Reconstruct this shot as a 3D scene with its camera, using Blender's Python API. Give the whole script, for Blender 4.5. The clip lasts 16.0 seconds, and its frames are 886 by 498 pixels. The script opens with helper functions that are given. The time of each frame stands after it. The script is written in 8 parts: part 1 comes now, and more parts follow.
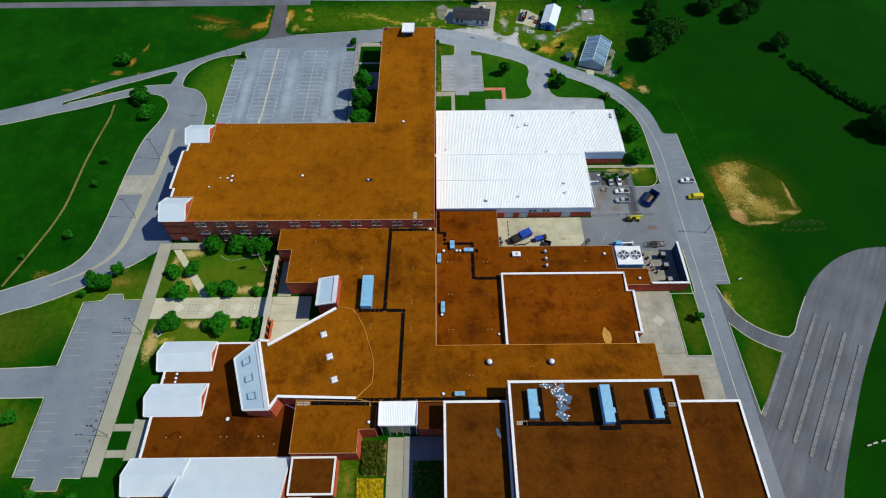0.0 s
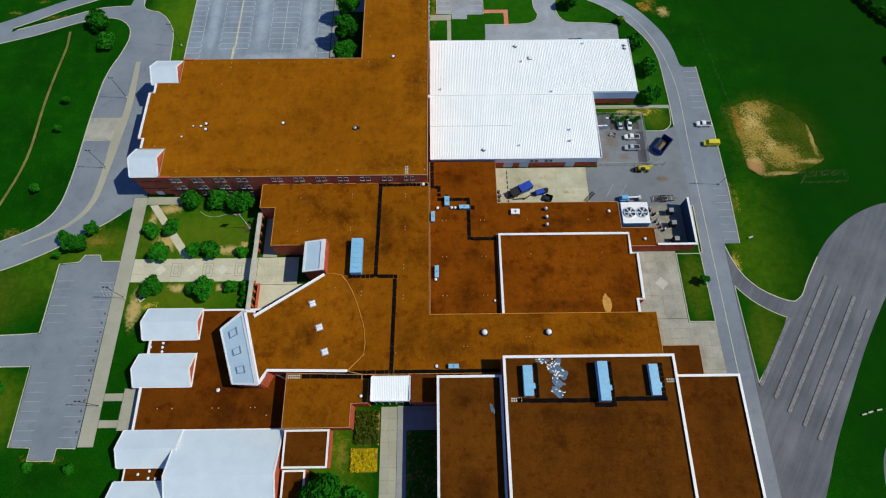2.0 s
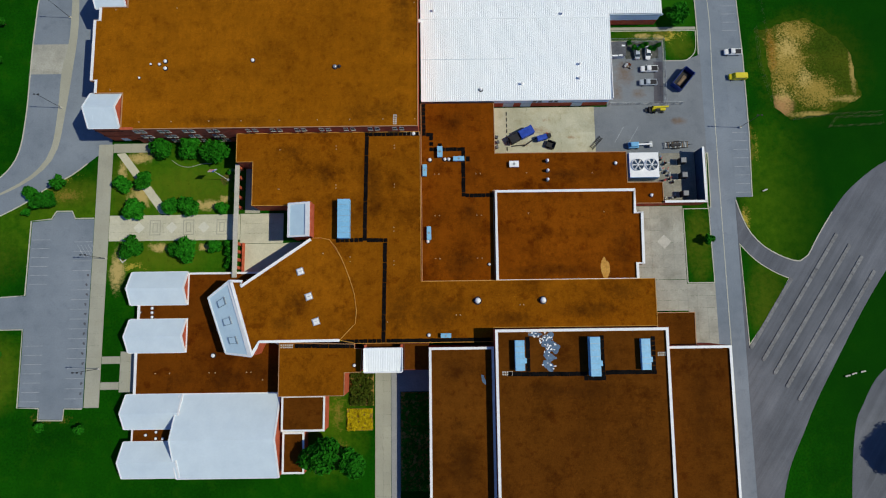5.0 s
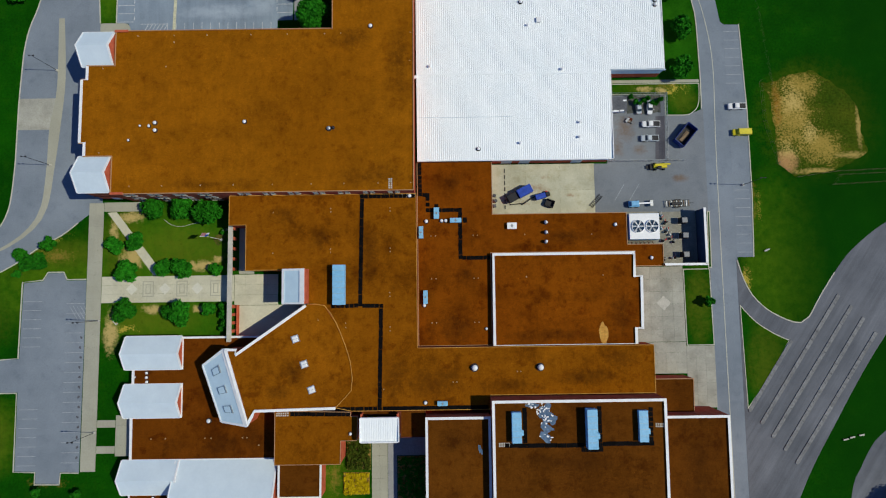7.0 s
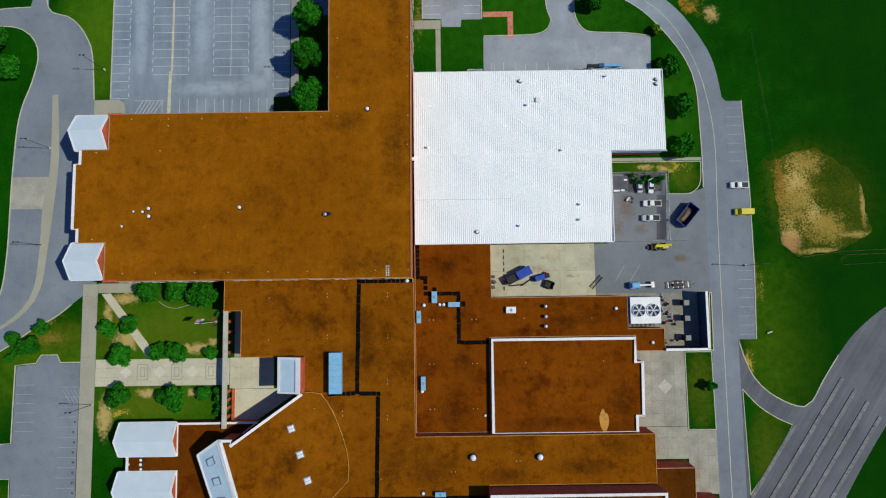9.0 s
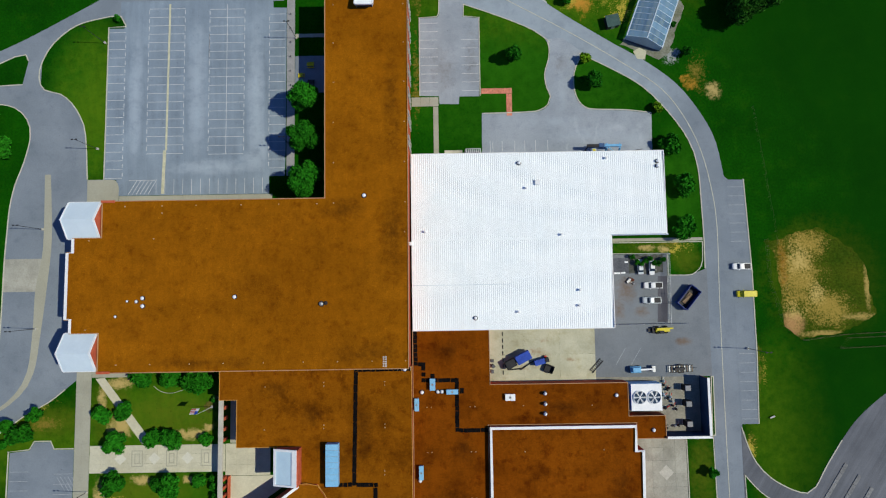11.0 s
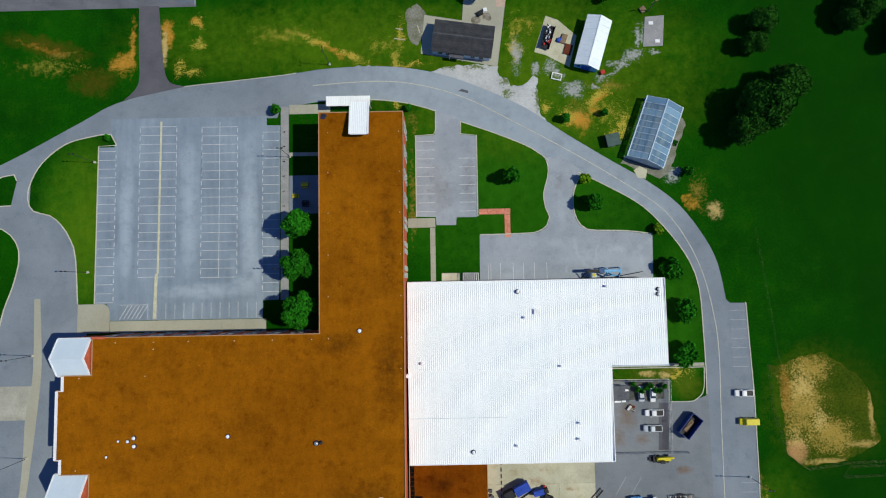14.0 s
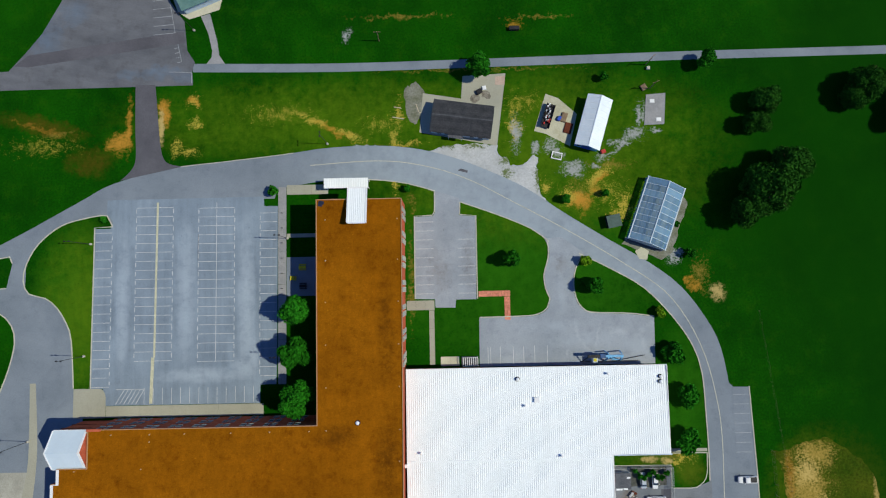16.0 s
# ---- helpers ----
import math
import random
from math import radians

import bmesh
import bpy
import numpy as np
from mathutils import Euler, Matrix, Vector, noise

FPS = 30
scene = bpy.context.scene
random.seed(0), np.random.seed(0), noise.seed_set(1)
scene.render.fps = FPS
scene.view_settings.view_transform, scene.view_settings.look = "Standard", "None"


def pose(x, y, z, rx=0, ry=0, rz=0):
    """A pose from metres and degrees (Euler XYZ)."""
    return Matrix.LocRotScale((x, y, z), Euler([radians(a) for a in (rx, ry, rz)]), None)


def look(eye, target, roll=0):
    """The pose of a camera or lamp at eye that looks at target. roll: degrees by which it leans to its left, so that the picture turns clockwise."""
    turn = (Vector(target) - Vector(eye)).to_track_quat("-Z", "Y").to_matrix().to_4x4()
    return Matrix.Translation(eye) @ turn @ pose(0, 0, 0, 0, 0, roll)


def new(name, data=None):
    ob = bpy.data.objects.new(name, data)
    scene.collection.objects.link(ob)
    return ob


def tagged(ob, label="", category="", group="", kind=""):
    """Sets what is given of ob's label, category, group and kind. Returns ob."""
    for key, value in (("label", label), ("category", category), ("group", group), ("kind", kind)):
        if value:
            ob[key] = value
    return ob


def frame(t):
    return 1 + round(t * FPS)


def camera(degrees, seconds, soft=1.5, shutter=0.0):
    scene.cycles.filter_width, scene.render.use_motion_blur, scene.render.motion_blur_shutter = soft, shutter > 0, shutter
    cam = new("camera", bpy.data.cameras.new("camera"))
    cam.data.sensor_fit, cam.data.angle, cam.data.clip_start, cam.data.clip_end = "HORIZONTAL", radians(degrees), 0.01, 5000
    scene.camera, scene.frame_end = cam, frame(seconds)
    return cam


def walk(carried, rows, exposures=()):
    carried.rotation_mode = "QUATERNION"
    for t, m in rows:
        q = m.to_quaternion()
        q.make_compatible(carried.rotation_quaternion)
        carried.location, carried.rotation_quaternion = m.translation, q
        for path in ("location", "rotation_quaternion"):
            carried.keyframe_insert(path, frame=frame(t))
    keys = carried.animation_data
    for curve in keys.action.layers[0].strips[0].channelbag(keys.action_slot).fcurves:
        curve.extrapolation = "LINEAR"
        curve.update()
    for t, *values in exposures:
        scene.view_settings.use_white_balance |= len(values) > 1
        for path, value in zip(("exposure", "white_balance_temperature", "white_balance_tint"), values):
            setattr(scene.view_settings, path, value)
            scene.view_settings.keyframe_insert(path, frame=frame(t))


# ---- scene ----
cam = camera(78.3, 16.0, soft=1.15)
METRES, EYE, TILT, LEAN, TURN = 200.0, 165.2, -56.3, 0.0, -0.6
ROWS = [
    (0.0, 0.0, 0.0, 0.0, -0.0, 0.0, -0.0),
    (0.5, 0.0026, 0.0163, 0.0252, -0.0, -2.71, 0.01),
    (1.0, 0.0052, 0.0323, 0.0504, 0.0, -5.46, 0.03),
    (1.5, 0.0069, 0.0484, 0.076, -0.04, -8.23, 0.04),
    (2.0, 0.0087, 0.0643, 0.1019, -0.08, -11.01, 0.05),
    (2.5, 0.011, 0.0801, 0.1269, -0.09, -13.74, 0.05),
    (3.0, 0.0125, 0.0961, 0.1521, -0.12, -16.49, 0.05),
    (3.5, 0.0151, 0.1119, 0.1764, -0.1, -19.2, 0.08),
    (4.5, 0.0184, 0.1452, 0.2276, -0.11, -24.45, 0.1),
    (5.2, 0.0207, 0.1690, 0.2640, -0.12, -28.0, 0.11),
    (6.0, 0.0233, 0.1963, 0.3052, -0.12, -29.16, 0.12),
    (6.5, 0.0247, 0.2138, 0.3312, -0.11, -29.22, 0.13),
    (7.0, 0.0256, 0.2312, 0.3578, -0.12, -29.28, 0.15),
    (7.5, 0.0265, 0.2481, 0.3818, -0.11, -29.17, 0.16),
    (8.0, 0.0277, 0.266, 0.4079, -0.1, -29.21, 0.18),
    (8.5, 0.0283, 0.2837, 0.4336, -0.1, -29.2, 0.16),
    (9.0, 0.0297, 0.3021, 0.461, -0.07, -29.31, 0.19),
    (11.5, 0.0354, 0.3933, 0.5938, -0.1, -29.56, 0.34),
    (12.0, 0.0369, 0.4115, 0.6206, -0.11, -29.61, 0.38),
    (12.5, 0.0362, 0.43, 0.6474, -0.21, -29.67, 0.35),
    (13.0, 0.0367, 0.4476, 0.6729, -0.22, -29.64, 0.33),
    (13.5, 0.0386, 0.4659, 0.7011, -0.16, -29.78, 0.41),
    (14.0, 0.0377, 0.485, 0.729, -0.24, -29.92, 0.37),
    (14.5, 0.04, 0.5014, 0.7537, -0.14, -29.81, 0.47),
    (15.0, 0.0418, 0.5198, 0.7804, -0.09, -29.88, 0.52),
    (15.5, 0.0412, 0.5356, 0.8027, -0.16, -29.62, 0.51),
    (16.0, 0.0427, 0.554, 0.8308, -0.13, -29.76, 0.55),
]
walk(cam, [(t, pose(0, 0, EYE, TILT, LEAN, TURN) @ pose(METRES * x, METRES * y, METRES * z, 90 + pitch, roll, yaw)) for t, x, y, z, yaw, pitch, roll in ROWS],
     exposures=[(0.0, -0.02), (3.5, -0.19), (7.0, -0.25), (9.0, -0.22), (12.5, -0.06), (16.0, -0.1)])

# ---- world and sun ----
SUN_EL, SUN_AZ = radians(50), radians(3)   # the sun stands due east, a little to the south
world = bpy.data.worlds.new("world")
scene.world = world
world.use_nodes = True
wn = world.node_tree.nodes
sky = wn.new("ShaderNodeTexSky")
sky.sky_type = 'NISHITA'
sky.sun_disc = False
sky.sun_elevation, sky.sun_rotation = SUN_EL, radians(90) + SUN_AZ
sky.air_density, sky.dust_density, sky.ozone_density = 1.0, 0.0, 10.0
sky.altitude = 5000
wn["Background"].inputs["Strength"].default_value = 0.15
world.node_tree.links.new(sky.outputs[0], wn["Background"].inputs["Color"])
sun = new("sun", bpy.data.lights.new("sun", "SUN"))
sun.data.energy, sun.data.angle, sun.data.color = 3.95, radians(0.5), (1.0, 0.955, 0.77)
sun.matrix_world = look((60 * math.cos(SUN_EL) * math.cos(SUN_AZ), -60 * math.cos(SUN_EL) * math.sin(SUN_AZ), 60 * math.sin(SUN_EL)), (0, 0, 0))


# ---- materials ----
def nodes_of(name):
    m = bpy.data.materials.new(name)
    m.use_nodes = True
    return m, m.node_tree.nodes, m.node_tree.links


def ramp(nodes, links, fac, stops):
    r = nodes.new("ShaderNodeValToRGB")
    while len(r.color_ramp.elements) < len(stops):
        r.color_ramp.elements.new(0.5)
    for e, (p, c) in zip(r.color_ramp.elements, stops):
        e.position, e.color = p, (*c, 1) if len(c) == 3 else c
    links.new(fac, r.inputs[0])
    return r.outputs[0]


def noise_at(nodes, links, pos, scale, detail=4.0, rough=0.6, stretch=None, turn=0.0):
    if stretch:
        mp = nodes.new("ShaderNodeMapping")
        mp.vector_type = 'TEXTURE'
        mp.inputs["Rotation"].default_value = (0, 0, radians(turn))
        mp.inputs["Scale"].default_value = [1 / v for v in stretch]
        links.new(pos, mp.inputs[0])
        pos = mp.outputs[0]
    n = nodes.new("ShaderNodeTexNoise")
    n.inputs["Scale"].default_value, n.inputs["Detail"].default_value, n.inputs["Roughness"].default_value = scale, detail, rough
    links.new(pos, n.inputs["Vector"])
    return n.outputs["Fac"]


def mixed(nodes, links, kind, fac, a, b):
    m = nodes.new("ShaderNodeMix")
    m.data_type, m.blend_type = 'RGBA', kind
    for sock, v in ((m.inputs[0], fac), (m.inputs[6], a), (m.inputs[7], b)):
        if isinstance(v, (int, float)):
            sock.default_value = v
        elif isinstance(v, tuple):
            sock.default_value = (*v, 1)
        else:
            links.new(v, sock)
    return m.outputs[2]


def surface(name, dark, light, rough=0.8, metal=0.0, coarse=0.12, fine=2.0, bump=0.3, grain=0.5, spread=(0.3, 0.7), vary=0.0, stretch=None, extra=None, spec=None):
    """A two-scale surface: coarse stains between dark and light, fine grain over it, a little relief."""
    m, n, l = nodes_of(name)
    bsdf = n["Principled BSDF"]
    pos = n.new("ShaderNodeNewGeometry").outputs["Position"]
    big = noise_at(n, l, pos, coarse, 5.0, 0.62, stretch)
    col = ramp(n, l, big, [(spread[0], dark), (spread[1], light)])
    small = noise_at(n, l, pos, fine, 3.0, 0.7)
    g = ramp(n, l, small, [(0.25, (1 - grain,) * 3), (0.75, (1 + grain * 0.6,) * 3)])
    col = mixed(n, l, 'MULTIPLY', 1.0, col, g)
    if vary:
        r = n.new("ShaderNodeObjectInfo").outputs["Random"]
        v = ramp(n, l, r, [(0.0, (1 - vary,) * 3), (1.0, (1 + vary,) * 3)])
        col = mixed(n, l, 'MULTIPLY', 1.0, col, v)
    if extra:
        col = extra(n, l, pos, col)
    l.new(col, bsdf.inputs["Base Color"])
    bsdf.inputs["Roughness"].default_value, bsdf.inputs["Metallic"].default_value = rough, metal
    bsdf.inputs["Specular IOR Level"].default_value = spec if spec is not None else (0.03 if rough >= 0.8 else 0.3)
    if bump:
        b = n.new("ShaderNodeBump")
        b.inputs["Strength"].default_value, b.inputs["Distance"].default_value = bump, 0.05
        l.new(small, b.inputs["Height"])
        l.new(b.outputs[0], bsdf.inputs["Normal"])
    return m


def spots(places, tint, speckle=0.9, low=0.42, high=0.62, share=1.0, warp=0.0):
    """Tinted patches at (x, y, rx, ry, turn): tint shows through where a fine noise is high, fading to the patch's rim.
    """
    def extra(n, l, pos, col):
        total = None
        if warp:
            both = n.new("ShaderNodeCombineXYZ")
            l.new(noise_at(n, l, pos, 0.28, 4.0, 0.6), both.inputs[0])
            l.new(noise_at(n, l, pos, 0.31, 4.0, 0.6), both.inputs[1])
            off = n.new("ShaderNodeVectorMath")
            off.operation = 'MULTIPLY_ADD'
            l.new(both.outputs[0], off.inputs[0])
            off.inputs[1].default_value = (2 * warp, 2 * warp, 0)
            l.new(pos, off.inputs[2])
            back = n.new("ShaderNodeVectorMath")
            back.operation = 'SUBTRACT'
            l.new(off.outputs[0], back.inputs[0])
            back.inputs[1].default_value = (warp, warp, 0)
            where = back.outputs[0]
        else:
            where = pos
        for x, y, rx, ry, *turn in places:
            sub = n.new("ShaderNodeVectorMath")
            sub.operation = 'SUBTRACT'
            l.new(where, sub.inputs[0])
            sub.inputs[1].default_value = (x, y, 0)
            if turn:
                c, d = math.cos(math.radians(turn[0])), math.sin(math.radians(turn[0]))
                mul = n.new("ShaderNodeCombineXYZ")
                for k, axis in enumerate(((c / rx, d / rx, 0), (-d / ry, c / ry, 0))):
                    dot = n.new("ShaderNodeVectorMath")
                    dot.operation = 'DOT_PRODUCT'
                    l.new(sub.outputs[0], dot.inputs[0])
                    dot.inputs[1].default_value = axis
                    l.new(dot.outputs["Value"], mul.inputs[k])
            else:
                mul = n.new("ShaderNodeVectorMath")
                mul.operation = 'MULTIPLY'
                l.new(sub.outputs[0], mul.inputs[0])
                mul.inputs[1].default_value = (1 / rx, 1 / ry, 0)
            ln = n.new("ShaderNodeVectorMath")
            ln.operation = 'LENGTH'
            l.new(mul.outputs[0], ln.inputs[0])
            fade = n.new("ShaderNodeMapRange")
            l.new(ln.outputs["Value"], fade.inputs[0])
            for k, v in zip(range(1, 5), (0.1, 1.15, 1.0, 0.0)):
                fade.inputs[k].default_value = v
            if total is None:
                total = fade.outputs[0]
            else:
                mx = n.new("ShaderNodeMath")
                mx.operation = 'MAXIMUM'
                l.new(total, mx.inputs[0])
                l.new(fade.outputs[0], mx.inputs[1])
                total = mx.outputs[0]
        sp = noise_at(n, l, pos, speckle, 6.0, 0.75)
        br = noise_at(n, l, pos, speckle * 0.16, 4.0, 0.6)
        s1 = n.new("ShaderNodeMath")
        s1.operation = 'MULTIPLY_ADD'
        l.new(total, s1.inputs[0])
        s1.inputs[1].default_value = 0.34
        l.new(sp, s1.inputs[2])
        s2 = n.new("ShaderNodeMath")
        s2.operation = 'MULTIPLY_ADD'
        l.new(br, s2.inputs[0])
        s2.inputs[1].default_value = 0.45
        l.new(s1.outputs[0], s2.inputs[2])
        mr = n.new("ShaderNodeMapRange")
        l.new(s2.outputs[0], mr.inputs[0])
        for k, v in zip(range(1, 5), (low + 0.45, high + 0.45, 0.0, 1.0)):
            mr.inputs[k].default_value = v
        gate = n.new("ShaderNodeMath")
        gate.operation = 'MULTIPLY'
        l.new(mr.outputs[0], gate.inputs[0])
        up = n.new("ShaderNodeMapRange")
        l.new(total, up.inputs[0])
        for k, v in zip(range(1, 5), (0.0, 0.35, 0.0, share)):
            up.inputs[k].default_value = v
        l.new(up.outputs[0], gate.inputs[1])
        return mixed(n, l, 'MIX', gate.outputs[0], col, tint)
    return extra


def streaks(scale, stretch, turn, low, high):
    """Long streaks that lighten or darken the colour by the factors low to high."""
    def extra(n, l, pos, col):
        f = noise_at(n, l, pos, scale, 5.0, 0.65, stretch, turn)
        return mixed(n, l, 'MULTIPLY', 1.0, col, ramp(n, l, f, [(0.3, (low,) * 3), (0.7, (high,) * 3)]))
    return extra


def clouds(scale, start, end, tint, amount=1.0):
    """Separate cloudy stains."""
    def extra(n, l, pos, col):
        f = noise_at(n, l, pos, scale, 7.0, 0.68)
        k = ramp(n, l, f, [(start, (0, 0, 0)), (end, (amount,) * 3)])
        return mixed(n, l, 'MULTIPLY', k, col, tint)
    return extra


def chain(*extras):
    def extra(n, l, pos, col):
        for e in extras:
            col = e(n, l, pos, col)
        return col
    return extra


DRY = [(-141.5, 228, 1.6, 5), (-145.1, 217.5, 2.4, 5), (-150, 209.6, 5, 2), (-158, 204.6, 5, 1.6), (-168, 198.4, 6, 1.5), (-108, 249, 9, 2.2), (-2, 243.8, 10, 1.4), (88, 202, 5, 9),
       (52, 228, 8, 6), (78, 148.6, 9, 1.6), (-112, 97, 9, 4), (1, 225, 2, 6), (-150, 196, 14, 1.6), (-139, 208, 3, 7),
       (99, 88, 2, 6), (102.5, 112, 1.4, 12), (-140, 100, 8, 4), (62, 236, 12, 3), (0.5, 202, 1.6, 24), (-112, 30, 10, 2.4), (20, 266.9, 52, 0.9), (-27, 31, 4, 9), (-27, 20, 4, 6), (-2, 284.4, 22, 1.3), (42, 283.4, 16, 1.1)]
SANDY = [(-88.8, 96.8, 4.6, 4.2), (-94.6, 105.4, 1.6, 4.5), (-93.2, 108.2, 2.4, 2.0), (-69.9, 93.8, 3.2, 1.4, -20), (-66.5, 94.0, 4.0, 1.8), (-62.6, 95.8, 2.0, 1.4), (-89.5, 109.0, 4.5, 2.0), (-94.8, 74, 2.6, 8), (-83, 80.8, 3.4, 1.6), (-68.3, 80.8, 2.2, 1.4), (70, 147.4, 3.2, 1.0), (75.5, 146.8, 2.2, 1.2), (93, 196.4, 3, 3.2), (-76.2, 250, 1.3, 7)]
ORANGE = [(-144.6, 218, 1.8, 4.5), (-148.6, 210.6, 3, 1.8), (-140.9, 229, 1.0, 3), (53.2, 225.4, 2.4, 2.2), (86.6, 198.1, 3.0, 2.4), (84.4, 200.4, 1.6, 1.6), (-75.2, 256, 2.4, 5, 8), (-66.4, 258.8, 3.2, 1.8, -20), (-24, 249, 9, 1.6, -28), (-89.5, 245.6, 4.6, 4.2), (-85.9, 254, 1.0, 8), (51.5, 224.5, 3.6, 2.4), (57, 228, 3, 1.6), (58.7, 231.5, 4.5, 1.0, 38), (54.5, 224, 2.0, 5, -20), (34, 281, 4, 2.6), (-114, 251, 10, 1.1, -15)]
SPECKS = [(-71.5, 244, 4, 6), (-66.5, 242.6, 5, 3), (-66, 258.5, 5, 4), (-66, 251.3, 4, 4), (-29, 251.5, 13, 3.0, -25), (-18, 246.6, 10, 2.6, -25), (-2.5, 253, 2.6, 9), (0, 244, 10, 1.6), (42, 229.6, 3.4, 5), (65, 222, 6, 8), (33, 249, 4, 12), (50, 226, 10, 5, -30), (58, 232, 10, 4, 35), (66, 224, 3, 9, -20),
          (99, 87, 2.4, 7), (104, 74, 4, 2), (-4, 240, 3, 24), (-118, 104, 16, 4), (-90, 75, 7, 2), (80, 147, 7, 2.6)]
GRAVEL = [(73, 252.6, 1.0, 4.0), (70.2, 245.4, 2.4, 1.6), (66.6, 242.6, 2.6, 1.2), (62.6, 239.6, 2.6, 1.1), (57.4, 235.6, 2.6, 1.3), (51, 235.4, 5.2, 3.0), (39.6, 241.6, 2.0, 3.6), (44.2, 241.9, 3.2, 3.4), (59.6, 238.6, 3.6, 1.8), (64.2, 243, 3.2, 1.8), (70.4, 245.8, 4.6, 2.6), (71.5, 251, 1.5, 5.5), (76.6, 246.7, 3, 1.1), (-18.6, 278.5, 2.2, 3.4), (80.5, 207.6, 4, 3), (33.4, 246.5, 2.6, 8), (66, 242.6, 9, 1.5, 48), (50.5, 234.6, 5.4, 3.4), (46, 240, 3, 3)]
def lawn_tones(n, l, pos, col):
    f = noise_at(n, l, pos, 0.022, 5.0, 0.65)
    col = mixed(n, l, 'MIX', ramp(n, l, f, [(0.5, (0, 0, 0)), (0.75, (0.6,) * 3)]), col, (0.007, 0.080, 0.0010))
    f = noise_at(n, l, pos, 0.2, 7.0, 0.72)
    return mixed(n, l, 'MIX', ramp(n, l, f, [(0.52, (0, 0, 0)), (0.72, (0.3,) * 3)]), col, (0.024, 0.082, 0.002))
LUSH = [(30, 205, 48, 28), (-72, 100, 24, 16), (-75, 78, 24, 8), (-100, 195, 16, 28), (81, 163, 8, 24)]
OLIVE = [(110, 92, 13, 30), (-140, 44, 24, 14), (-78, 100, 26, 14), (-80, 77, 26, 8), (-20, 252, 70, 14), (-110, 90, 30, 14), (-30, 30, 14, 20), (40, 240, 60, 28), (-100, 195, 14, 26)]
WORN = [(-74, 99, 15, 8), (-92, 101, 7, 11), (-66, 96, 10, 3.5), (-82, 78, 14, 5), (-150, 78, 26, 13), (-140, 42, 18, 14), (84, 80, 4.5, 13), (70, 147.4, 11, 2.2), (82, 144, 5, 5), (103, 62, 6, 12), (-112, 98, 12, 5)]
FLECKS = [(-40, 254, 28, 9), (-8, 250, 20, 8), (36, 256, 18, 11), (-112, 245, 30, 10), (60, 228, 20, 14), (104, 110, 2.4, 14), (-138, 44, 20, 12)]
FIELD = [(165, 230, 70, 80), (160, 90, 54, 110)]   # darker green over the east side of the lawn
M_lawn = surface("lawn", (0.0020, 0.039, 0.0005), (0.0055, 0.080, 0.0009), 0.95, coarse=0.05, fine=1.6, bump=0.5, grain=0.42,
                 extra=chain(lawn_tones, spots(LUSH, (0.022, 0.122, 0.004), 0.4, 0.12, 0.7, 0.8), spots(OLIVE, (0.078, 0.158, 0.005), 0.35, 0.18, 0.7, 0.8), spots(WORN, (0.098, 0.125, 0.008), 0.6, 0.16, 0.66, 0.62), streaks(0.6, (1.0, 0.12, 1.0), 8, 0.92, 1.06), clouds(0.8, 0.56, 0.68, (0.6, 0.66, 0.6), 0.7), spots(DRY, (0.24, 0.17, 0.03), 1.1, 0.46, 0.7, 0.8, 2.5), spots(SPECKS, (0.46, 0.36, 0.055), 2.2, 0.52, 0.62, 0.85, 3.0),
                             spots(ORANGE, (0.44, 0.215, 0.028), 0.9, 0.36, 0.70, 0.85, 3.0), spots([(-89, 245.6, 4.4, 3.8), (-86.2, 249, 1.4, 8), (-75.2, 255, 2.2, 5.5, 8), (53, 225.4, 3.0, 2.6)], (0.47, 0.23, 0.032), 1.4, 0.32, 0.62, 0.9, 2.5), spots(SANDY, (0.46, 0.35, 0.13), 0.9, 0.30, 0.56, 0.95, 1.2), spots([(124, 137, 19, 19)], (0.085, 0.115, 0.006), 0.4, 0.2, 0.6, 0.9), spots(GRAVEL, (0.33, 0.345, 0.35), 1.5, 0.42, 0.60, 0.92, 2.4), spots(FLECKS, (0.44, 0.34, 0.05), 3.2, 0.62, 0.69, 0.75), spots([(-113, 251.4, 15, 3.4, -14), (-98, 240, 8, 5)], (0.085, 0.058, 0.006), 0.5, 0.2, 0.7, 0.7, 3.0), spots(FIELD, (0.0022, 0.036, 0.0006), 0.12, -0.05, 0.25, 0.72)))
INFIELD = [(116, 138, 10, 16), (124, 128, 10, 8), (119, 148, 9, 6)]
M_infield = surface("worn_infield_turf", (0.024, 0.060, 0.003), (0.070, 0.092, 0.006), 0.95, coarse=0.12, fine=1.4, bump=0.5, grain=0.5,
                    extra=chain(spots(INFIELD, (0.33, 0.235, 0.05), 1.6, 0.40, 0.58, 0.9), spots([(116.5, 143, 6, 9), (114, 126, 5, 6), (121, 133, 4, 6)], (0.50, 0.37, 0.12), 1.6, 0.44, 0.66, 0.9), spots([(134, 125.6, 7, 1.4), (136.6, 135, 1.2, 9), (122, 120.6, 9, 1.2)], (0.42, 0.30, 0.09), 1.2, 0.34, 0.6, 0.8), spots([(113, 123.4, 4.4, 4)], (0.44, 0.24, 0.10), 0.5, 0.2, 0.6, 0.8), spots([(111.4, 142, 2, 8)], (0.30, 0.14, 0.02), 0.7, 0.3, 0.6, 0.7)))
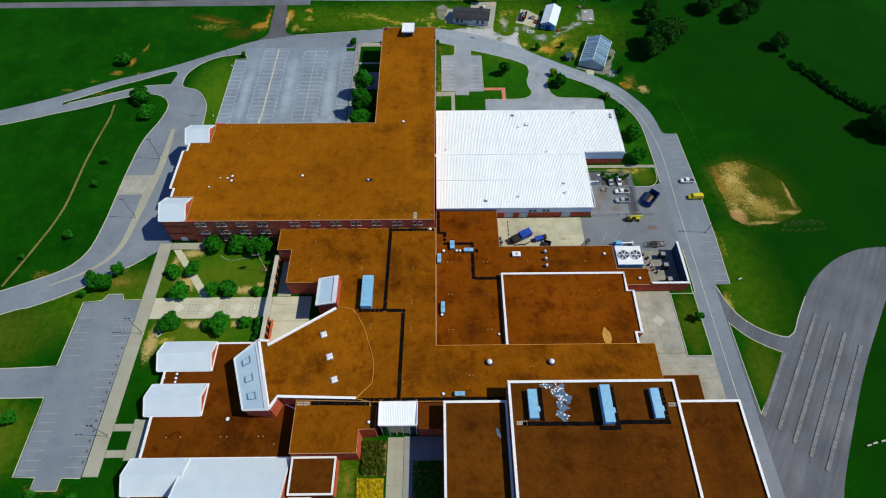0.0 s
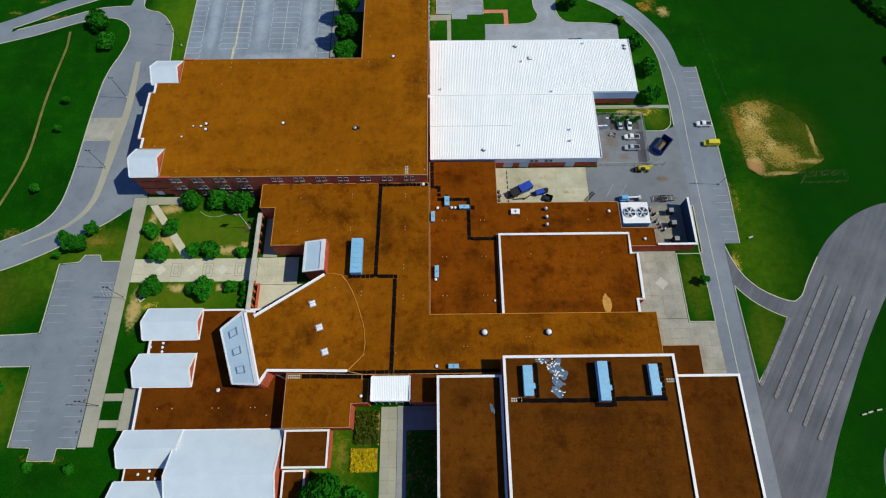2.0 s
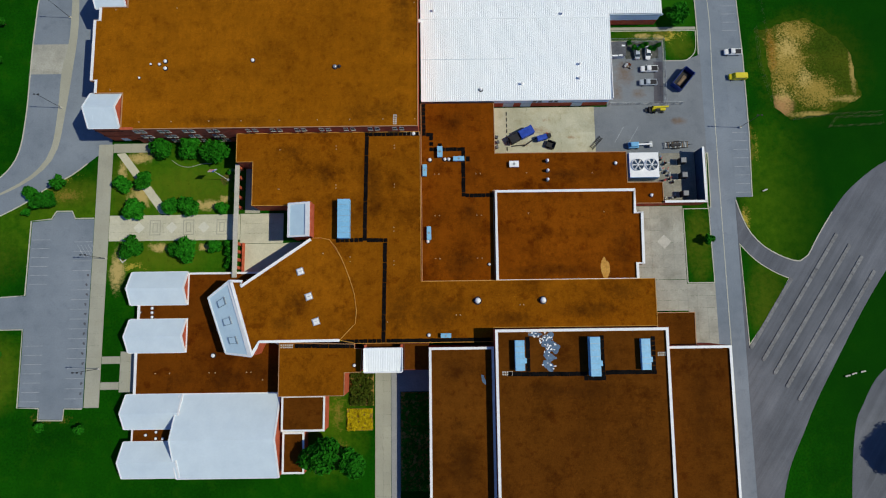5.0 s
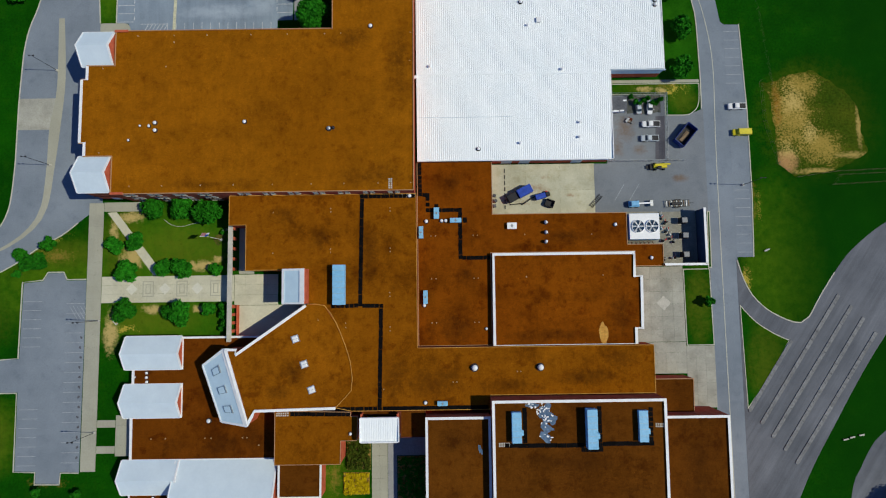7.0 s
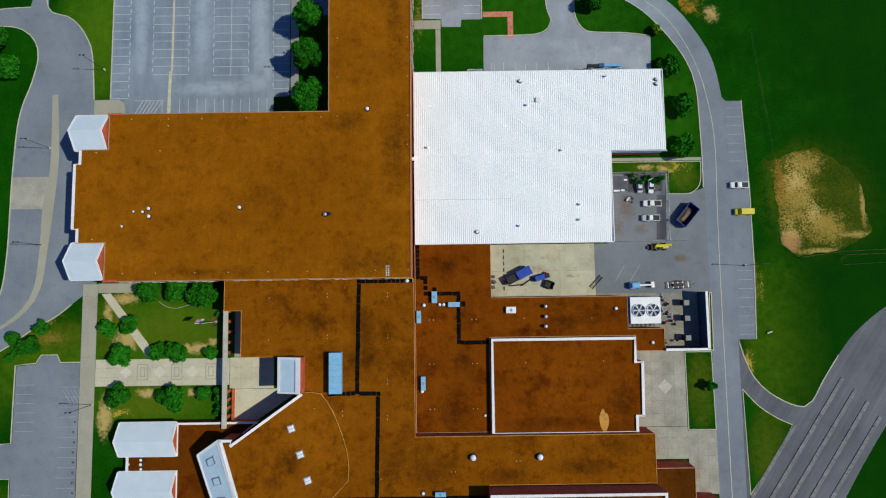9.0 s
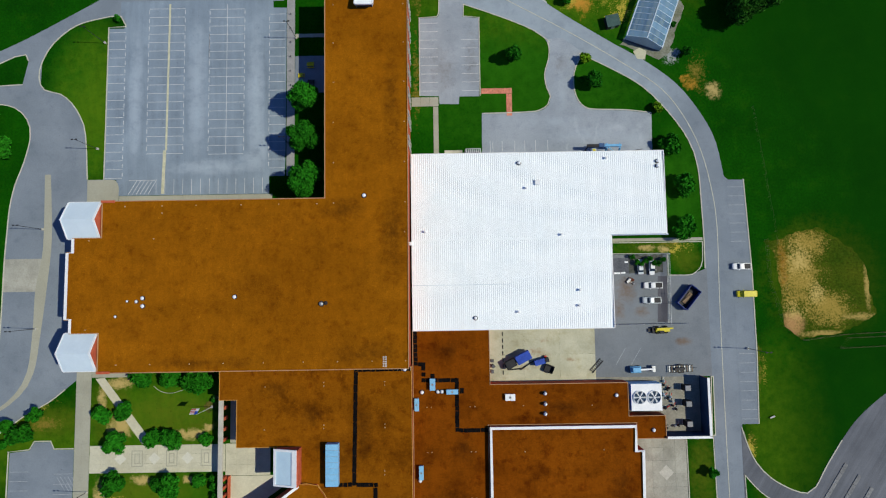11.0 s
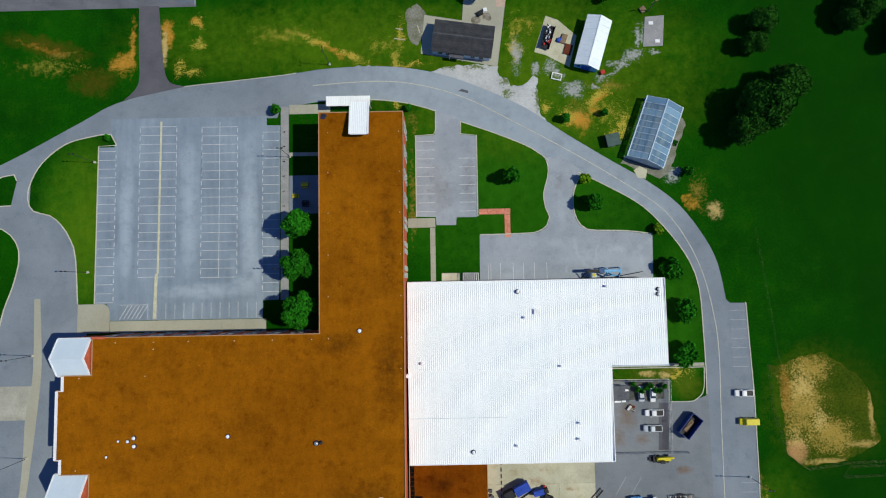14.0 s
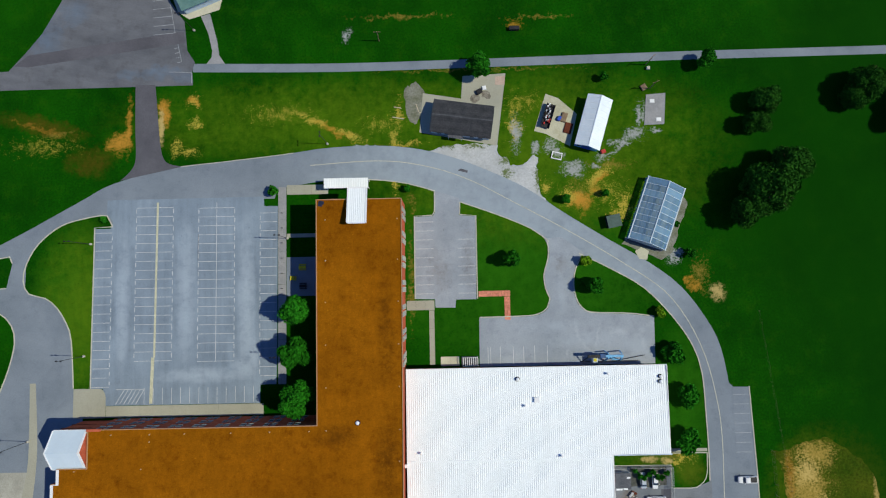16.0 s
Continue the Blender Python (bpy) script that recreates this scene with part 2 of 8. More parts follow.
M_apron = surface("trodden_pale_gravel", (0.37, 0.39, 0.40), (0.54, 0.56, 0.57), 0.95, coarse=0.12, fine=1.8, bump=0.4, grain=0.22,
                  extra=chain(clouds(0.35, 0.52, 0.7, (0.78, 0.76, 0.70), 0.7), spots([(31, 239, 5, 4), (30, 234, 3, 3), (12, 243, 6, 1.6), (22, 242.6, 6, 1.6), (-16, 243.6, 14, 1.0), (2, 242.2, 9, 1.2), (40, 233, 2, 8)], (0.085, 0.13, 0.015), 1.3, 0.44, 0.6, 0.9, 2.0)))
M_soil = surface("bare_soil", (0.16, 0.09, 0.02), (0.42, 0.27, 0.08), 0.95, coarse=0.16, fine=1.4, bump=0.5, grain=0.55)
M_asphalt = surface("asphalt", (0.165, 0.198, 0.238), (0.235, 0.273, 0.318), 0.9, coarse=0.06, fine=3.0, grain=0.14, bump=0.2, extra=chain(spots([(25, 236, 58, 14), (30, 218, 40, 30), (45, 196, 40, 24), (11, 208, 16, 20)], (0.305, 0.362, 0.415), 0.2, 0.05, 0.6, 0.9), clouds(0.25, 0.52, 0.7, (0.78, 0.79, 0.82), 0.7), clouds(1.1, 0.64, 0.70, (0.55, 0.55, 0.58), 0.7)))
M_asphalt_lot = surface("pale_worn_asphalt", (0.180, 0.230, 0.290), (0.252, 0.315, 0.385), 0.9, coarse=0.08, fine=3.0, grain=0.14, bump=0.2,
                        extra=chain(streaks(0.5, (1.0, 0.08, 1.0), 1, 0.88, 1.12), spots([(-68, 200, 3.5, 24), (-49.5, 198, 3.0, 26), (-87, 198, 2.5, 22), (-62, 174.5, 16, 2.6), (-50, 176, 5, 4), (-47.4, 180, 2, 6)], (0.40, 0.47, 0.55), 0.3, 0.24, 0.7, 0.72), clouds(0.3, 0.55, 0.72, (0.72, 0.73, 0.76), 0.6), clouds(1.1, 0.64, 0.70, (0.5, 0.5, 0.53), 0.7)))
M_asphalt_shop = surface("tyre_marked_asphalt", (0.255, 0.292, 0.335), (0.35, 0.39, 0.44), 0.9, coarse=0.08, fine=3.0, grain=0.16, bump=0.2,
                         extra=chain(spots([(52, 183, 14, 3), (45.8, 196, 2.6, 10), (44, 187, 10, 2.6), (68, 181, 5, 4)], (0.36, 0.41, 0.47), 0.35, 0.28, 0.7, 0.6), spots([(50.0, 185.6, 0.7, 4.5, 10), (52.4, 181, 3.4, 0.7, -38), (56.4, 184, 0.7, 5.0, -10), (69.6, 185.6, 1.0, 5, -40), (72.4, 187.6, 2.4, 1.2, -30), (70, 182, 0.8, 4, 12), (47, 179, 0.5, 2.2, -15), (62, 185, 4, 1.6, -10)], (0.42, 0.46, 0.51), 1.0, 0.34, 0.8, 0.6, 1.6), spots([(45.6, 205.4, 3, 4), (9, 204, 5, 10), (18, 208, 3, 12)], (0.15, 0.13, 0.115), 0.6, 0.36, 0.75, 0.4), clouds(0.3, 0.52, 0.72, (0.72, 0.73, 0.76), 0.7), clouds(1.1, 0.64, 0.70, (0.5, 0.5, 0.53), 0.7)))
M_asphalt_yard = surface("stained_yard_asphalt", (0.158, 0.178, 0.200), (0.225, 0.248, 0.272), 0.9, coarse=0.06, fine=3.0, grain=0.16, bump=0.2,
                         extra=chain(spots([(63.5, 135, 3.6, 5), (61, 129, 2.4, 4), (68, 128, 3, 2), (80, 119, 3, 1.4)], (0.17, 0.115, 0.075), 0.5, 0.3, 0.7, 0.75), clouds(0.25, 0.52, 0.7, (0.78, 0.79, 0.82), 0.7), clouds(1.1, 0.64, 0.70, (0.55, 0.55, 0.58), 0.7)))
M_asphalt_bus = surface("dark_streaked_asphalt", (0.112, 0.122, 0.142), (0.168, 0.179, 0.205), 0.9, coarse=0.07, fine=3.0, grain=0.14, bump=0.2, extra=chain(streaks(0.55, (0.06, 1.0, 1.0), 56, 0.8, 1.1), streaks(0.22, (0.05, 1.0, 1.0), 56, 0.82, 1.12)))
M_asphalt_dark = surface("newer_asphalt", (0.085, 0.085, 0.10), (0.13, 0.13, 0.15), 0.9, coarse=0.09, fine=3.0, grain=0.25, bump=0.2)
M_concrete = surface("concrete", (0.45, 0.435, 0.335), (0.61, 0.59, 0.46), 0.85, coarse=0.12, fine=2.5, grain=0.14, bump=0.2, vary=0.04, extra=clouds(0.3, 0.56, 0.75, (0.7, 0.68, 0.62), 0.7))
M_walk = surface("weathered_walk_concrete", (0.315, 0.315, 0.255), (0.415, 0.41, 0.335), 0.85, coarse=0.1, fine=2.5, grain=0.12, bump=0.2, vary=0.03, extra=clouds(0.2, 0.5, 0.75, (0.76, 0.75, 0.70), 0.7))
M_inlay = surface("pale_inlay_stone", (0.56, 0.55, 0.47), (0.66, 0.65, 0.56), 0.85, coarse=0.3, fine=2.5, grain=0.12)
M_plaza = surface("stained_grey_concrete", (0.29, 0.29, 0.25), (0.42, 0.415, 0.36), 0.85, coarse=0.14, fine=2.5, grain=0.18, bump=0.2, vary=0.06, extra=clouds(0.25, 0.5, 0.72, (0.68, 0.67, 0.64), 0.8))
M_loading = surface("oil_stained_concrete", (0.40, 0.395, 0.29), (0.56, 0.55, 0.42), 0.85, coarse=0.12, fine=2.5, grain=0.16, bump=0.2, vary=0.05, extra=chain(clouds(0.22, 0.5, 0.72, (0.74, 0.70, 0.58), 0.8), spots([(36, 116.5, 5, 2.4), (31, 112, 6, 2), (38, 120, 3, 1.6), (46, 114, 3, 1.2)], (0.26, 0.13, 0.05), 0.8, 0.46, 0.74, 0.7)))
M_yard_floor = surface("stained_yard_concrete", (0.20, 0.195, 0.165), (0.32, 0.31, 0.265), 0.85, coarse=0.25, fine=2.5, grain=0.3, bump=0.2)
# Navy that stands for shade on the yard wall and in the fan openings.
M_navy_shade = surface("navy_shade", (0.03, 0.055, 0.10), (0.05, 0.085, 0.14), 0.8, coarse=0.4, fine=3.0, grain=0.25, bump=0.2)
M_kerb_road = surface("weathered_kerb", (0.44, 0.44, 0.36), (0.58, 0.57, 0.47), 0.85, coarse=0.4, fine=3.0, grain=0.25)
M_kerb = surface("kerb_concrete", (0.42, 0.41, 0.36), (0.55, 0.54, 0.48), 0.85, coarse=0.4, fine=3.0, grain=0.2)
M_paint_white = surface("white_road_paint", (0.42, 0.45, 0.48), (0.70, 0.71, 0.73), 0.7, coarse=0.6, fine=4.0, grain=0.45)
M_paint_faded = surface("worn_white_road_paint", (0.27, 0.30, 0.33), (0.42, 0.44, 0.47), 0.7, coarse=0.6, fine=4.0, grain=0.45)
M_paint_drive = surface("worn_cream_road_paint", (0.40, 0.41, 0.35), (0.56, 0.56, 0.48), 0.7, coarse=0.5, fine=4.0, grain=0.4)
M_paint_yellow = surface("yellow_road_paint", (0.46, 0.46, 0.33), (0.64, 0.62, 0.44), 0.7, coarse=0.5, fine=4.0, grain=0.4)
def roof_of(name, dark, light, turn, clouding, ponds=()):
    """Ballast roof; ponds are damp dark stains where water stands."""
    tail = (spots(ponds, (0.035, 0.011, 0.002), 0.5, 0.30, 0.85, 0.7),) if ponds else ()
    return surface(name, dark, light, 0.95, coarse=0.035, fine=3.5, grain=0.16, bump=0.4, spread=(0.3, 0.7),
                   extra=chain(streaks(0.5, (1.0, 0.25, 1.0), turn, 0.91, 1.05), streaks(0.12, (1.0, 0.4, 1.0), turn + 90, 0.84, 1.12), clouds(0.07, 0.50, 0.66, (0.42, 0.34, 0.32), clouding), clouds(0.16, 0.54, 0.68, (0.50, 0.42, 0.40), clouding), clouds(0.42, 0.52, 0.70, (0.66, 0.58, 0.54), 0.6), streaks(1.5, (1.0, 0.3, 1.0), turn, 0.93, 1.06), streaks(2.6, (1.0, 1.0, 1.0), turn, 0.82, 1.16), clouds(0.24, 0.56, 0.66, (0.56, 0.42, 0.36), clouding * 0.9), clouds(1.9, 0.60, 0.68, (0.60, 0.50, 0.45), 0.5), clouds(1.6, 0.62, 0.69, (1.6, 1.8, 2.2), 0.7), *tail))
M_roof = roof_of("brown_gravel_roof", (0.232, 0.077, 0.0022), (0.312, 0.112, 0.0040), 0, 0.45, [(-6, 152, 4, 12), (-20, 159, 7, 4), (-12, 118, 12, 4), (-60, 116.5, 20, 2), (-6, 190, 3, 20)])
M_roof_red = roof_of("red_brown_gravel_roof", (0.160, 0.038, 0.0016), (0.228, 0.063, 0.0028), 0, 0.8, [(-60, 41, 7, 4), (-49, 43, 5, 5), (-74, 41, 6, 3), (10, 74, 8, 5), (40, 71.6, 20, 2.4), (58, 80, 4, 9), (14, 90, 4, 5), (45, 101, 10, 3), (10, 118, 5, 4)])
M_roof_gym = roof_of("dark_brown_gravel_roof", (0.088, 0.027, 0.0030), (0.138, 0.046, 0.0046), 90, 0.7, [(10, 20, 5, 12), (9, 44, 6, 4), (40, 38, 16, 3), (58, 20, 5, 14), (76, 30, 4, 14), (-32, 42, 5, 3)])
M_roof_metal = surface("white_metal_roof", (0.80, 0.86, 0.89), (0.87, 0.91, 0.93), 0.55, coarse=0.12, fine=1.2, grain=0.05, bump=0.0, vary=0.02)
M_white = surface("white_coping", (0.72, 0.74, 0.76), (0.85, 0.86, 0.87), 0.5, coarse=0.3, fine=2.0, grain=0.1, bump=0.0)
M_sky_metal = surface("sky_blue_grey_metal_roof", (0.45, 0.61, 0.73), (0.53, 0.69, 0.79), 0.45, coarse=0.2, fine=1.5, grain=0.04, bump=0.0)
M_grey_metal = surface("pale_grey_metal_roof", (0.56, 0.66, 0.74), (0.63, 0.73, 0.80), 0.5, coarse=0.2, fine=1.5, grain=0.03, bump=0.0)
M_tan_cap = surface("terracotta_coping", (0.38, 0.20, 0.095), (0.47, 0.27, 0.14), 0.7, coarse=0.3, fine=2.0, grain=0.2)
M_brick = surface("red_brick", (0.40, 0.080, 0.040), (0.58, 0.145, 0.075), 0.9, coarse=0.5, fine=6.0, grain=0.35, bump=0.4)
M_brick_dark = surface("dark_brick_band", (0.10, 0.03, 0.018), (0.16, 0.05, 0.03), 0.9, coarse=0.5, fine=6.0, grain=0.3, bump=0.4)
M_blue_unit = surface("pale_blue_unit_paint", (0.19, 0.45, 0.68), (0.25, 0.53, 0.77), 0.45, coarse=0.5, fine=2.0, grain=0.12, bump=0.0)
M_pad = surface("black_rubber_pad", (0.003, 0.003, 0.003), (0.009, 0.008, 0.008), 0.95, coarse=0.6, fine=4.0, grain=0.4)
M_black = surface("black_metal", (0.01, 0.01, 0.012), (0.025, 0.025, 0.03), 0.6, coarse=0.6, fine=3.0, grain=0.3)
M_steel = surface("galvanised_steel", (0.32, 0.34, 0.36), (0.5, 0.52, 0.54), 0.45, 0.6, coarse=0.8, fine=4.0, grain=0.2, bump=0.0)
M_panel = surface("pale_blue_wall_panel", (0.42, 0.52, 0.60), (0.54, 0.64, 0.72), 0.5, coarse=0.3, fine=2.0, grain=0.1, bump=0.0)
M_panel_pale = surface("pale_sky_wall_panel", (0.56, 0.70, 0.82), (0.66, 0.79, 0.88), 0.5, coarse=0.3, fine=2.0, grain=0.06, bump=0.0)
M_shingle = surface("grey_shingle", (0.075, 0.08, 0.093), (0.125, 0.13, 0.145), 0.95, coarse=0.5, fine=3.0, grain=0.4, vary=0.15)
M_bark = surface("bark", (0.05, 0.035, 0.02), (0.12, 0.085, 0.05), 0.95, coarse=1.0, fine=6.0, grain=0.5)
M_leaf = surface("green_leaves", (0.007, 0.098, 0.004), (0.030, 0.240, 0.012), 0.85, coarse=0.9, fine=3.0, grain=0.5, bump=0.0, vary=0.2)
M_leaf_dark = surface("dark_green_leaves", (0.006, 0.088, 0.004), (0.026, 0.205, 0.010), 0.85, coarse=0.7, fine=3.0, grain=0.5, bump=0.0, vary=0.2)
M_leaf_oak = surface("oak_leaves", (0.008, 0.060, 0.005), (0.030, 0.130, 0.012), 0.85, coarse=0.5, fine=2.0, grain=0.5, bump=0.0, vary=0.15)
M_leaf_pale = surface("silver_green_leaves", (0.10, 0.20, 0.09), (0.34, 0.46, 0.28), 0.85, coarse=0.9, fine=3.0, grain=0.5, bump=0.0)
M_flower = surface("yellow_flowers", (0.34, 0.25, 0.004), (0.66, 0.50, 0.01), 0.85, coarse=0.9, fine=3.0, grain=0.5, bump=0.0)
M_leaf_rust = surface("reddish_green_leaves", (0.020, 0.045, 0.004), (0.075, 0.095, 0.010), 0.85, coarse=0.9, fine=3.0, grain=0.5, bump=0.0)
M_leaf_yellow = surface("yellow_green_leaves", (0.075, 0.20, 0.006), (0.19, 0.36, 0.015), 0.85, coarse=0.9, fine=3.0, grain=0.5, bump=0.0)
M_yellow = surface("yellow_paint", (0.55, 0.46, 0.01), (0.68, 0.58, 0.02), 0.45, coarse=0.8, fine=3.0, grain=0.15, bump=0.0)
M_blue = surface("blue_paint", (0.012, 0.05, 0.33), (0.03, 0.09, 0.5), 0.5, coarse=0.8, fine=3.0, grain=0.25, bump=0.0)
M_red = surface("red_paint", (0.4, 0.02, 0.02), (0.55, 0.04, 0.03), 0.5, coarse=0.8, fine=3.0, grain=0.2, bump=0.0)
M_lightblue = surface("sky_blue_paint", (0.12, 0.36, 0.62), (0.18, 0.46, 0.74), 0.45, coarse=0.8, fine=3.0, grain=0.15, bump=0.0)
M_tyre = surface("tyre_rubber", (0.012, 0.012, 0.012), (0.025, 0.025, 0.025), 0.9, coarse=2.0, fine=6.0, grain=0.3, bump=0.0)
M_car_white = surface("white_car_paint", (0.72, 0.73, 0.74), (0.8, 0.81, 0.82), 0.25, coarse=0.8, fine=3.0, grain=0.04, bump=0.0)
M_car_silver = surface("silver_car_paint", (0.45, 0.5, 0.54), (0.55, 0.6, 0.64), 0.3, 0.3, coarse=0.8, fine=3.0, grain=0.05, bump=0.0)
M_path_brick = surface("salmon_pavers", (0.56, 0.20, 0.13), (0.70, 0.28, 0.19), 0.9, coarse=0.5, fine=4.0, grain=0.3, vary=0.12)
M_wet = surface("bare_blue_grey_membrane", (0.045, 0.095, 0.18), (0.13, 0.21, 0.32), 0.5, coarse=0.5, fine=1.5, grain=0.5, bump=0.1)
M_navy = surface("wet_navy_membrane", (0.012, 0.017, 0.04), (0.03, 0.04, 0.075), 0.4, coarse=0.5, fine=1.5, grain=0.3)
M_pale_tan = surface("exposed_tan_gravel", (0.46, 0.22, 0.045), (0.60, 0.33, 0.08), 0.95, coarse=0.3, fine=2.0, grain=0.35)
M_stack = surface("weathered_lead_pipe", (0.38, 0.25, 0.12), (0.50, 0.35, 0.19), 0.7, coarse=0.8, fine=3.0, grain=0.2, bump=0.0)
M_wood = surface("weathered_wood", (0.16, 0.11, 0.07), (0.28, 0.21, 0.14), 0.9, coarse=0.6, fine=4.0, grain=0.35)
M_steelblue_glass, _n, _l = nodes_of("window_glass")
_b = _n["Principled BSDF"]
_b.inputs["Base Color"].default_value = (0.03, 0.045, 0.06, 1)
_b.inputs["Roughness"].default_value, _b.inputs["Metallic"].default_value = 0.06, 0.0
_b.inputs["Specular IOR Level"].default_value = 0.9
M_glass = M_steelblue_glass
M_clear, _n, _l = nodes_of("greenhouse_glass")
_b = _n["Principled BSDF"]
_b.inputs["Base Color"].default_value = (0.24, 0.42, 0.62, 1)
_b.inputs["Roughness"].default_value = 0.15
_t, _m = _n.new("ShaderNodeBsdfTransparent"), _n.new("ShaderNodeMixShader")
_t.inputs[0].default_value = (0.5, 0.78, 1.0, 1)
_r = ramp(_n, _l, _n.new("ShaderNodeObjectInfo").outputs["Random"], [(0.0, (0.34,) * 3), (0.5, (0.5,) * 3), (1.0, (0.72,) * 3)])
_l.new(_r, _m.inputs[0])
_l.new(_t.outputs[0], _m.inputs[1])
_l.new(_b.outputs[0], _m.inputs[2])
_l.new(_m.outputs[0], _n["Material Output"].inputs[0])


# ---- mesh helpers ----
AT = {}   # world place of every empty and part


def thing(name, label, category, at=(0, 0, 0), turn=0.0, group="", kind=""):
    ob = new(name)
    ob.empty_display_size = 0.5
    ob.matrix_world = pose(*at, 0, 0, turn)
    AT[ob.name] = Vector(at)
    return tagged(ob, label, category, group, kind)


def mesh_of(name, bm, mat, smooth=False):
    bmesh.ops.recalc_face_normals(bm, faces=bm.faces)
    me = bpy.data.meshes.new(name)
    bm.to_mesh(me)
    bm.free()
    me.materials.append(mat)
    if smooth:
        for p in me.polygons:
            p.use_smooth = True
    return me


def part(name, bm, mat, parent, label="", world_at=False, at=None, smooth=False):
    """One mesh under a thing or a part. world_at: the bmesh is in world places; at: place in the parent."""
    me = bm if isinstance(bm, bpy.types.Mesh) else None
    base = AT.get(parent.name, Vector())
    if me is None:
        if world_at:
            bmesh.ops.translate(bm, vec=-base, verts=bm.verts)
        me = mesh_of(name, bm, mat, smooth)
    ob = new(name, me)
    ob.parent = parent
    if at is not None:
        ob.location = at
    AT[ob.name] = base + Vector(at or (0, 0, 0))
    return tagged(ob, label)


def solo(name, bm, mat, label, category, group="", kind="", at=(0, 0, 0), turn=0.0, smooth=False):
    ob = new(name, bm if isinstance(bm, bpy.types.Mesh) else mesh_of(name, bm, mat, smooth))
    ob.matrix_world = pose(*at, 0, 0, turn)
    AT[ob.name] = Vector(at)
    return tagged(ob, label, category, group, kind)


def area(poly):
    return 0.5 * sum(a[0] * b[1] - b[0] * a[1] for a, b in zip(poly, poly[1:] + poly[:1]))


def ccw(poly):
    return list(poly) if area(poly) > 0 else list(reversed(poly))


def inset(poly, d):
    """Offset a counter-clockwise outline inwards by d (outwards: minus)."""
    out, n = [], len(poly)
    for i in range(n):
        p, q, r = Vector(poly[i - 1]), Vector(poly[i]), Vector(poly[(i + 1) % n])
        a, b = (q - p).normalized(), (r - q).normalized()
        na, nb = Vector((-a.y, a.x)), Vector((-b.y, b.x))
        k = (na + nb)
        k = k / max(0.25, k.length_squared / 2)
        out.append((q.x + k.x * d, q.y + k.y * d))
    return out


def prism(bm, poly, z0, z1):
    """A solid from an outline; z1 may be a function of x and y."""
    top = z1 if callable(z1) else (lambda x, y: z1)
    lo = [bm.verts.new((x, y, z0)) for x, y in poly]
    hi = [bm.verts.new((x, y, top(x, y))) for x, y in poly]
    bm.faces.new(list(reversed(lo)))
    bm.faces.new(hi)
    n = len(poly)
    for i in range(n):
        bm.faces.new((lo[i], lo[(i + 1) % n], hi[(i + 1) % n], hi[i]))
    return bm


def ring(bm, outer, inner, z0, z1):
    b0 = z0 if callable(z0) else (lambda x, y: z0)
    t0 = z1 if callable(z1) else (lambda x, y: z1)
    rows = []
    for pl, f in ((outer, b0), (outer, t0), (inner, t0), (inner, b0)):
        rows.append([bm.verts.new((x, y, f(x, y))) for x, y in pl])
    n = len(outer)
    for a, b in ((0, 1), (1, 2), (2, 3), (3, 0)):
        for i in range(n):
            j = (i + 1) % n
            bm.faces.new((rows[a][i], rows[a][j], rows[b][j], rows[b][i]))
    return bm


def box(bm, x0, x1, y0, y1, z0, z1, bevel=0.0, taper=0.0):
    vs = [bm.verts.new((x, y, z)) for z, k in ((z0, 0), (z1, taper)) for x, y in ((x0 + k, y0 + k), (x1 - k, y0 + k), (x1 - k, y1 - k), (x0 + k, y1 - k))]
    fs = [bm.faces.new([vs[i] for i in f]) for f in ((3, 2, 1, 0), (4, 5, 6, 7), (0, 1, 5, 4), (1, 2, 6, 5), (2, 3, 7, 6), (3, 0, 4, 7))]
    if bevel:
        bmesh.ops.bevel(bm, geom=list({e for f in fs for e in f.edges}), offset=bevel, segments=1, affect='EDGES')
    return bm


def tube(bm, p, q, r0, r1=None, n=8):
    p, q = Vector(p), Vector(q)
    r1 = r0 if r1 is None else r1
    rot = (q - p).to_track_quat('Z', 'Y')
    rows = [[bm.verts.new(c + rot @ Vector((r * math.cos(2 * math.pi * i / n), r * math.sin(2 * math.pi * i / n), 0))) for i in range(n)] for c, r in ((p, r0), (q, r1))]
    for i in range(n):
        j = (i + 1) % n
        bm.faces.new((rows[0][i], rows[0][j], rows[1][j], rows[1][i]))
    bm.faces.new(list(reversed(rows[0])))
    bm.faces.new(rows[1])
    return bm


def lathe(bm, profile, n=14, at=(0, 0, 0)):
    """A turned body from (radius, height) pairs."""
    rows = [[bm.verts.new((at[0] + r * math.cos(2 * math.pi * i / n), at[1] + r * math.sin(2 * math.pi * i / n), at[2] + z)) for i in range(n)] for r, z in profile]
    for a, b in zip(rows, rows[1:]):
        for i in range(n):
            bm.faces.new((a[i], a[(i + 1) % n], b[(i + 1) % n], b[i]))
    bm.faces.new(list(reversed(rows[0])))
    bm.faces.new(rows[-1])
    return bm


def BM():
    return bmesh.new()


def smooth_line(pts, step=3.0, closed=False):
    """A Catmull-Rom line through pts."""
    out, n = [], len(pts)
    for i in range(n if closed else n - 1):
        p = [Vector(pts[(i + k) % n] if closed else pts[min(max(i + k, 0), n - 1)]) for k in (-1, 0, 1, 2)]
        m = max(1, int((p[2] - p[1]).length / step))
        for j in range(m):
            t = j / m
            v = 0.5 * ((2 * p[1]) + (p[2] - p[0]) * t + (2 * p[0] - 5 * p[1] + 4 * p[2] - p[3]) * t * t + (3 * p[1] - p[0] - 3 * p[2] + p[3]) * t ** 3)
            out.append((v.x, v.y))
    if not closed:
        out.append(tuple(pts[-1]))
    return out


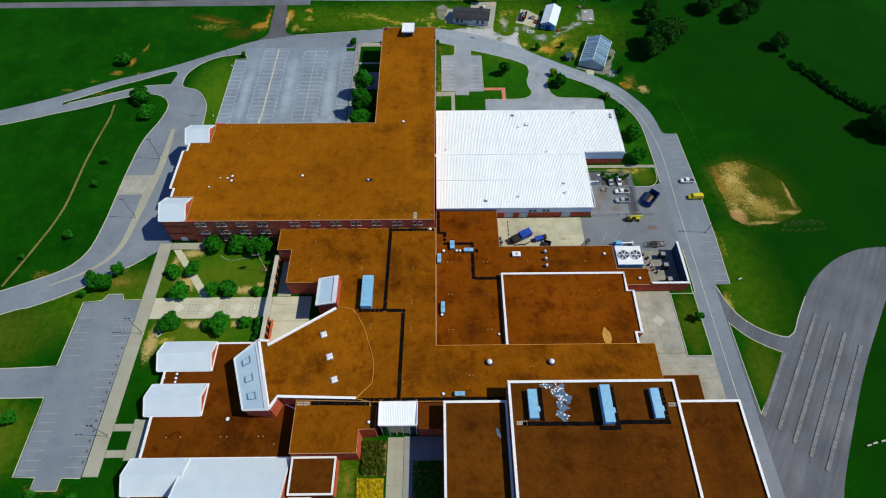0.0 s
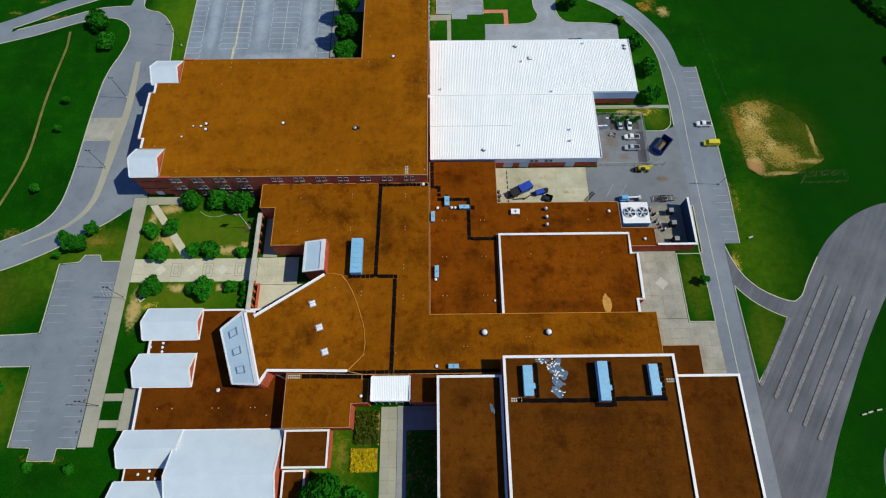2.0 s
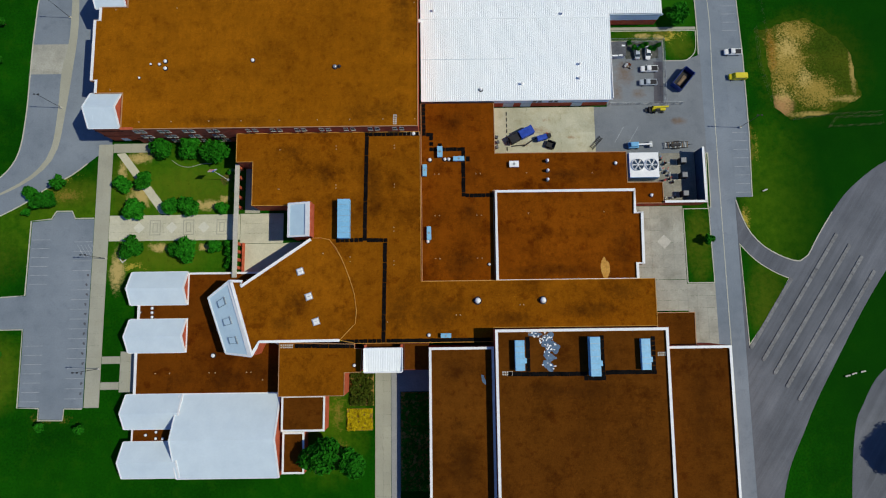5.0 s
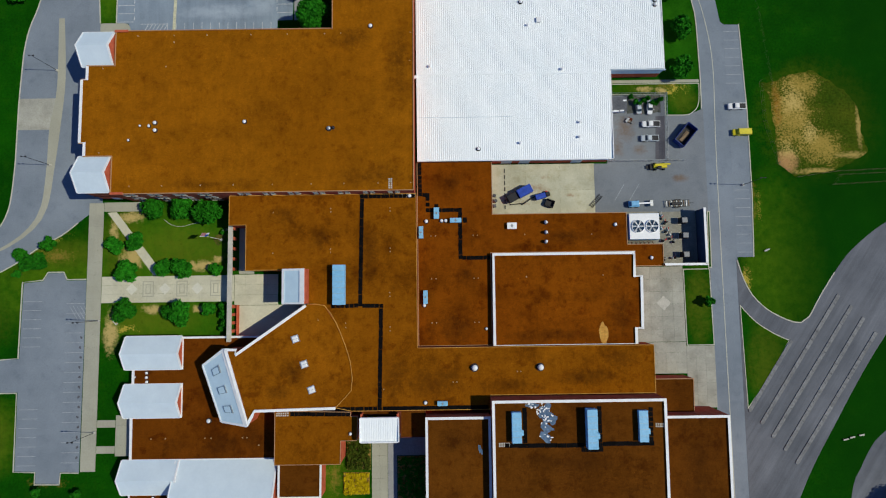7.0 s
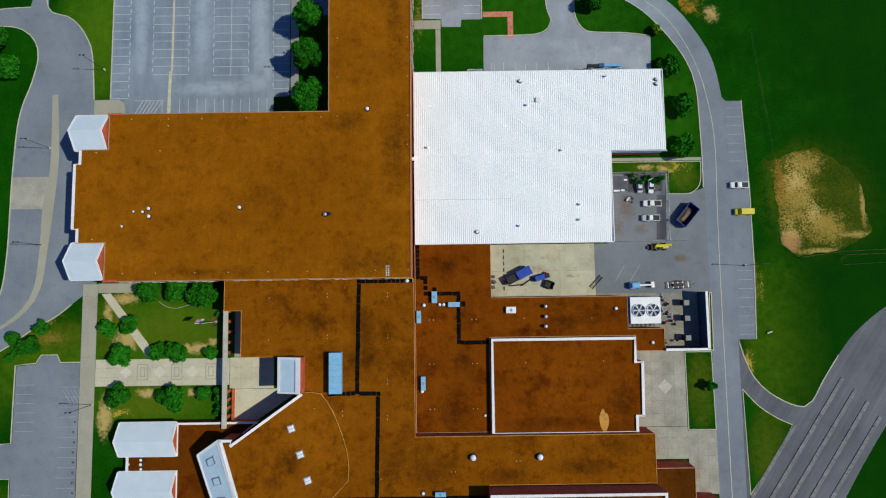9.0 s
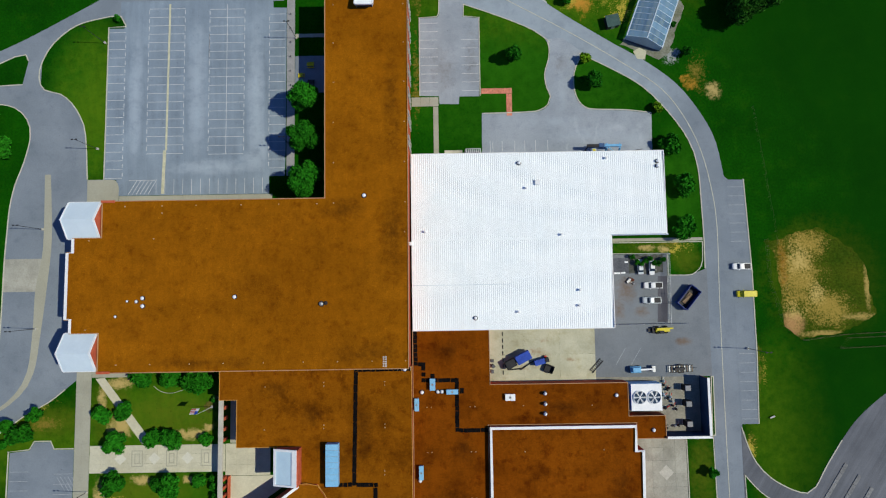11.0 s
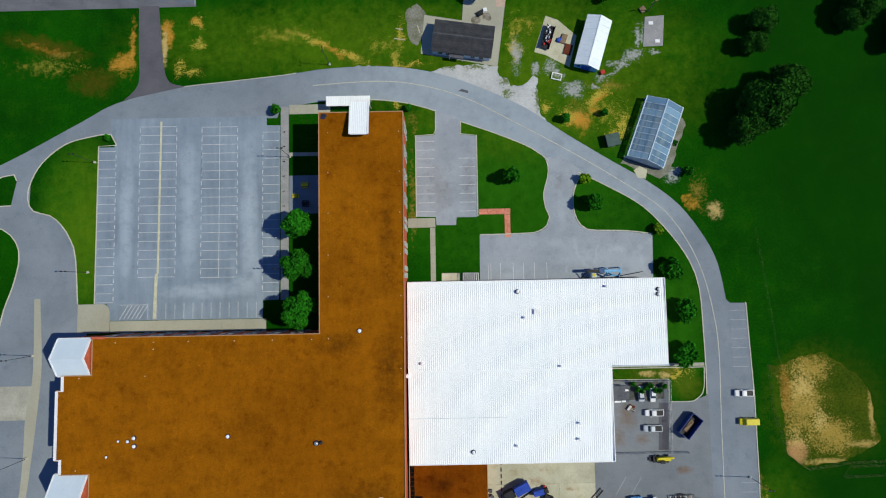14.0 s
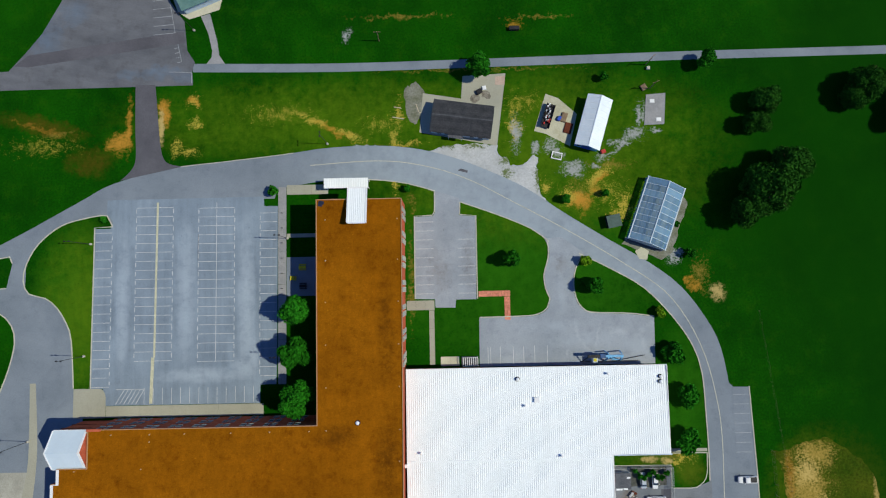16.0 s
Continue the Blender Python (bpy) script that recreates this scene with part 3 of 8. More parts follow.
def ribbon(bm, pts, width, z0, z1):
    """A raised strip along a line."""
    n = len(pts)
    L, R = [], []
    for i in range(n):
        d = (Vector(pts[min(i + 1, n - 1)]) - Vector(pts[max(i - 1, 0)])).normalized()
        s = Vector((-d.y, d.x)) * width / 2
        L.append((pts[i][0] + s.x, pts[i][1] + s.y))
        R.append((pts[i][0] - s.x, pts[i][1] - s.y))
    rows = [[bm.verts.new((x, y, z)) for x, y in side] for side, z in ((L, z0), (L, z1), (R, z1), (R, z0))]
    for a, b in ((0, 1), (1, 2), (2, 3)):
        for i in range(n - 1):
            bm.faces.new((rows[a][i], rows[a][i + 1], rows[b][i + 1], rows[b][i]))
    for i in (0, n - 1):
        bm.faces.new([rows[k][i] for k in range(4)])
    return bm


def flat(name, poly, z, mat, label, category, thick=0.3, kind="structure"):
    """A sheet of paving: a slab whose top lies at z."""
    return solo(name, prism(BM(), ccw(poly), z - thick, z), mat, label, category, kind=kind)


def blob(cx, cy, rx, ry, seed, turn=0.0, n=48, rag=0.3):
    rnd, out = random.Random(seed), []
    ph = [rnd.uniform(0, 6.28) for _ in range(5)]
    for i in range(n):
        a = 2 * math.pi * i / n
        k = 1 + rag * sum(math.sin((j + 2) * a + ph[j]) / (j + 1.5) for j in range(5)) * 0.5 + rnd.uniform(-0.05, 0.05)
        x, y = rx * k * math.cos(a), ry * k * math.sin(a)
        c, s = math.cos(radians(turn)), math.sin(radians(turn))
        out.append((cx + x * c - y * s, cy + x * s + y * c))
    return out



def ragged(poly, amp, seed, step=1.2):
    """The outline with many small uneven bites."""
    rnd, out = random.Random(seed), []
    for (x0, y0), (x1, y1) in zip(poly, poly[1:] + poly[:1]):
        d = math.hypot(x1 - x0, y1 - y0)
        n = max(1, int(d / step))
        for i in range(n):
            k = rnd.uniform(-amp, amp)
            out.append((x0 + (x1 - x0) * i / n - (y1 - y0) / d * k, y0 + (y1 - y0) * i / n + (x1 - x0) / d * k))
    return out


M_isle_bus = surface("worn_patchy_island", (0.165, 0.17, 0.178), (0.235, 0.24, 0.245), 0.9, vary=0.1, coarse=0.5, fine=1.6, grain=0.35)
# The blue spots are a wet sheen put into the base colour.
M_asphalt_far = surface("old_asphalt_blotched_sheen", (0.105, 0.112, 0.13), (0.16, 0.168, 0.188), 0.9, coarse=0.06, fine=3.0, grain=0.16, bump=0.2,
                        extra=chain(spots([(-113, 280, 6, 9), (-104, 288, 5, 6), (-77, 268, 8, 2.4), (-69, 266, 4, 2.4), (-87, 267, 5, 2)], (0.115, 0.165, 0.235), 0.3, 0.2, 0.75, 0.6, 4.0), streaks(0.3, (1.0, 0.2, 1.0), 80, 0.85, 1.15), clouds(0.25, 0.52, 0.7, (0.72, 0.70, 0.68), 0.7)))
M_trail_soil = surface("oily_weedy_ground", (0.05, 0.058, 0.05), (0.14, 0.14, 0.13), 0.95, coarse=0.35, fine=1.6, grain=0.45)
M_gravel_mix = surface("grassy_grey_gravel", (0.13, 0.14, 0.085), (0.27, 0.275, 0.24), 0.95, coarse=0.3, fine=1.8, grain=0.4)
M_isle = surface("worn_island_concrete", (0.25, 0.26, 0.27), (0.33, 0.33, 0.34), 0.9, coarse=0.3, fine=2.5, grain=0.2)

# ---- ground, roads and paving ----
g = BM()
bmesh.ops.create_grid(g, x_segments=8, y_segments=8, size=2400)
ground = solo("ground", g, M_lawn, "mown green lawn with dry bare patches round the school", "lawn", kind="structure")

N_EDGE = smooth_line([(-192.8, 185.3), (-171.3, 193.9), (-149.6, 204.8), (-126.2, 214.2), (-102.3, 226.9), (-90.8, 233), (-73.4, 237.4), (-56, 239.3), (-38.6, 241.1),
                      (-26.4, 242.8), (-12.4, 243.4), (-0.2, 242.6), (11.9, 239.9), (24, 235.2), (36, 229.3), (47.8, 221.2), (61.2, 212.7), (72.9, 205.6), (82.1, 198.2), (89.2, 188.4), (93, 180), (94.9, 169.2)])
S_EDGE = smooth_line([(87.7, 141), (87.8, 149.2), (87.6, 159.1), (87, 172.4), (84.5, 180.8), (79, 189.3), (70.9, 198), (60.9, 204.1), (51.6, 208.8)])
S_EDGE2 = smooth_line([(42.6, 212.6), (37.3, 216.7), (27.1, 221.2), (15.9, 225.3)])
S_EDGE3 = smooth_line([(8.2, 228.8), (-0.4, 231.4), (-11.7, 232.8), (-26, 232.6), (-40, 230.5)])
OVAL = smooth_line([(-90.6, 220), (-92.3, 223.2), (-98.5, 222.6), (-106.4, 220.3), (-113.1, 214.9), (-116.6, 208.8), (-117.4, 203.7), (-115.6, 199.8), (-110.6, 198.4), (-106.9, 195.4), (-103.9, 190.6), (-102.3, 185.3), (-101.3, 171.2)], 2)
ISLE_N = [(-120.9, 209.2), (-121.8, 211.2), (-125.2, 210.6), (-136.7, 205.1), (-148.1, 200.1), (-158.8, 194.2), (-166.6, 190.4)]
ISLE_S = [(-164.7, 189.6), (-151.3, 194.3), (-140, 198.7), (-133, 200.9), (-122.5, 201.6)]
W_INNER = smooth_line([(-188.7, 176.1), (-178, 179.5), (-167.2, 183.3), (-156.2, 186.8), (-145.2, 191.4), (-138.4, 193.8), (-130.8, 195.4), (-124.6, 194.2), (-120.6, 190.4), (-119.4, 184.9),
                       (-121.1, 176.8), (-123.5, 170), (-124.9, 162.8), (-125.5, 153.3), (-125.9, 144.2), (-126, 135.6), (-126.3, 123.3), (-127.6, 111.8), (-131.1, 105.2), (-136.4, 101.3), (-144.4, 97.6), (-152.7, 94.1), (-200, 75)], 2)
W_OUTER = smooth_line([(-98.4, 113.6), (-102.5, 110.3), (-105.9, 107.6), (-110.8, 103.8), (-117.6, 100.1), (-123.9, 95.6), (-132.1, 91.2), (-140.3, 87.6), (-148.8, 85.0), (-200, 64)], 2)

flat("road_loop", [(-260, 163)] + N_EDGE + [(96.2, 168), (96.4, 94), (96.4, 49), (99, -60), (89.6, -60), (89.3, 20), (87.8, 49.4), (87.9, 109.3)] + S_EDGE + [(47, 209)] + S_EDGE2 + [(12, 225.6)] + S_EDGE3
     + [(-41, 227.5), (-90.3, 227.5), (-90.3, 220.1)] + OVAL[0:16] + ISLE_N + [(-167.4, 183.3), (-188.7, 176.1), (-260, 152)], 0.03, M_asphalt, "worn blue-grey asphalt drive looping round the school", "road")
flat("road_drop_off", ISLE_S + [(-120.9, 209.2), (-121.3, 211.4), (-115.4, 213.2), (-116.7, 208)] + OVAL[18:] + [(-98.3, 163), (-98.6, 114)] + W_OUTER + list(reversed(W_INNER))[:-2], 0.042, M_asphalt, "pale asphalt drop-off drive beside the west entrance", "road")
flat("parking_lot_students", [(-96.1, 171), (-95.9, 219.2), (-91.2, 219.2), (-90.5, 220.2), (-90.6, 221.6), (-92.3, 223.6), (-92.3, 228), (-44.3, 228.2), (-44.2, 225.3), (-40, 225.2), (-40.2, 178), (-40.4, 171.5), (-45.2, 171.4), (-45.2, 166), (-91.6, 166), (-92.4, 171)], 0.05, M_asphalt_lot, "large empty asphalt car park with faded white stall lines", "car park")
flat("parking_lot_north", [(1.7, 196), (7.6, 195.8), (7.7, 193.3), (13.7, 193.2), (13.9, 195.6), (20.1, 195.6), (20.4, 220.8), (15.4, 221.3), (15.6, 226.5), (8.1, 229), (8.1, 222.4), (7.4, 221.2), (1.8, 221)], 0.045, M_asphalt_shop, "small asphalt car park with white stall lines", "car park")
flat("parking_lot_workshop", [(20.6, 175.4), (73.2, 175.4), (73.5, 189.3), (66, 190.3)] + smooth_line([(56, 190.7), (53, 191.4), (50.6, 193.8), (49.5, 198), (49.7, 202.5), (51.2, 206.6), (53.0, 209.0)], 1.5) + [(46.5, 214)] + smooth_line([(41.2, 213.6), (42.5, 211), (42.3, 207.5), (40.9, 202.5), (41.4, 198), (42.5, 195.2), (41.6, 192.4), (38.6, 190.5), (34, 190.1)], 1.5) + [(20.8, 189.9)], 0.048, M_asphalt_shop,
     "asphalt yard beside the white-roofed workshop wing", "car park")
flat("service_yard", [(53.4, 108.6), (88.2, 108.6), (88.2, 141), (86.4, 140.2), (84.1, 139.5), (76.2, 138.9), (76.2, 145.4), (57.6, 145.4), (57.6, 123.9), (53.4, 123.9)], 0.052, M_asphalt_yard, "asphalt service yard with stains", "yard")
flat("parking_lot_east", [(95.8, 168.1), (100.7, 168), (101.8, 140), (101.9, 114.8), (101.3, 94.3), (96.2, 94.3)], 0.046, M_asphalt, "narrow asphalt parking strip beside the drive", "car park")
flat("bus_lot", [(96, 94)] + smooth_line([(96.1, 93.4), (97.9, 87.6), (100.2, 82.8), (104.2, 78.5), (110.2, 75.1), (114.6, 74.1), (117.2, 75.9), (120.7, 81.7), (125.8, 89.2), (131.4, 95.9), (140.2, 102.9), (148.1, 106.9), (155.1, 108.8), (165, 109), (173, 104), (172, 98)], 2)
     + smooth_line([(160, 95.5), (154.2, 89), (147.7, 80.4), (135, 63), (123.8, 45.3), (112.1, 24.8), (103, 0), (99, -60)]) + [(96, -60)], 0.056, M_asphalt_bus, "dark grey asphalt bus lot with long kerbed islands", "car park")
flat("parking_lot_west", [(-121.8, 89.2), (-115.9, 89.8), (-114.4, 92.2), (-109.8, 92.2), (-108.7, 89.9), (-102.7, 89.9), (-102.9, 32.9), (-108.6, 33.0), (-108.8, 29.6), (-115.8, 29.8), (-115.8, 33.2), (-122.1, 33.4), (-122.2, 56.5), (-190, 56), (-190, 64), (-122.2, 66.4)], 0.044, M_asphalt, "grey asphalt car park with faded stall lines", "car park")
flat("parking_lot_far", [(-520, 259), (-200, 262.5), (-66.5, 263.6), (-66.8, 268), (-66, 271), (-68.4, 274.7), (-69.4, 284), (-74.2, 291.3), (-80, 340), (-134, 340), (-108, 292), (-114, 281.2), (-119, 275), (-124.2, 269.2), (-140, 268.4), (-200, 267.5), (-520, 264)], 0.044, M_asphalt_far, "worn grey asphalt lot beside the field road", "car park")
flat("patched_asphalt_band", [(-122.5, 270.8), (-118.2, 274.2), (-72.3, 280.6), (-69.6, 280.8), (-69.2, 277.2), (-118.1, 270.4)], 0.052, M_asphalt_dark, "darker repaired band across the far lot", "road")
flat("link_drive", smooth_line([(-84.4, 264), (-84.2, 250), (-83.9, 241), (-85.2, 237.2), (-88.6, 234)], 1.2) + smooth_line([(-69.5, 238), (-73.4, 238.9), (-75.3, 240.6), (-76.4, 245), (-77.3, 254), (-78.2, 264)], 1.2), 0.054, M_asphalt_dark, "darker asphalt drive linking the loop to the field road", "road")
flat("far_south_lot", smooth_line([(121, -30), (123, -5), (124.6, 12), (127, 25.6), (129.7, 31), (132.2, 35.5), (136.3, 40.4), (146, 46), (170, 52)], 2) + [(190, 40), (190, -30)], 0.03, M_asphalt_bus, "grey asphalt lot beyond the grass", "car park")
fr = BM()
ribbon(fr, smooth_line([(-66.5, 269.1), (-21, 268.3), (26.5, 268.9), (84.6, 269.9), (149.5, 270.5), (420, 273)], 12), 2.7, -0.2, 0.035)
solo("field_road", fr, M_asphalt, "narrow asphalt path along the playing field", "path", kind="structure")

for pts in ([(-64.3, 209.0), (-64.3, 217.0)], [(145.3, 105.2), (148, 100.6), (152, 95)]):
    solo("crack_seal", ribbon(BM(), smooth_line(pts, 2), 0.14, 0.0, 0.068), M_asphalt_dark, "dark sealed crack in the asphalt", "crack", kind="structure")

def kerb_line(pts, label="concrete kerb along the drive", w=0.3):
    return solo("kerb", ribbon(BM(), pts, w, -0.1, 0.15), M_kerb_road, label, "kerb", kind="structure")

for line in (S_EDGE, S_EDGE2, S_EDGE3[:9], OVAL, W_INNER, W_OUTER[4:], smooth_line(ISLE_N, 2), smooth_line(ISLE_S, 2)):
    kerb_line(line)
kerb_line([(100.8, 168.2), (101.9, 140), (102, 114.8), (101.4, 94.3)], "concrete kerb of the east parking strip")
kerb_line([(-102.8, 90.2), (-108.6, 90.2), (-109.7, 92.5), (-114.5, 92.5), (-116, 90.1), (-122.2, 89.5), (-122.5, 66.6), (-128, 66.2), (-190, 64.2)], "concrete kerb of the west car park")
kerb_line([(-190, 55.8), (-122.5, 56.3), (-122.4, 33.2), (-116, 33.0), (-116, 29.5), (-108.6, 29.4), (-108.4, 32.8), (-103, 32.7)], "concrete kerb of the west car park")
kerb_line([(-96.2, 171.2), (-96, 219.6), (-90.5, 219.8)], "yellowed concrete kerb of the car park")
kerb_line(smooth_line([(96.2, 93.4), (97.9, 87.6), (100.2, 82.8), (104.2, 78.5), (110.2, 75.1), (114.6, 74.1), (117.2, 75.9), (120.7, 81.7), (125.8, 89.2)], 2))

kerb_line([p for p in N_EDGE if -71 < p[0] < -34], "low pale kerb along the north edge of the drive", 0.2)
kerb_line(smooth_line([(73.4, 189.5), (66, 190.5), (56, 190.9), (53, 191.6), (50.8, 194), (49.7, 198), (49.9, 202.5), (51.3, 206.3), (52.6, 208)], 1.5), "concrete kerb of the workshop yard")
kerb_line(smooth_line([(41.9, 212.6), (42.3, 211), (42.1, 207.5), (40.7, 202.5), (41.2, 198), (42.3, 195.2), (41.4, 192.6), (38.6, 190.8), (34, 190.3), (20.9, 190.1)], 1.5), "concrete kerb of the workshop yard")
kerb_line([(20.4, 195.8), (20.5, 221), (15.6, 221.5), (15.7, 225.4)], "concrete kerb of the small north car park")
kerb_line([(1.6, 196), (1.7, 221.2), (7.2, 221.4), (7.9, 222.6), (8.0, 228.6)], "concrete kerb of the small north car park")

# lawns that stand proud of the paving, each with its kerb
def lawn_island(poly, label):
    poly = ccw(poly)
    isle = thing("lawn_island", label, "lawn", (*poly[0], 0), kind="structure")
    part("turf", prism(BM(), inset(poly, 0.25), -0.1, 0.13), M_lawn, isle, world_at=True)
    part("kerb", ring(BM(), poly, inset(poly, 0.25), -0.1, 0.15), M_kerb_road, isle, "pale concrete kerb", world_at=True)

lawn_island(smooth_line([(96.3, 79.8), (101, 74.6), (106.7, 70.8), (110.9, 68.9)], 2) + [(104.3, 58.3), (97, 48.6)], "triangular lawn between the drive and the bus lot")
lawn_island([(58.2, 149.2), (58.2, 145.6), (76.4, 145.5), (76.3, 138.9), (81.9, 138.8)] + smooth_line([(83.8, 139.0), (86.0, 140.6), (87.1, 143.2), (87.4, 149.2)], 1), "small L-shaped lawn with dry patches beside the service yard")
lawn_island([(87.75, 108.6), (88.6, 108.6), (88.4, 91.1), (87.3, 91.1)], "thin grass verge along the plant yard wall")
lawn_island([(79.5, 90.9), (87.7, 90.9), (88, 67.7), (79.6, 67.7)], "narrow lawn strip beside the concrete plaza")
for (x0, y0), (x1, y1) in (((97.6, 48.3), (111.4, 68.8)), ((101.0, 44.6), (126.6, 82.4)), ((104.1, 40.6), (130.3, 79.0)), ((107.5, 36.7), (133.7, 75.4)), ((110.8, 32.8), (137.1, 70.9))):
    isl = thing("bus_island", "long narrow pale concrete island in the bus lot", "traffic island", (x0, y0, 0), group="bus lot islands")
    v = Vector((x1 - x0, y1 - y0))
    k = 14
    for i in range(k):
        a, b = v * (i / k), v * ((i + 1) / k - 0.002)
        part("slab", ribbon(BM(), [tuple(a), tuple(b)], 1.1, 0.0, 0.24), M_isle_bus, isl)
    part("nose", lathe(BM(), [(0.55, 0.0), (0.55, 0.22), (0.5, 0.25)], 14), M_isle_bus, isl)

flat("gravel_apron", ragged([(-36, 240.9), (-28.7, 241.6), (-21.7, 242.7), (-14.7, 243.5), (-9, 243.3), (-4.1, 242.7), (2, 242.1), (7.4, 241.3), (9.6, 242.6), (13.7, 243.1), (21.5, 243.3), (27.6, 242.8), (28.0, 239.8), (30.4, 239.0), (31.4, 236.2), (33.6, 236.4), (35.4, 236.4), (37.0, 237.6), (38.6, 239.6), (39.8, 238.6), (39.4, 236.0), (40.2, 233.2), (39.6, 229.8), (41, 226.6), (46, 222), (40, 222), (30.6, 227.6), (14.5, 233.6), (4.6, 237), (-4.2, 239.2), (-21.7, 240.0), (-33, 240.2)], 0.45, 7, 1.1), 0.02, M_apron, "pale trodden gravel merging with the drive before the house", "gravel")
flat("infield", ragged([(105.8, 149), (109.9, 149.2), (116, 151.5), (123.4, 153), (133.6, 145.5), (136.5, 141), (137.4, 132.5), (138.8, 126.6), (134, 123.5), (128.3, 121), (115.9, 119.1), (110.6, 122.9), (110.3, 134.7), (109, 145)], 0.35, 8), 0.012, M_infield, "worn sandy ball field infield with thin grass", "ball field")
# The walk's pale concrete goes on here, greyed to include the gymnasium's shade.
flat("shaded_walk", [(-11.0, -10), (-8.3, -10), (-8.3, 36.5), (0.4, 36.5), (0.4, 43.4), (-11.0, 43.4)], 0.055, M_isle, "paved strip coloured grey for the gymnasium's shade", "pavement")
flat("drain_grate", [(15.2, 235.0), (16.2, 235.7), (18.4, 235.0), (18.2, 234.3), (16.4, 234.8)], 0.05, M_asphalt_dark, "dark drain grate at the edge of the drive", "drain")
flat("gravel_disc", blob(34.4, 233.4, 1.2, 0.9, 77, rag=0.35), 0.03, M_apron, "pale round cover in the gravel", "cover")

flat("gravel_patch", ragged(blob(2.5, 256.8, 3.2, 6.6, 91, 8, 40, 0.3), 0.12, 5), 0.016, M_gravel_mix, "grey gravel patch beside the small house", "gravel")
flat("yard_patch", [(72.6, 124.9), (75.6, 124.9), (76.1, 138.7), (73.2, 138.8)], 0.058, M_asphalt_dark, "darker strip beside the yard fence", "road")
flat("yard_corner_soil", ragged([(64.4, 139.6), (75, 139.8), (75, 145.2), (64.4, 145.2)], 0.3, 12), 0.057, M_trail_soil, "dirty weed-grown corner of the yard", "soil")

# concrete walks, laid as single slabs with open joints
def slabs(name, x0, x1, y0, y1, nx, ny, label, z=0.08, mat=None, gap=0.03):
    th = thing(name, label, "pavement", ((x0 + x1) / 2, (y0 + y1) / 2, 0), kind="structure")
    w, h = (x1 - x0) / nx, (y1 - y0) / ny
    me = mesh_of("slab", box(BM(), -w / 2 + gap / 2, w / 2 - gap / 2, -h / 2 + gap / 2, h / 2 - gap / 2, -0.1, z), mat or M_concrete)
    for i in range(nx):
        for j in range(ny):
            part("slab", me, None, th, at=((i + 0.5) * w - (x1 - x0) / 2, (j + 0.5) * h - (y1 - y0) / 2, 0))
    return th

slabs("pavement_west", -102.6, -98.1, 33, 113.6, 2, 22, "long concrete pavement beside the west car park", mat=M_walk, gap=0.015)
slabs("pavement_forecourt", -98, -57.6, 82.9, 90.9, 12, 3, "broad pale concrete walk to the front entrance")
slabs("pavement_entrance", -57.5, -44.2, 81.7, 91, 4, 3, "pale concrete court inside the entrance wall")
slabs("pavement_tower", -98, -86, 110.9, 113.8, 4, 1, "concrete apron beside the stair tower", mat=M_walk)
slabs("pavement_plaza", 62.4, 79.4, 68.9, 91.7, 5, 6, "stained concrete plaza east of the gymnasium", mat=M_plaza)
slabs("pavement_plaza_south", 79.4, 88, 49.2, 67.6, 3, 5, "stained concrete apron beside the drive", 0.075, M_plaza)
slabs("pavement_ramp", 67.2, 79.4, 59.4, 68.8, 4, 3, "stained concrete apron beside the corridor", 0.07, M_plaza)
slabs("loading_pad", 21.4, 53.4, 107.6, 124, 3, 2, "large stained pale concrete loading pad", 0.065, M_loading)
slabs("pavement_south", -15.8, -11.1, -10, 43.2, 2, 16, "straight concrete walk to the south entrance", mat=M_walk)
slabs("pavement_lot", -91.4, -44.2, 162.5, 165.9, 14, 1, "concrete walk along the classroom wing", mat=M_walk)
flat("pavement_corner", [(-101.2, 162.4), (-91.5, 162.4)] + smooth_line([(-91.5, 168.4), (-91.9, 169.9), (-92.7, 170.8), (-93.9, 171.1)], 0.5) + [(-101.2, 171.1)], 0.08, M_walk, "rounded concrete apron at the tower's corner", "pavement")
slabs("pavement_row", -39.9, -37.4, 171.4, 231, 1, 18, "grey concrete walk beside the parking row", mat=M_isle)
slabs("pavement_north", -37.3, -24.6, 228.6, 231.6, 5, 1, "concrete walk under the north canopy", mat=M_walk)
slabs("pavement_court", -37.3, -25.6, 215.4, 216.6, 4, 1, "narrow concrete walk across the side court", mat=M_walk)
slabs("pavement_side", -1.0, 7.4, 192.6, 195.5, 3, 1, "concrete walk beside the classroom wing", mat=M_walk)
slabs("pavement_link", 5.7, 7.3, 176.2, 192.5, 1, 6, "narrow concrete walk to the white-roofed wing", mat=M_walk)
slabs("pavement_strip", 57.9, 87.4, 149.4, 150.4, 10, 1, "narrow concrete walk behind the yard", mat=M_walk)
slabs("pavement_bay", -92.4, -87.2, 37.4, 49.4, 2, 4, "concrete pad before the glazed west entrance", mat=M_walk)
slabs("pavement_bay_north", -98, -92.5, 45.8, 48, 2, 1, "short concrete walk", mat=M_walk)
slabs("pavement_bay_south", -98, -92.5, 38.2, 40.4, 2, 1, "short concrete walk", mat=M_walk)
flat("chiller_bay_floor", [(61, 98), (72.3, 98), (72.3, 108.7), (53, 108.7), (53, 107.6), (61, 107.6)], 0.06, M_yard_floor, "stained concrete floor of the chiller bay", "pavement")
flat("crossing_slab", [(-126, 147), (-114.5, 147), (-114.8, 137), (-126, 137)], 0.06, M_plaza, "broad concrete crossing slab in the drop-off drive", "pavement")
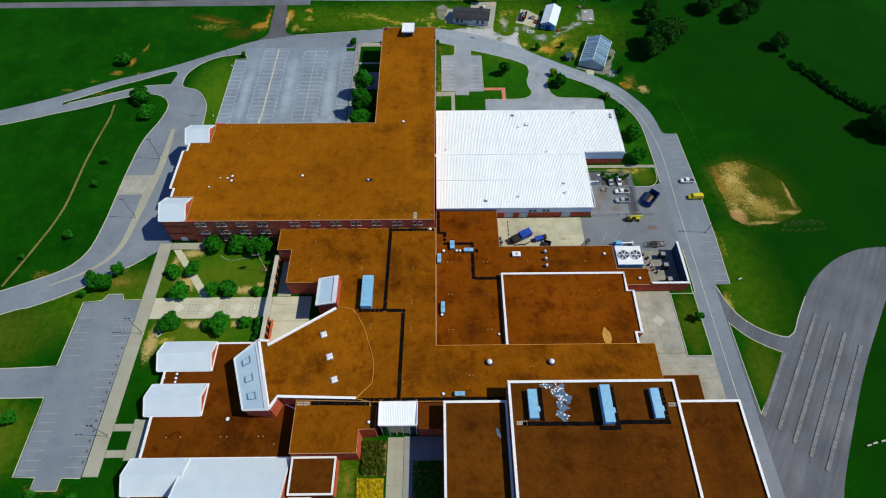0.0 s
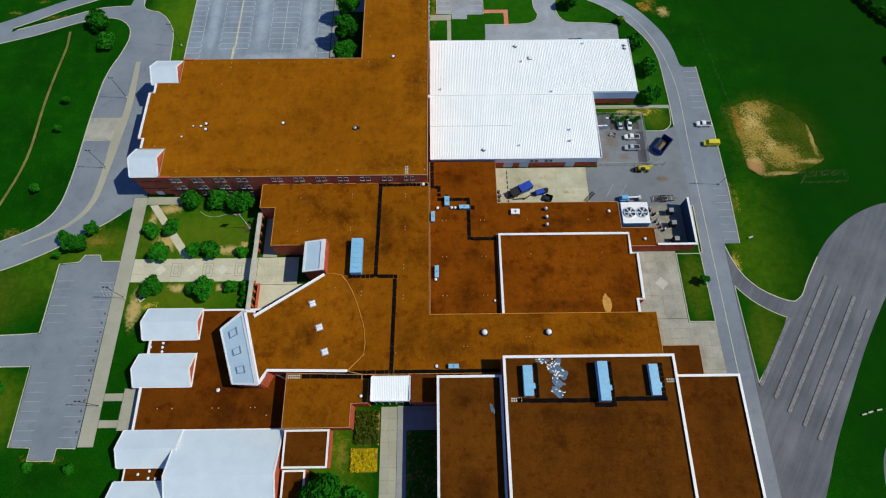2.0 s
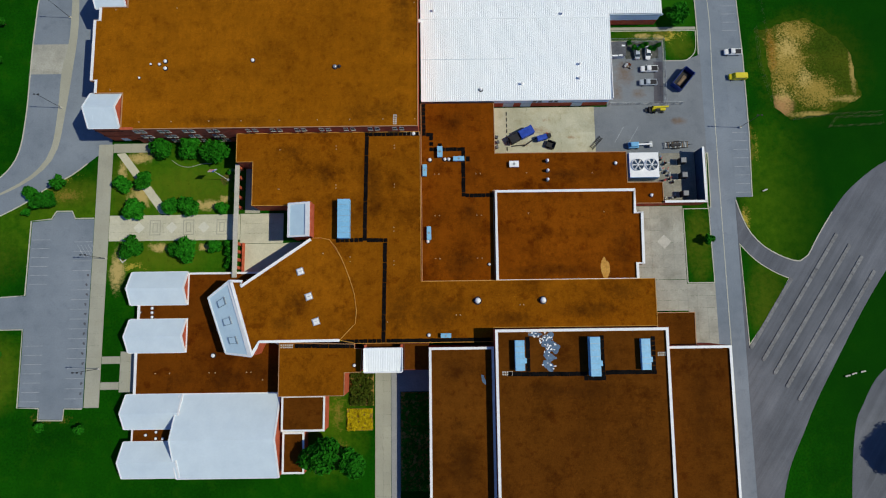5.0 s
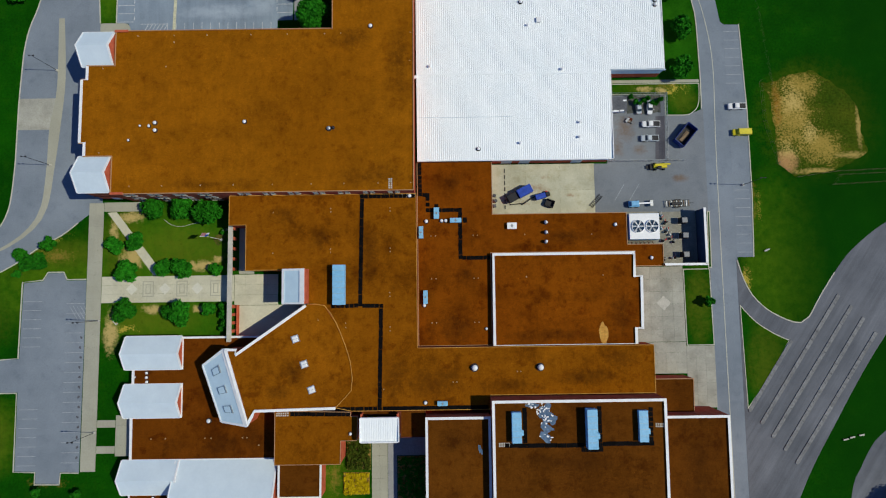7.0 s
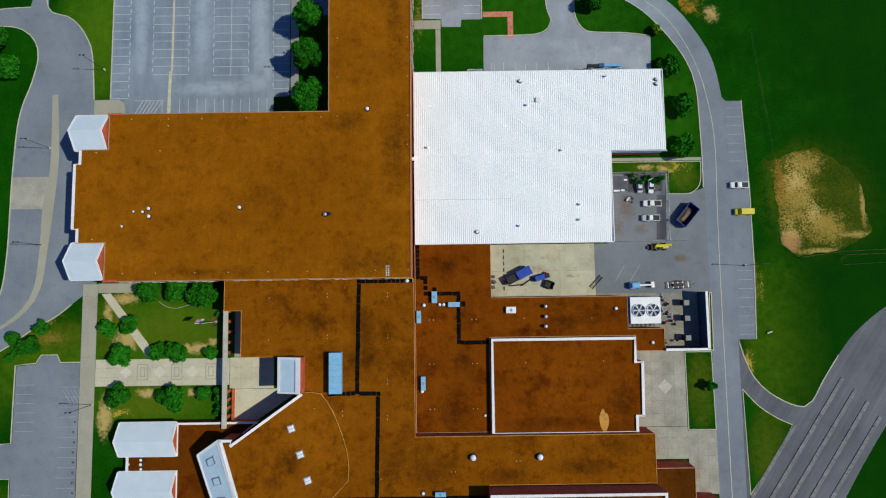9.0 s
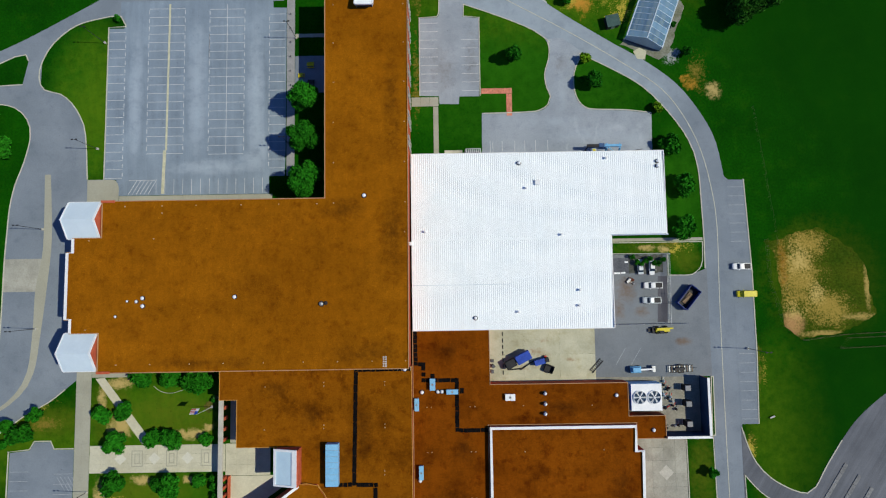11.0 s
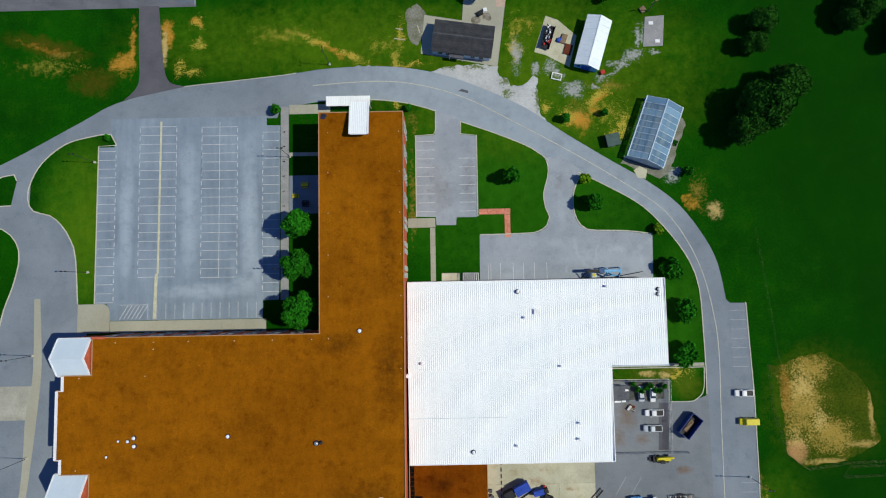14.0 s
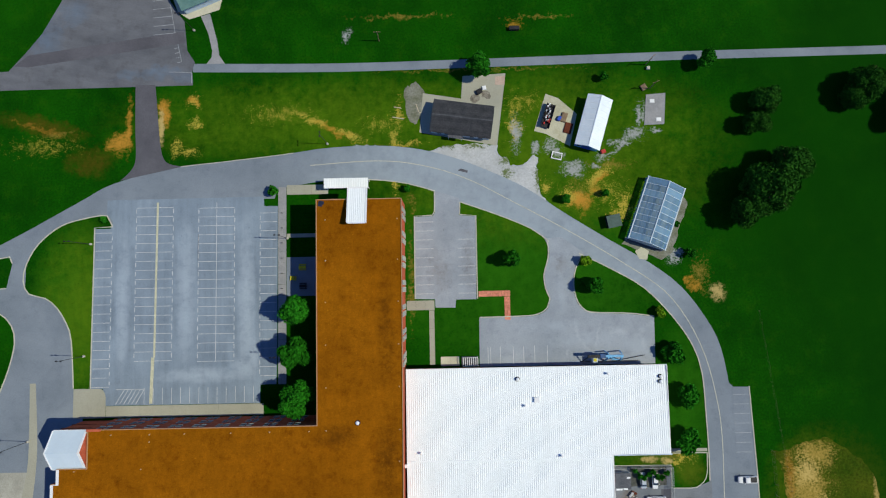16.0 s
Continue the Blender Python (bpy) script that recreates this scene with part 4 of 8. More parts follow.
flat("median_strip", smooth_line([(-114.4, 173), (-114.2, 150), (-116, 138), (-116.4, 125), (-117.6, 113), (-121, 106.5), (-127, 101.5), (-136.8, 96.4)]) + smooth_line([(-136.6, 96), (-126.6, 100.6), (-119.6, 105.8), (-115.6, 112.6), (-113.9, 125), (-112.6, 138), (-111.6, 153), (-112.6, 173)]), 0.062, M_walk, "worn pale concrete median between the drop-off lanes", "kerb")
flat("diagonal_walk", [(-96.9, 110.6), (-94.2, 110.8), (-79, 91.2), (-82.4, 91.2)], 0.07, M_concrete, "diagonal concrete walk through the lawn", "pavement")
flat("court_paving", [(-56.2, 81.6), (-56.2, 72.8), (-53.2, 69.6), (-34.5, 82.2), (-36, 82.2), (-44.6, 81.6)], 0.06, M_concrete, "triangle of concrete beside the entrance wall", "pavement")
flat("recess_paving", [(-56.2, 91.2), (-51.6, 91.2), (-51.6, 105.2), (-56.2, 105.2)], 0.06, M_walk, "grey concrete strip behind the screen wall", "pavement")
M_fire = surface("burnt_pad", (0.12, 0.105, 0.085), (0.33, 0.31, 0.26), 0.95, coarse=0.6, fine=2.5, grain=0.5)
M_pinkish = surface("pale_pink_concrete", (0.40, 0.30, 0.24), (0.52, 0.40, 0.33), 0.9, coarse=0.4, fine=2.0, grain=0.2)
flat("house_pad", [(5, 259.6), (16.8, 257.6), (17.4, 264.8), (30.8, 265.4), (27.6, 242.6), (3.7, 247.2)], 0.05, M_walk, "pale concrete pad round the small house", "pavement")
flat("fire_ring", blob(21.1, 257.6, 1.5, 1.4, 31, rag=0.15), 0.056, M_fire, "brown burnt ring stain on the pad", "stain")
flat("fire_ring", blob(24.6, 258.7, 1.5, 1.2, 33, rag=0.4), 0.056, M_fire, "brown burnt patch on the pad", "stain")
flat("pink_slab", [(27.4, 261.8), (30.4, 261.8), (30.6, 264.6), (27.6, 264.4)], 0.056, M_pinkish, "pale pink slab on the pad", "slab")
flat("small_slab", [(74.1, 257.7), (80.1, 258.1), (79.3, 248.3), (73.1, 248.1)], 0.14, M_isle, "bare weathered concrete slab in the grass", "pavement")
flat("shed_pad", [(43, 258.6), (46.8, 257.2), (52.5, 252), (50, 242), (42.6, 246.0), (39.1, 247)], 0.06, M_loading, "stained concrete pad beside the white shed", "pavement")
M_trail = surface("trodden_trail", (0.13, 0.125, 0.035), (0.26, 0.225, 0.075), 0.95, coarse=0.2, fine=2.0, grain=0.4)
dp = BM()
ribbon(dp, smooth_line([(-143.6, 188.4), (-142.9, 181), (-143.8, 168), (-144.4, 153.5), (-144.3, 130), (-148.2, 112), (-153, 96)], 4), 0.9, -0.1, 0.014)
solo("dirt_trail", dp, M_trail, "narrow trodden dirt trail across the lawn", "path", kind="structure")
M_dirt = surface("dry_trodden_earth", (0.012, 0.062, 0.003), (0.19, 0.135, 0.035), 0.95, coarse=0.45, fine=1.6, grain=0.45)
th = thing("brick_path", "orange-red paver path with a corner in the lawn", "path", (29, 197, 0), kind="structure")
me = mesh_of("paver", box(BM(), -0.42, 0.42, -0.42, 0.42, -0.05, 0.07), M_path_brick)
for i in range(11):
    for j in range(2):
        part("paver", me, None, th, at=(-7.8 + i * 0.87, -0.45 + j * 0.87 + 0.2, 0))
for i in range(8):
    for j in range(2):
        part("paver", me, None, th, at=(0.05 + j * 0.87 - 0.1, -1.2 - i * 0.87, 0))

# inlaid patterns of the front walk: diamonds and framed squares
inl = thing("walk_inlay", "pale diamond and square inlays in the front walk", "paving", (-77, 87, 0), kind="structure")
for x in (-88.8, -78.7, -68.8):
    part("diamond", prism(BM(), [(x - 1.8, 87), (x, 85.2), (x + 1.8, 87), (x, 88.8)], 0.0, 0.086), M_inlay, inl, "pale diamond inlay", world_at=True)
for x in (-83.8, -73.5, -63.2):
    sq = [(x - 1.7, 84.6), (x + 1.7, 84.6), (x + 1.7, 89.4), (x - 1.7, 89.4)]
    for d in (0.0, 0.9):
        part("band", ring(BM(), inset(sq, d), inset(sq, d + 0.28), 0.0, 0.086), M_walk, inl, "grey band inlay", world_at=True)
part("diamond", prism(BM(), [(71.0, 80.6), (73.2, 78.4), (75.4, 80.6), (73.2, 82.8)], 0.0, 0.086), M_kerb, inl, "pale diamond inlay", world_at=True)

# painted lines: each is a piece of its lot
def markings(name, label, at, lines, mat, yellow=()):
    th = thing(name, label, "road marking", (*at, 0), kind="structure")
    for x0, y0, x1, y1, w in lines:
        part("stall_line", ribbon(BM(), [(x0 - at[0], y0 - at[1]), (x1 - at[0], y1 - at[1])], w, 0.0, 0.062), mat, th)
    for x0, y0, x1, y1, w in yellow:
        part("centre_line", ribbon(BM(), [(x0 - at[0], y0 - at[1]), (x1 - at[0], y1 - at[1])], w, 0.0, 0.064), M_paint_yellow, th, "faded yellow line")
    return th

S = 2.73
rows = [(-95.8, y, -90.6, y, 0.14) for y in [171.5 + i * S for i in range(18)]]
rows += [(-90.6, 172 + i * S, -90.6, 173.2 + i * S, 0.2) for i in range(17)]
rows += [(-83.3, y, -72.0, y, 0.13) for y in [179 + i * S for i in range(18)]]
rows += [(x, 180.0 + i * S, x, 181.3 + i * S, 0.2) for x in (-83.3, -72.0) for i in range(17)]
rows += [(-64.2, y, -53.2, y, 0.13) for y in [178.6 + i * S for i in range(18)]] + [(-58.7, 178.6, -58.7, 226.6, 0.16)]
rows += [(x, 179.6 + i * S, x, 180.9 + i * S, 0.2) for x in (-64.2, -53.2) for i in range(17)]
rows += [(-45.4, y, -40.4, y, 0.13) for y in [174.0 + i * S for i in range(19)]] + [(-45.4, 174.6 + i * S, -45.4, 175.9 + i * S, 0.2) for i in range(18)]
rows += [(x, 166.3, x, 171, 0.13) for x in [-80 + i * S for i in range(13)]]
rows += [(-88.5 + i * 1.2, 166.4, -86 + i * 1.2, 170.6, 0.16) for i in range(6)] + [(-88.5, 170.7, -80, 170.7, 0.14)]
markings("student_lot_markings", "faded white stall lines of the student car park", (-70, 195), rows, M_paint_white, [(-77.2, 180, -76.8, 227.0, 0.6), (-78.0, 166.4, -77.6, 180, 0.95)])
rows = [(2, y, 7.4, y, 0.14) for y in [197.5 + i * S for i in range(9)]] + [(14.8, y, 20, y, 0.14) for y in [197.5 + i * S for i in range(7)]]
markings("north_lot_markings", "white stall lines of the small north car park", (11, 208), rows, M_paint_white)
markings("workshop_lot_markings", "white stall lines against the workshop wing", (30, 178), [(x, 176, x, 181.3, 0.14) for x in (23.2, 24.0, 26.9, 30.8, 33.9, 37.2, 41.0)] , M_paint_white)
rows = [(95.9, y, 100.6, y, 0.15) for y in [149 + i * 2.8 for i in range(7)]] + [(96.6, y, 101.2, y, 0.15) for y in [95.8 + i * 2.75 for i in range(8)]]
markings("east_strip_markings", "white stall lines of the east parking strip", (98, 130), rows, M_paint_faded)
rows = [(-108.5, y, -103.0, y, 0.14) for y in [35.7 + i * 2.95 for i in range(17)]] + [(-121.5, y, -116, y, 0.14) for y in [35 + i * S for i in range(7)] + [70 + i * S for i in range(6)]]
rows += [(-107.5 + i * 1.1, 82, -105 + i * 1.1, 78, 0.14) for i in range(5)]
for i in range(13):
    flat("oil_stain", blob(-103.8 + 0.15 * math.sin(i * 2.7), 37.2 + i * 2.95, 0.34, 0.42, 200 + i, rag=0.5, n=18), 0.05, M_asphalt_dark, "dark oil stain at the head of a parking stall", "stain", 0.02)
markings("west_lot_markings", "faded white stall lines of the west car park", (-112, 60), rows, M_paint_faded)
rows = [(-79 - i * 0.1, 280 + i * 2.75, -72.4 - i * 0.47, 280.5 + i * 2.75, 0.13) for i in range(5)] + [(-72.3, 280.5, -74.2, 291.5, 0.13), (-71.4, 276.8, -70.1, 271.2, 0.13), (-66.9, 264.2, -66.9, 267.6, 0.2), (-66.9, 267.7, -74, 268, 0.13)]
rows += [(-72.6 + i * 0.33, 275.4 - i * 1.5, -71.2 + i * 0.33, 275.7 - i * 1.5, 0.13) for i in range(4)]
rows += [(59.5 + i * 4.6, 112.3, 62.5 + i * 4.6, 117.2, 0.14) for i in range(2)]
markings("far_lot_markings", "faded white lines on worn asphalt", (-75, 275), rows, M_paint_faded)
th = thing("drive_centre_line", "worn yellow centre line of the drive", "road marking", (91, 120, 0), kind="structure")
part("centre_line", ribbon(BM(), smooth_line([(91.7, 20), (91.6, 49), (91.5, 94.5), (91.6, 128.9), (92, 153.6), (90.8, 166), (88.2, 177.5), (83.6, 188), (77, 197), (66, 205), (50, 215), (34, 224), (18, 232.5), (4, 237), (-10, 238.6), (-30, 237.6)]), 0.24, 0.0, 0.06), M_paint_drive, th, world_at=True)


M_roof_mid = roof_of("mid_brown_gravel_roof", (0.196, 0.061, 0.0021), (0.275, 0.094, 0.0036), 0, 0.75, [(3, 59, 9, 5), (25, 57.6, 12, 2.6), (46, 60, 10, 3), (-8, 61, 4, 8), (-37, 63, 4, 5), (-41, 57, 4, 3), (-15, 97, 3, 9), (-40, 108, 6, 3), (-30, 100, 4, 4), (58, 65, 6, 3)])
# ---- the school: one thing for each wing ----
def wing(name, label, poly, z_roof, parapet=0.3, cap=0.35, cap_mat=None, z_base=0.0, roof_mat=None, wall_mat=None):
    """Brick walls on an outline, a flat roof between them, and a coping on the walls."""
    poly = ccw(poly)
    top = z_roof + parapet
    w = thing(name, label, "building", (*poly[0], 0))
    inner = inset(poly, 0.4)
    low = cap < 0.38   # a gravel stop on a low edge: the roof runs out over the wall
    part("wall", ring(BM(), poly, inner, z_base - 0.1, z_roof - 0.04 if low else top - 0.12), wall_mat or M_brick, w, "red brick wall", world_at=True)
    part("roof", prism(BM(), inset(poly, 0.03 if low else 0.38), z_roof - (0.036 if low else 0.35), z_roof), roof_mat or M_roof, w, "flat roof of brown gravel", world_at=True)
    part("coping", ring(BM(), inset(poly, -0.06), inset(poly, cap), z_roof - 0.03 if low else top - 0.12, top), cap_mat or M_tan_cap, w, "metal coping", world_at=True)
    return w


def cap_run(parent, pts, z0, z1, width, mat=None, name="coping", label="white metal coping"):
    return part(name, ribbon(BM(), pts, width, z0, z1), mat or M_white, parent, label, world_at=True)


M_frame = surface("grey_window_frame", (0.24, 0.26, 0.28), (0.32, 0.34, 0.36), 0.5, coarse=0.5, fine=2.0, grain=0.1, bump=0.0)


def window_meshes(w, h):
    f = BM()
    for x0, x1, z0, z1 in ((-w / 2, -w / 2 + 0.1, 0, h), (w / 2 - 0.1, w / 2, 0, h), (-w / 2 + 0.1, w / 2 - 0.1, 0, 0.1), (-w / 2 + 0.1, w / 2 - 0.1, h - 0.1, h), (-0.03, 0.03, 0.1, h - 0.1)):
        box(f, x0, x1, -0.12, 0.05, z0, z1)
    p = box(BM(), -w / 2 + 0.1, w / 2 - 0.1, -0.03, 0.02, 0.1, h - 0.1)
    s = box(BM(), -w / 2 - 0.1, w / 2 + 0.1, -0.22, 0.05, -0.16, 0)
    return mesh_of("window", f, M_frame), mesh_of("pane", p, M_glass), mesh_of("sill", s, M_kerb_road)


WIN = window_meshes(1.3, 1.9)
WIN_S = window_meshes(1.1, 1.1)


def windows(parent, places, turn, meshes=None):
    """Windows in a wall; turn: 0 looks south, 90 east, 180 north."""
    base = AT[parent.name]
    for x, y, z in places:
        m = meshes or WIN
        win = new("window", m[0])
        win.parent = parent
        win.matrix_basis = pose(x - base.x, y - base.y, z - base.z, 0, 0, turn)
        for nm, me in (("pane", m[1]), ("sill", m[2])):
            c = new(nm, me)
            c.parent = win


# classroom wing with the long north arm
main = wing("classroom_wing", "long three-storey red-brick classroom wing with a flat brown gravel roof",
            [(-88.5, 114.0), (-1.9, 114.0), (-1.2, 224.8), (-25.3, 224.8), (-25.3, 162.2), (-88.4, 162.2), (-88.4, 151.8), (-96.5, 151.8), (-96.5, 147.8), (-98.0, 147.8), (-98.0, 128.8), (-96.6, 128.8), (-96.6, 125), (-88.5, 125)], 12.75, 0.25, 0.16)
cap_run(main, [(-96.3, 151.7), (-96.3, 147.6), (-97.8, 147.6), (-97.8, 129.0), (-96.4, 129.0), (-96.4, 125.1)], 12.9, 13.06, 0.75)
for x0, x1, y0, y1 in ((-88.6, -84.8, 161.75, 162.4), (-88.6, -85.0, 113.8, 114.5)):
    part("parapet", box(BM(), x0, x1, y0, y1, 12.4, 13.15), M_brick, main, "short red brick parapet", world_at=True)
pairs = [(-85 + i * 7.2, k) for i in range(5) for k in (0, 2)]
windows(main, [(x + k, 113.97, z) for x, k in pairs if x < -57 for z in (1.4, 5.6, 10.0)], 0)
windows(main, [(x + k, 113.97, 10.0) for x in [-52 + i * 7.2 for i in range(7)] for k in (0, 2)], 0)
windows(main, [(x + k, 162.23, z) for x in [-86 + i * 6.6 for i in range(9)] for k in (0, 2) for z in (1.4, 5.6, 10.0)], 180)
windows(main, [(-1.45 + (y + k - 170) * 0.0063, y + k, z) for y in [178 + i * 7 for i in range(7)] for k in (0, 2) for z in (1.4, 5.6, 10.0)], 90)
windows(main, [(-98.03, y, z) for y in (131, 134, 137, 140, 143, 146) for z in (1.4, 5.6, 10.0)], 270)
part("brick_band", ring(BM(), inset(ccw([(-88.5, 113.95), (-1.85, 113.95), (-1.85, 125), (-88.5, 125)]), -0.04), inset(ccw([(-88.5, 113.95), (-1.85, 113.95), (-1.85, 125), (-88.5, 125)]), 0.3), 4.2, 4.6), M_brick_dark, main, "dark brick band", world_at=True)


def gable_block(name, label, x0, x1, y0, y1, z_eave, z_ridge, over=0.35, roof_mat=None, west_extra=0.0, group="", end_wall=0.0):
    """A brick block under a metal gable roof whose ridge runs east to west; white verge boards at the ends."""
    yc = (y0 + y1) / 2
    b = thing(name, label, "building", ((x0 + x1) / 2, yc, 0), group=group)
    wall = BM()
    pts = [(y0, -0.1), (y1, -0.1), (y1, z_eave - 0.15), (yc, z_ridge - 0.15), (y0, z_eave - 0.15)]
    lo = [wall.verts.new((x0 + 0.05, y, z)) for y, z in pts]
    hi = [wall.verts.new((x1 - 0.05, y, z)) for y, z in pts]
    wall.faces.new(lo), wall.faces.new(hi)
    for i in range(5):
        wall.faces.new((lo[i], lo[(i + 1) % 5], hi[(i + 1) % 5], hi[i]))
    part("wall", wall, M_brick, b, "red brick wall with a pointed gable", world_at=True)
    for sgn, ya in ((-1, y0), (1, y1)):
        r = BM()
        ye = ya + sgn * over
        ze = z_eave - over * (z_ridge - z_eave) / abs(yc - ya)
        q = [(ye, ze), (yc, z_ridge), (yc, z_ridge + 0.18), (ye, ze + 0.18)]
        lo = [r.verts.new((x0 - 0.2, y, z)) for y, z in q]
        hi = [r.verts.new((x1 - 0.35, y, z)) for y, z in q]
        r.faces.new(lo), r.faces.new(hi)
        for i in range(4):
            r.faces.new((lo[i], lo[(i + 1) % 4], hi[(i + 1) % 4], hi[i]))
        part("roof_slope", r, roof_mat or M_grey_metal, b, "pale metal roof slope", world_at=True)
        for xa, xb in ((x0 - 0.35, x0 - 0.05), (x1 - 0.42, x1 + 0.05)):
            v = BM()
            q = [(ye, ze - 0.1), (yc, z_ridge - 0.1), (yc, z_ridge + 0.34), (ye, ze + 0.34)]
            lo = [v.verts.new((xa, y, z)) for y, z in q]
            hi = [v.verts.new((xb, y, z)) for y, z in q]
            v.faces.new(lo), v.faces.new(hi)
            for i in range(4):
                v.faces.new((lo[i], lo[(i + 1) % 4], hi[(i + 1) % 4], hi[i]))
            part("verge", v, M_white, b, "white verge coping", world_at=True)
        n = int((x1 - x0) / 1.0)
        for i in range(1, n):
            x = x0 + (x1 - x0 - 0.4) * i / n
            s = BM()
            q = [(ye, ze + 0.18), (yc, z_ridge + 0.18), (yc, z_ridge + 0.19), (ye, ze + 0.19)]
            lo = [s.verts.new((x, y, z)) for y, z in q]
            hi = [s.verts.new((x + 0.05, y, z)) for y, z in q]
            s.faces.new(lo), s.faces.new(hi)
            for k in range(4):
                s.faces.new((lo[k], lo[(k + 1) % 4], hi[(k + 1) % 4], hi[k]))
            part("seam", s, roof_mat or M_grey_metal, b, world_at=True)
        part("gutter", box(BM(), x0 - 0.1, x1 - 0.3, min(ye, ye + sgn * 0.16), max(ye, ye + sgn * 0.16), ze - 0.05, ze + 0.14), M_white, b, "white eaves gutter", world_at=True)
    return b


for y0, y1 in ((151.9, 161.7), (114.9, 124.8)):
    t = gable_block("stair_tower", "red-brick stair tower with a pale metal gable roof", -98.0, -88.9, y0, y1, 12.5, 15.5, group="stair towers")
    for z in (4.2, 8.6):
        part("brick_band", ring(BM(), [(-98.38, y0 - 0.06), (-88.3, y0 - 0.06), (-88.3, y1 + 0.06), (-98.38, y1 + 0.06)], [(-97.6, y0 + 0.3), (-89, y0 + 0.3), (-89, y1 - 0.3), (-97.6, y1 - 0.3)], z, z + 0.4), M_brick_dark, t, "dark brick band", world_at=True)
    part("door", box(BM(), -94.6, -92.4, y0 - 0.12, y0 - 0.02, 0, 2.3), M_white, t, "white double entrance door", world_at=True)

# workshop wing under a ribbed white metal roof
ws = thing("workshop_wing", "low brick workshop wing under a large ribbed white metal roof", "building", (28, 150, 0))
WS = [(-1.0, 124.1), (57.3, 124.1), (57.8, 151.0), (74.2, 151.0), (73.7, 175.5), (-1.0, 175.5)]
part("wall", ring(BM(), inset(WS, 0.3), inset(WS, 0.7), -0.1, 3.0), M_brick, ws, "red brick lower wall", world_at=True)
part("upper_wall", ring(BM(), inset(WS, 0.26), inset(WS, 0.66), 3.0, 6.2), M_panel_pale, ws, "pale blue metal wall panel", world_at=True)
def panel_mesh(w, y0, y1, z0, z1, rib=0.07):
    p = BM()
    h = w / 2
    prof = [(k * h + x, z) for k in (0, 1) for x, z in ((0.0, 0.0), (h * 0.5, 0.0), (h * 0.61, rib), (h * 0.85, rib), (h * 0.96, 0.0))] + [(w, 0.0)]
    a = [p.verts.new((x, y0, z0 + z)) for x, z in prof]
    b = [p.verts.new((x, y1, z1 + z)) for x, z in prof]
    for i in range(len(prof) - 1):
        p.faces.new((a[i], a[i + 1], b[i + 1], b[i]))
    c = [p.verts.new((x, y, z - 0.12)) for y, z in ((y0, z0), (y1, z1)) for x in (0, w)]
    p.faces.new((c[0], c[1], c[3], c[2]))
    return mesh_of("roof_panel", p, M_roof_metal)
PW = 1.168
pan_s, pan_n, pan_e = panel_mesh(PW, -26.15, 0, -0.75, 0), panel_mesh(PW, 0, 25.75, 0, -0.75), panel_mesh(PW, 1, 25.75, -0.03, -0.75)
for i in range(50):
    part("roof_panel", pan_s, None, ws, at=(-29.1 + i * PW, 0.1, 7.25))
    part("roof_panel", pan_n, None, ws, at=(-29.1 + i * PW, 0.1, 7.25))
for i in range(14):
    part("roof_panel", pan_e, None, ws, at=(-29.1 + (50 + i) * PW, 0.1, 7.25))
part("lap_joint", box(BM(), -1.0, 27.5, 136.92, 137.02, 6.9, 7.0), M_panel, ws, "lapped sheet joint", world_at=True)
part("roof_box", box(BM(), -1.9, -0.9, 148.7, 149.7, 7.2, 8.0, 0.05), M_white, ws, "small white roof box", world_at=True)
part("ridge_cap", box(BM(), -1.1, 57.5, 149.85, 150.35, 7.28, 7.42), M_roof_metal, ws, "white ridge cap", world_at=True)
part("gutter", box(BM(), -1.1, 57.5, 123.75, 124.0, 6.3, 6.52), M_white, ws, "white eaves gutter", world_at=True)
part("gutter", box(BM(), -1.1, 74.0, 175.85, 176.05, 6.3, 6.52), M_white, ws, "white eaves gutter", world_at=True)
part("verge", box(BM(), 57.4, 57.62, 124, 151, 6.2, 7.0), M_white, ws, "white roof verge", world_at=True)
part("verge", box(BM(), 73.75, 73.95, 151, 175.8, 6.2, 6.9), M_white, ws, "white roof verge", world_at=True)
part("fascia", box(BM(), 57.6, 74.2, 150.75, 151.0, 6.3, 7.1), M_panel, ws, "pale blue fascia", world_at=True)
windows(ws, [(x, 124.38, 3.6) for x in (34, 35.6, 39, 40.6)], 0, WIN_S)
for x in (24.5, 30, 46):
    part("roller_door", box(BM(), x, x + 3.2, 124.3, 124.42, 0, 2.9), M_panel, ws, "pale roller door", world_at=True)

# central wing: brown flat roofs on two levels
ARC = [(-25.1, 52.3), (-20.6, 57.0), (-20.3, 60.6), (-20.9, 65.3), (-22.3, 69.9), (-24.9, 76.4), (-28.2, 81.4)]
central = wing("central_wing", "low wing with a wide flat brown gravel roof",
               [(-56.4, 113.9), (-56.4, 105.2), (-51.4, 105.2), (-51.4, 91.9), (-33.2, 91.9), (-33.2, 82.0)] + list(reversed(ARC)) + [(-20.5, 51.3), (19.3, 51.3), (19.3, 55.3), (66.6, 55.3), (66.6, 68.9), (-1.5, 68.9), (-1.5, 113.9)], 7.95, 0.12, 0.1, M_pale_tan, roof_mat=M_roof_mid)
fan_z = lambda x, y: 8.0 + max(0.0, (-22 - x)) * 0.102
FAN = ccw([(-28.3, 81.6), (-33.2, 81.8), (-52.9, 67.9), (-52.6, 69.4), (-55.4, 69.5), (-49.0, 48.6), (-47.9, 51.0), (-47.2, 52.4)] + [(x - 0.1, y) for x, y in ARC])
fan = thing("fan_wing", "fan-shaped library wing with a sloping brown gravel roof", "building", (-38, 62, 0))
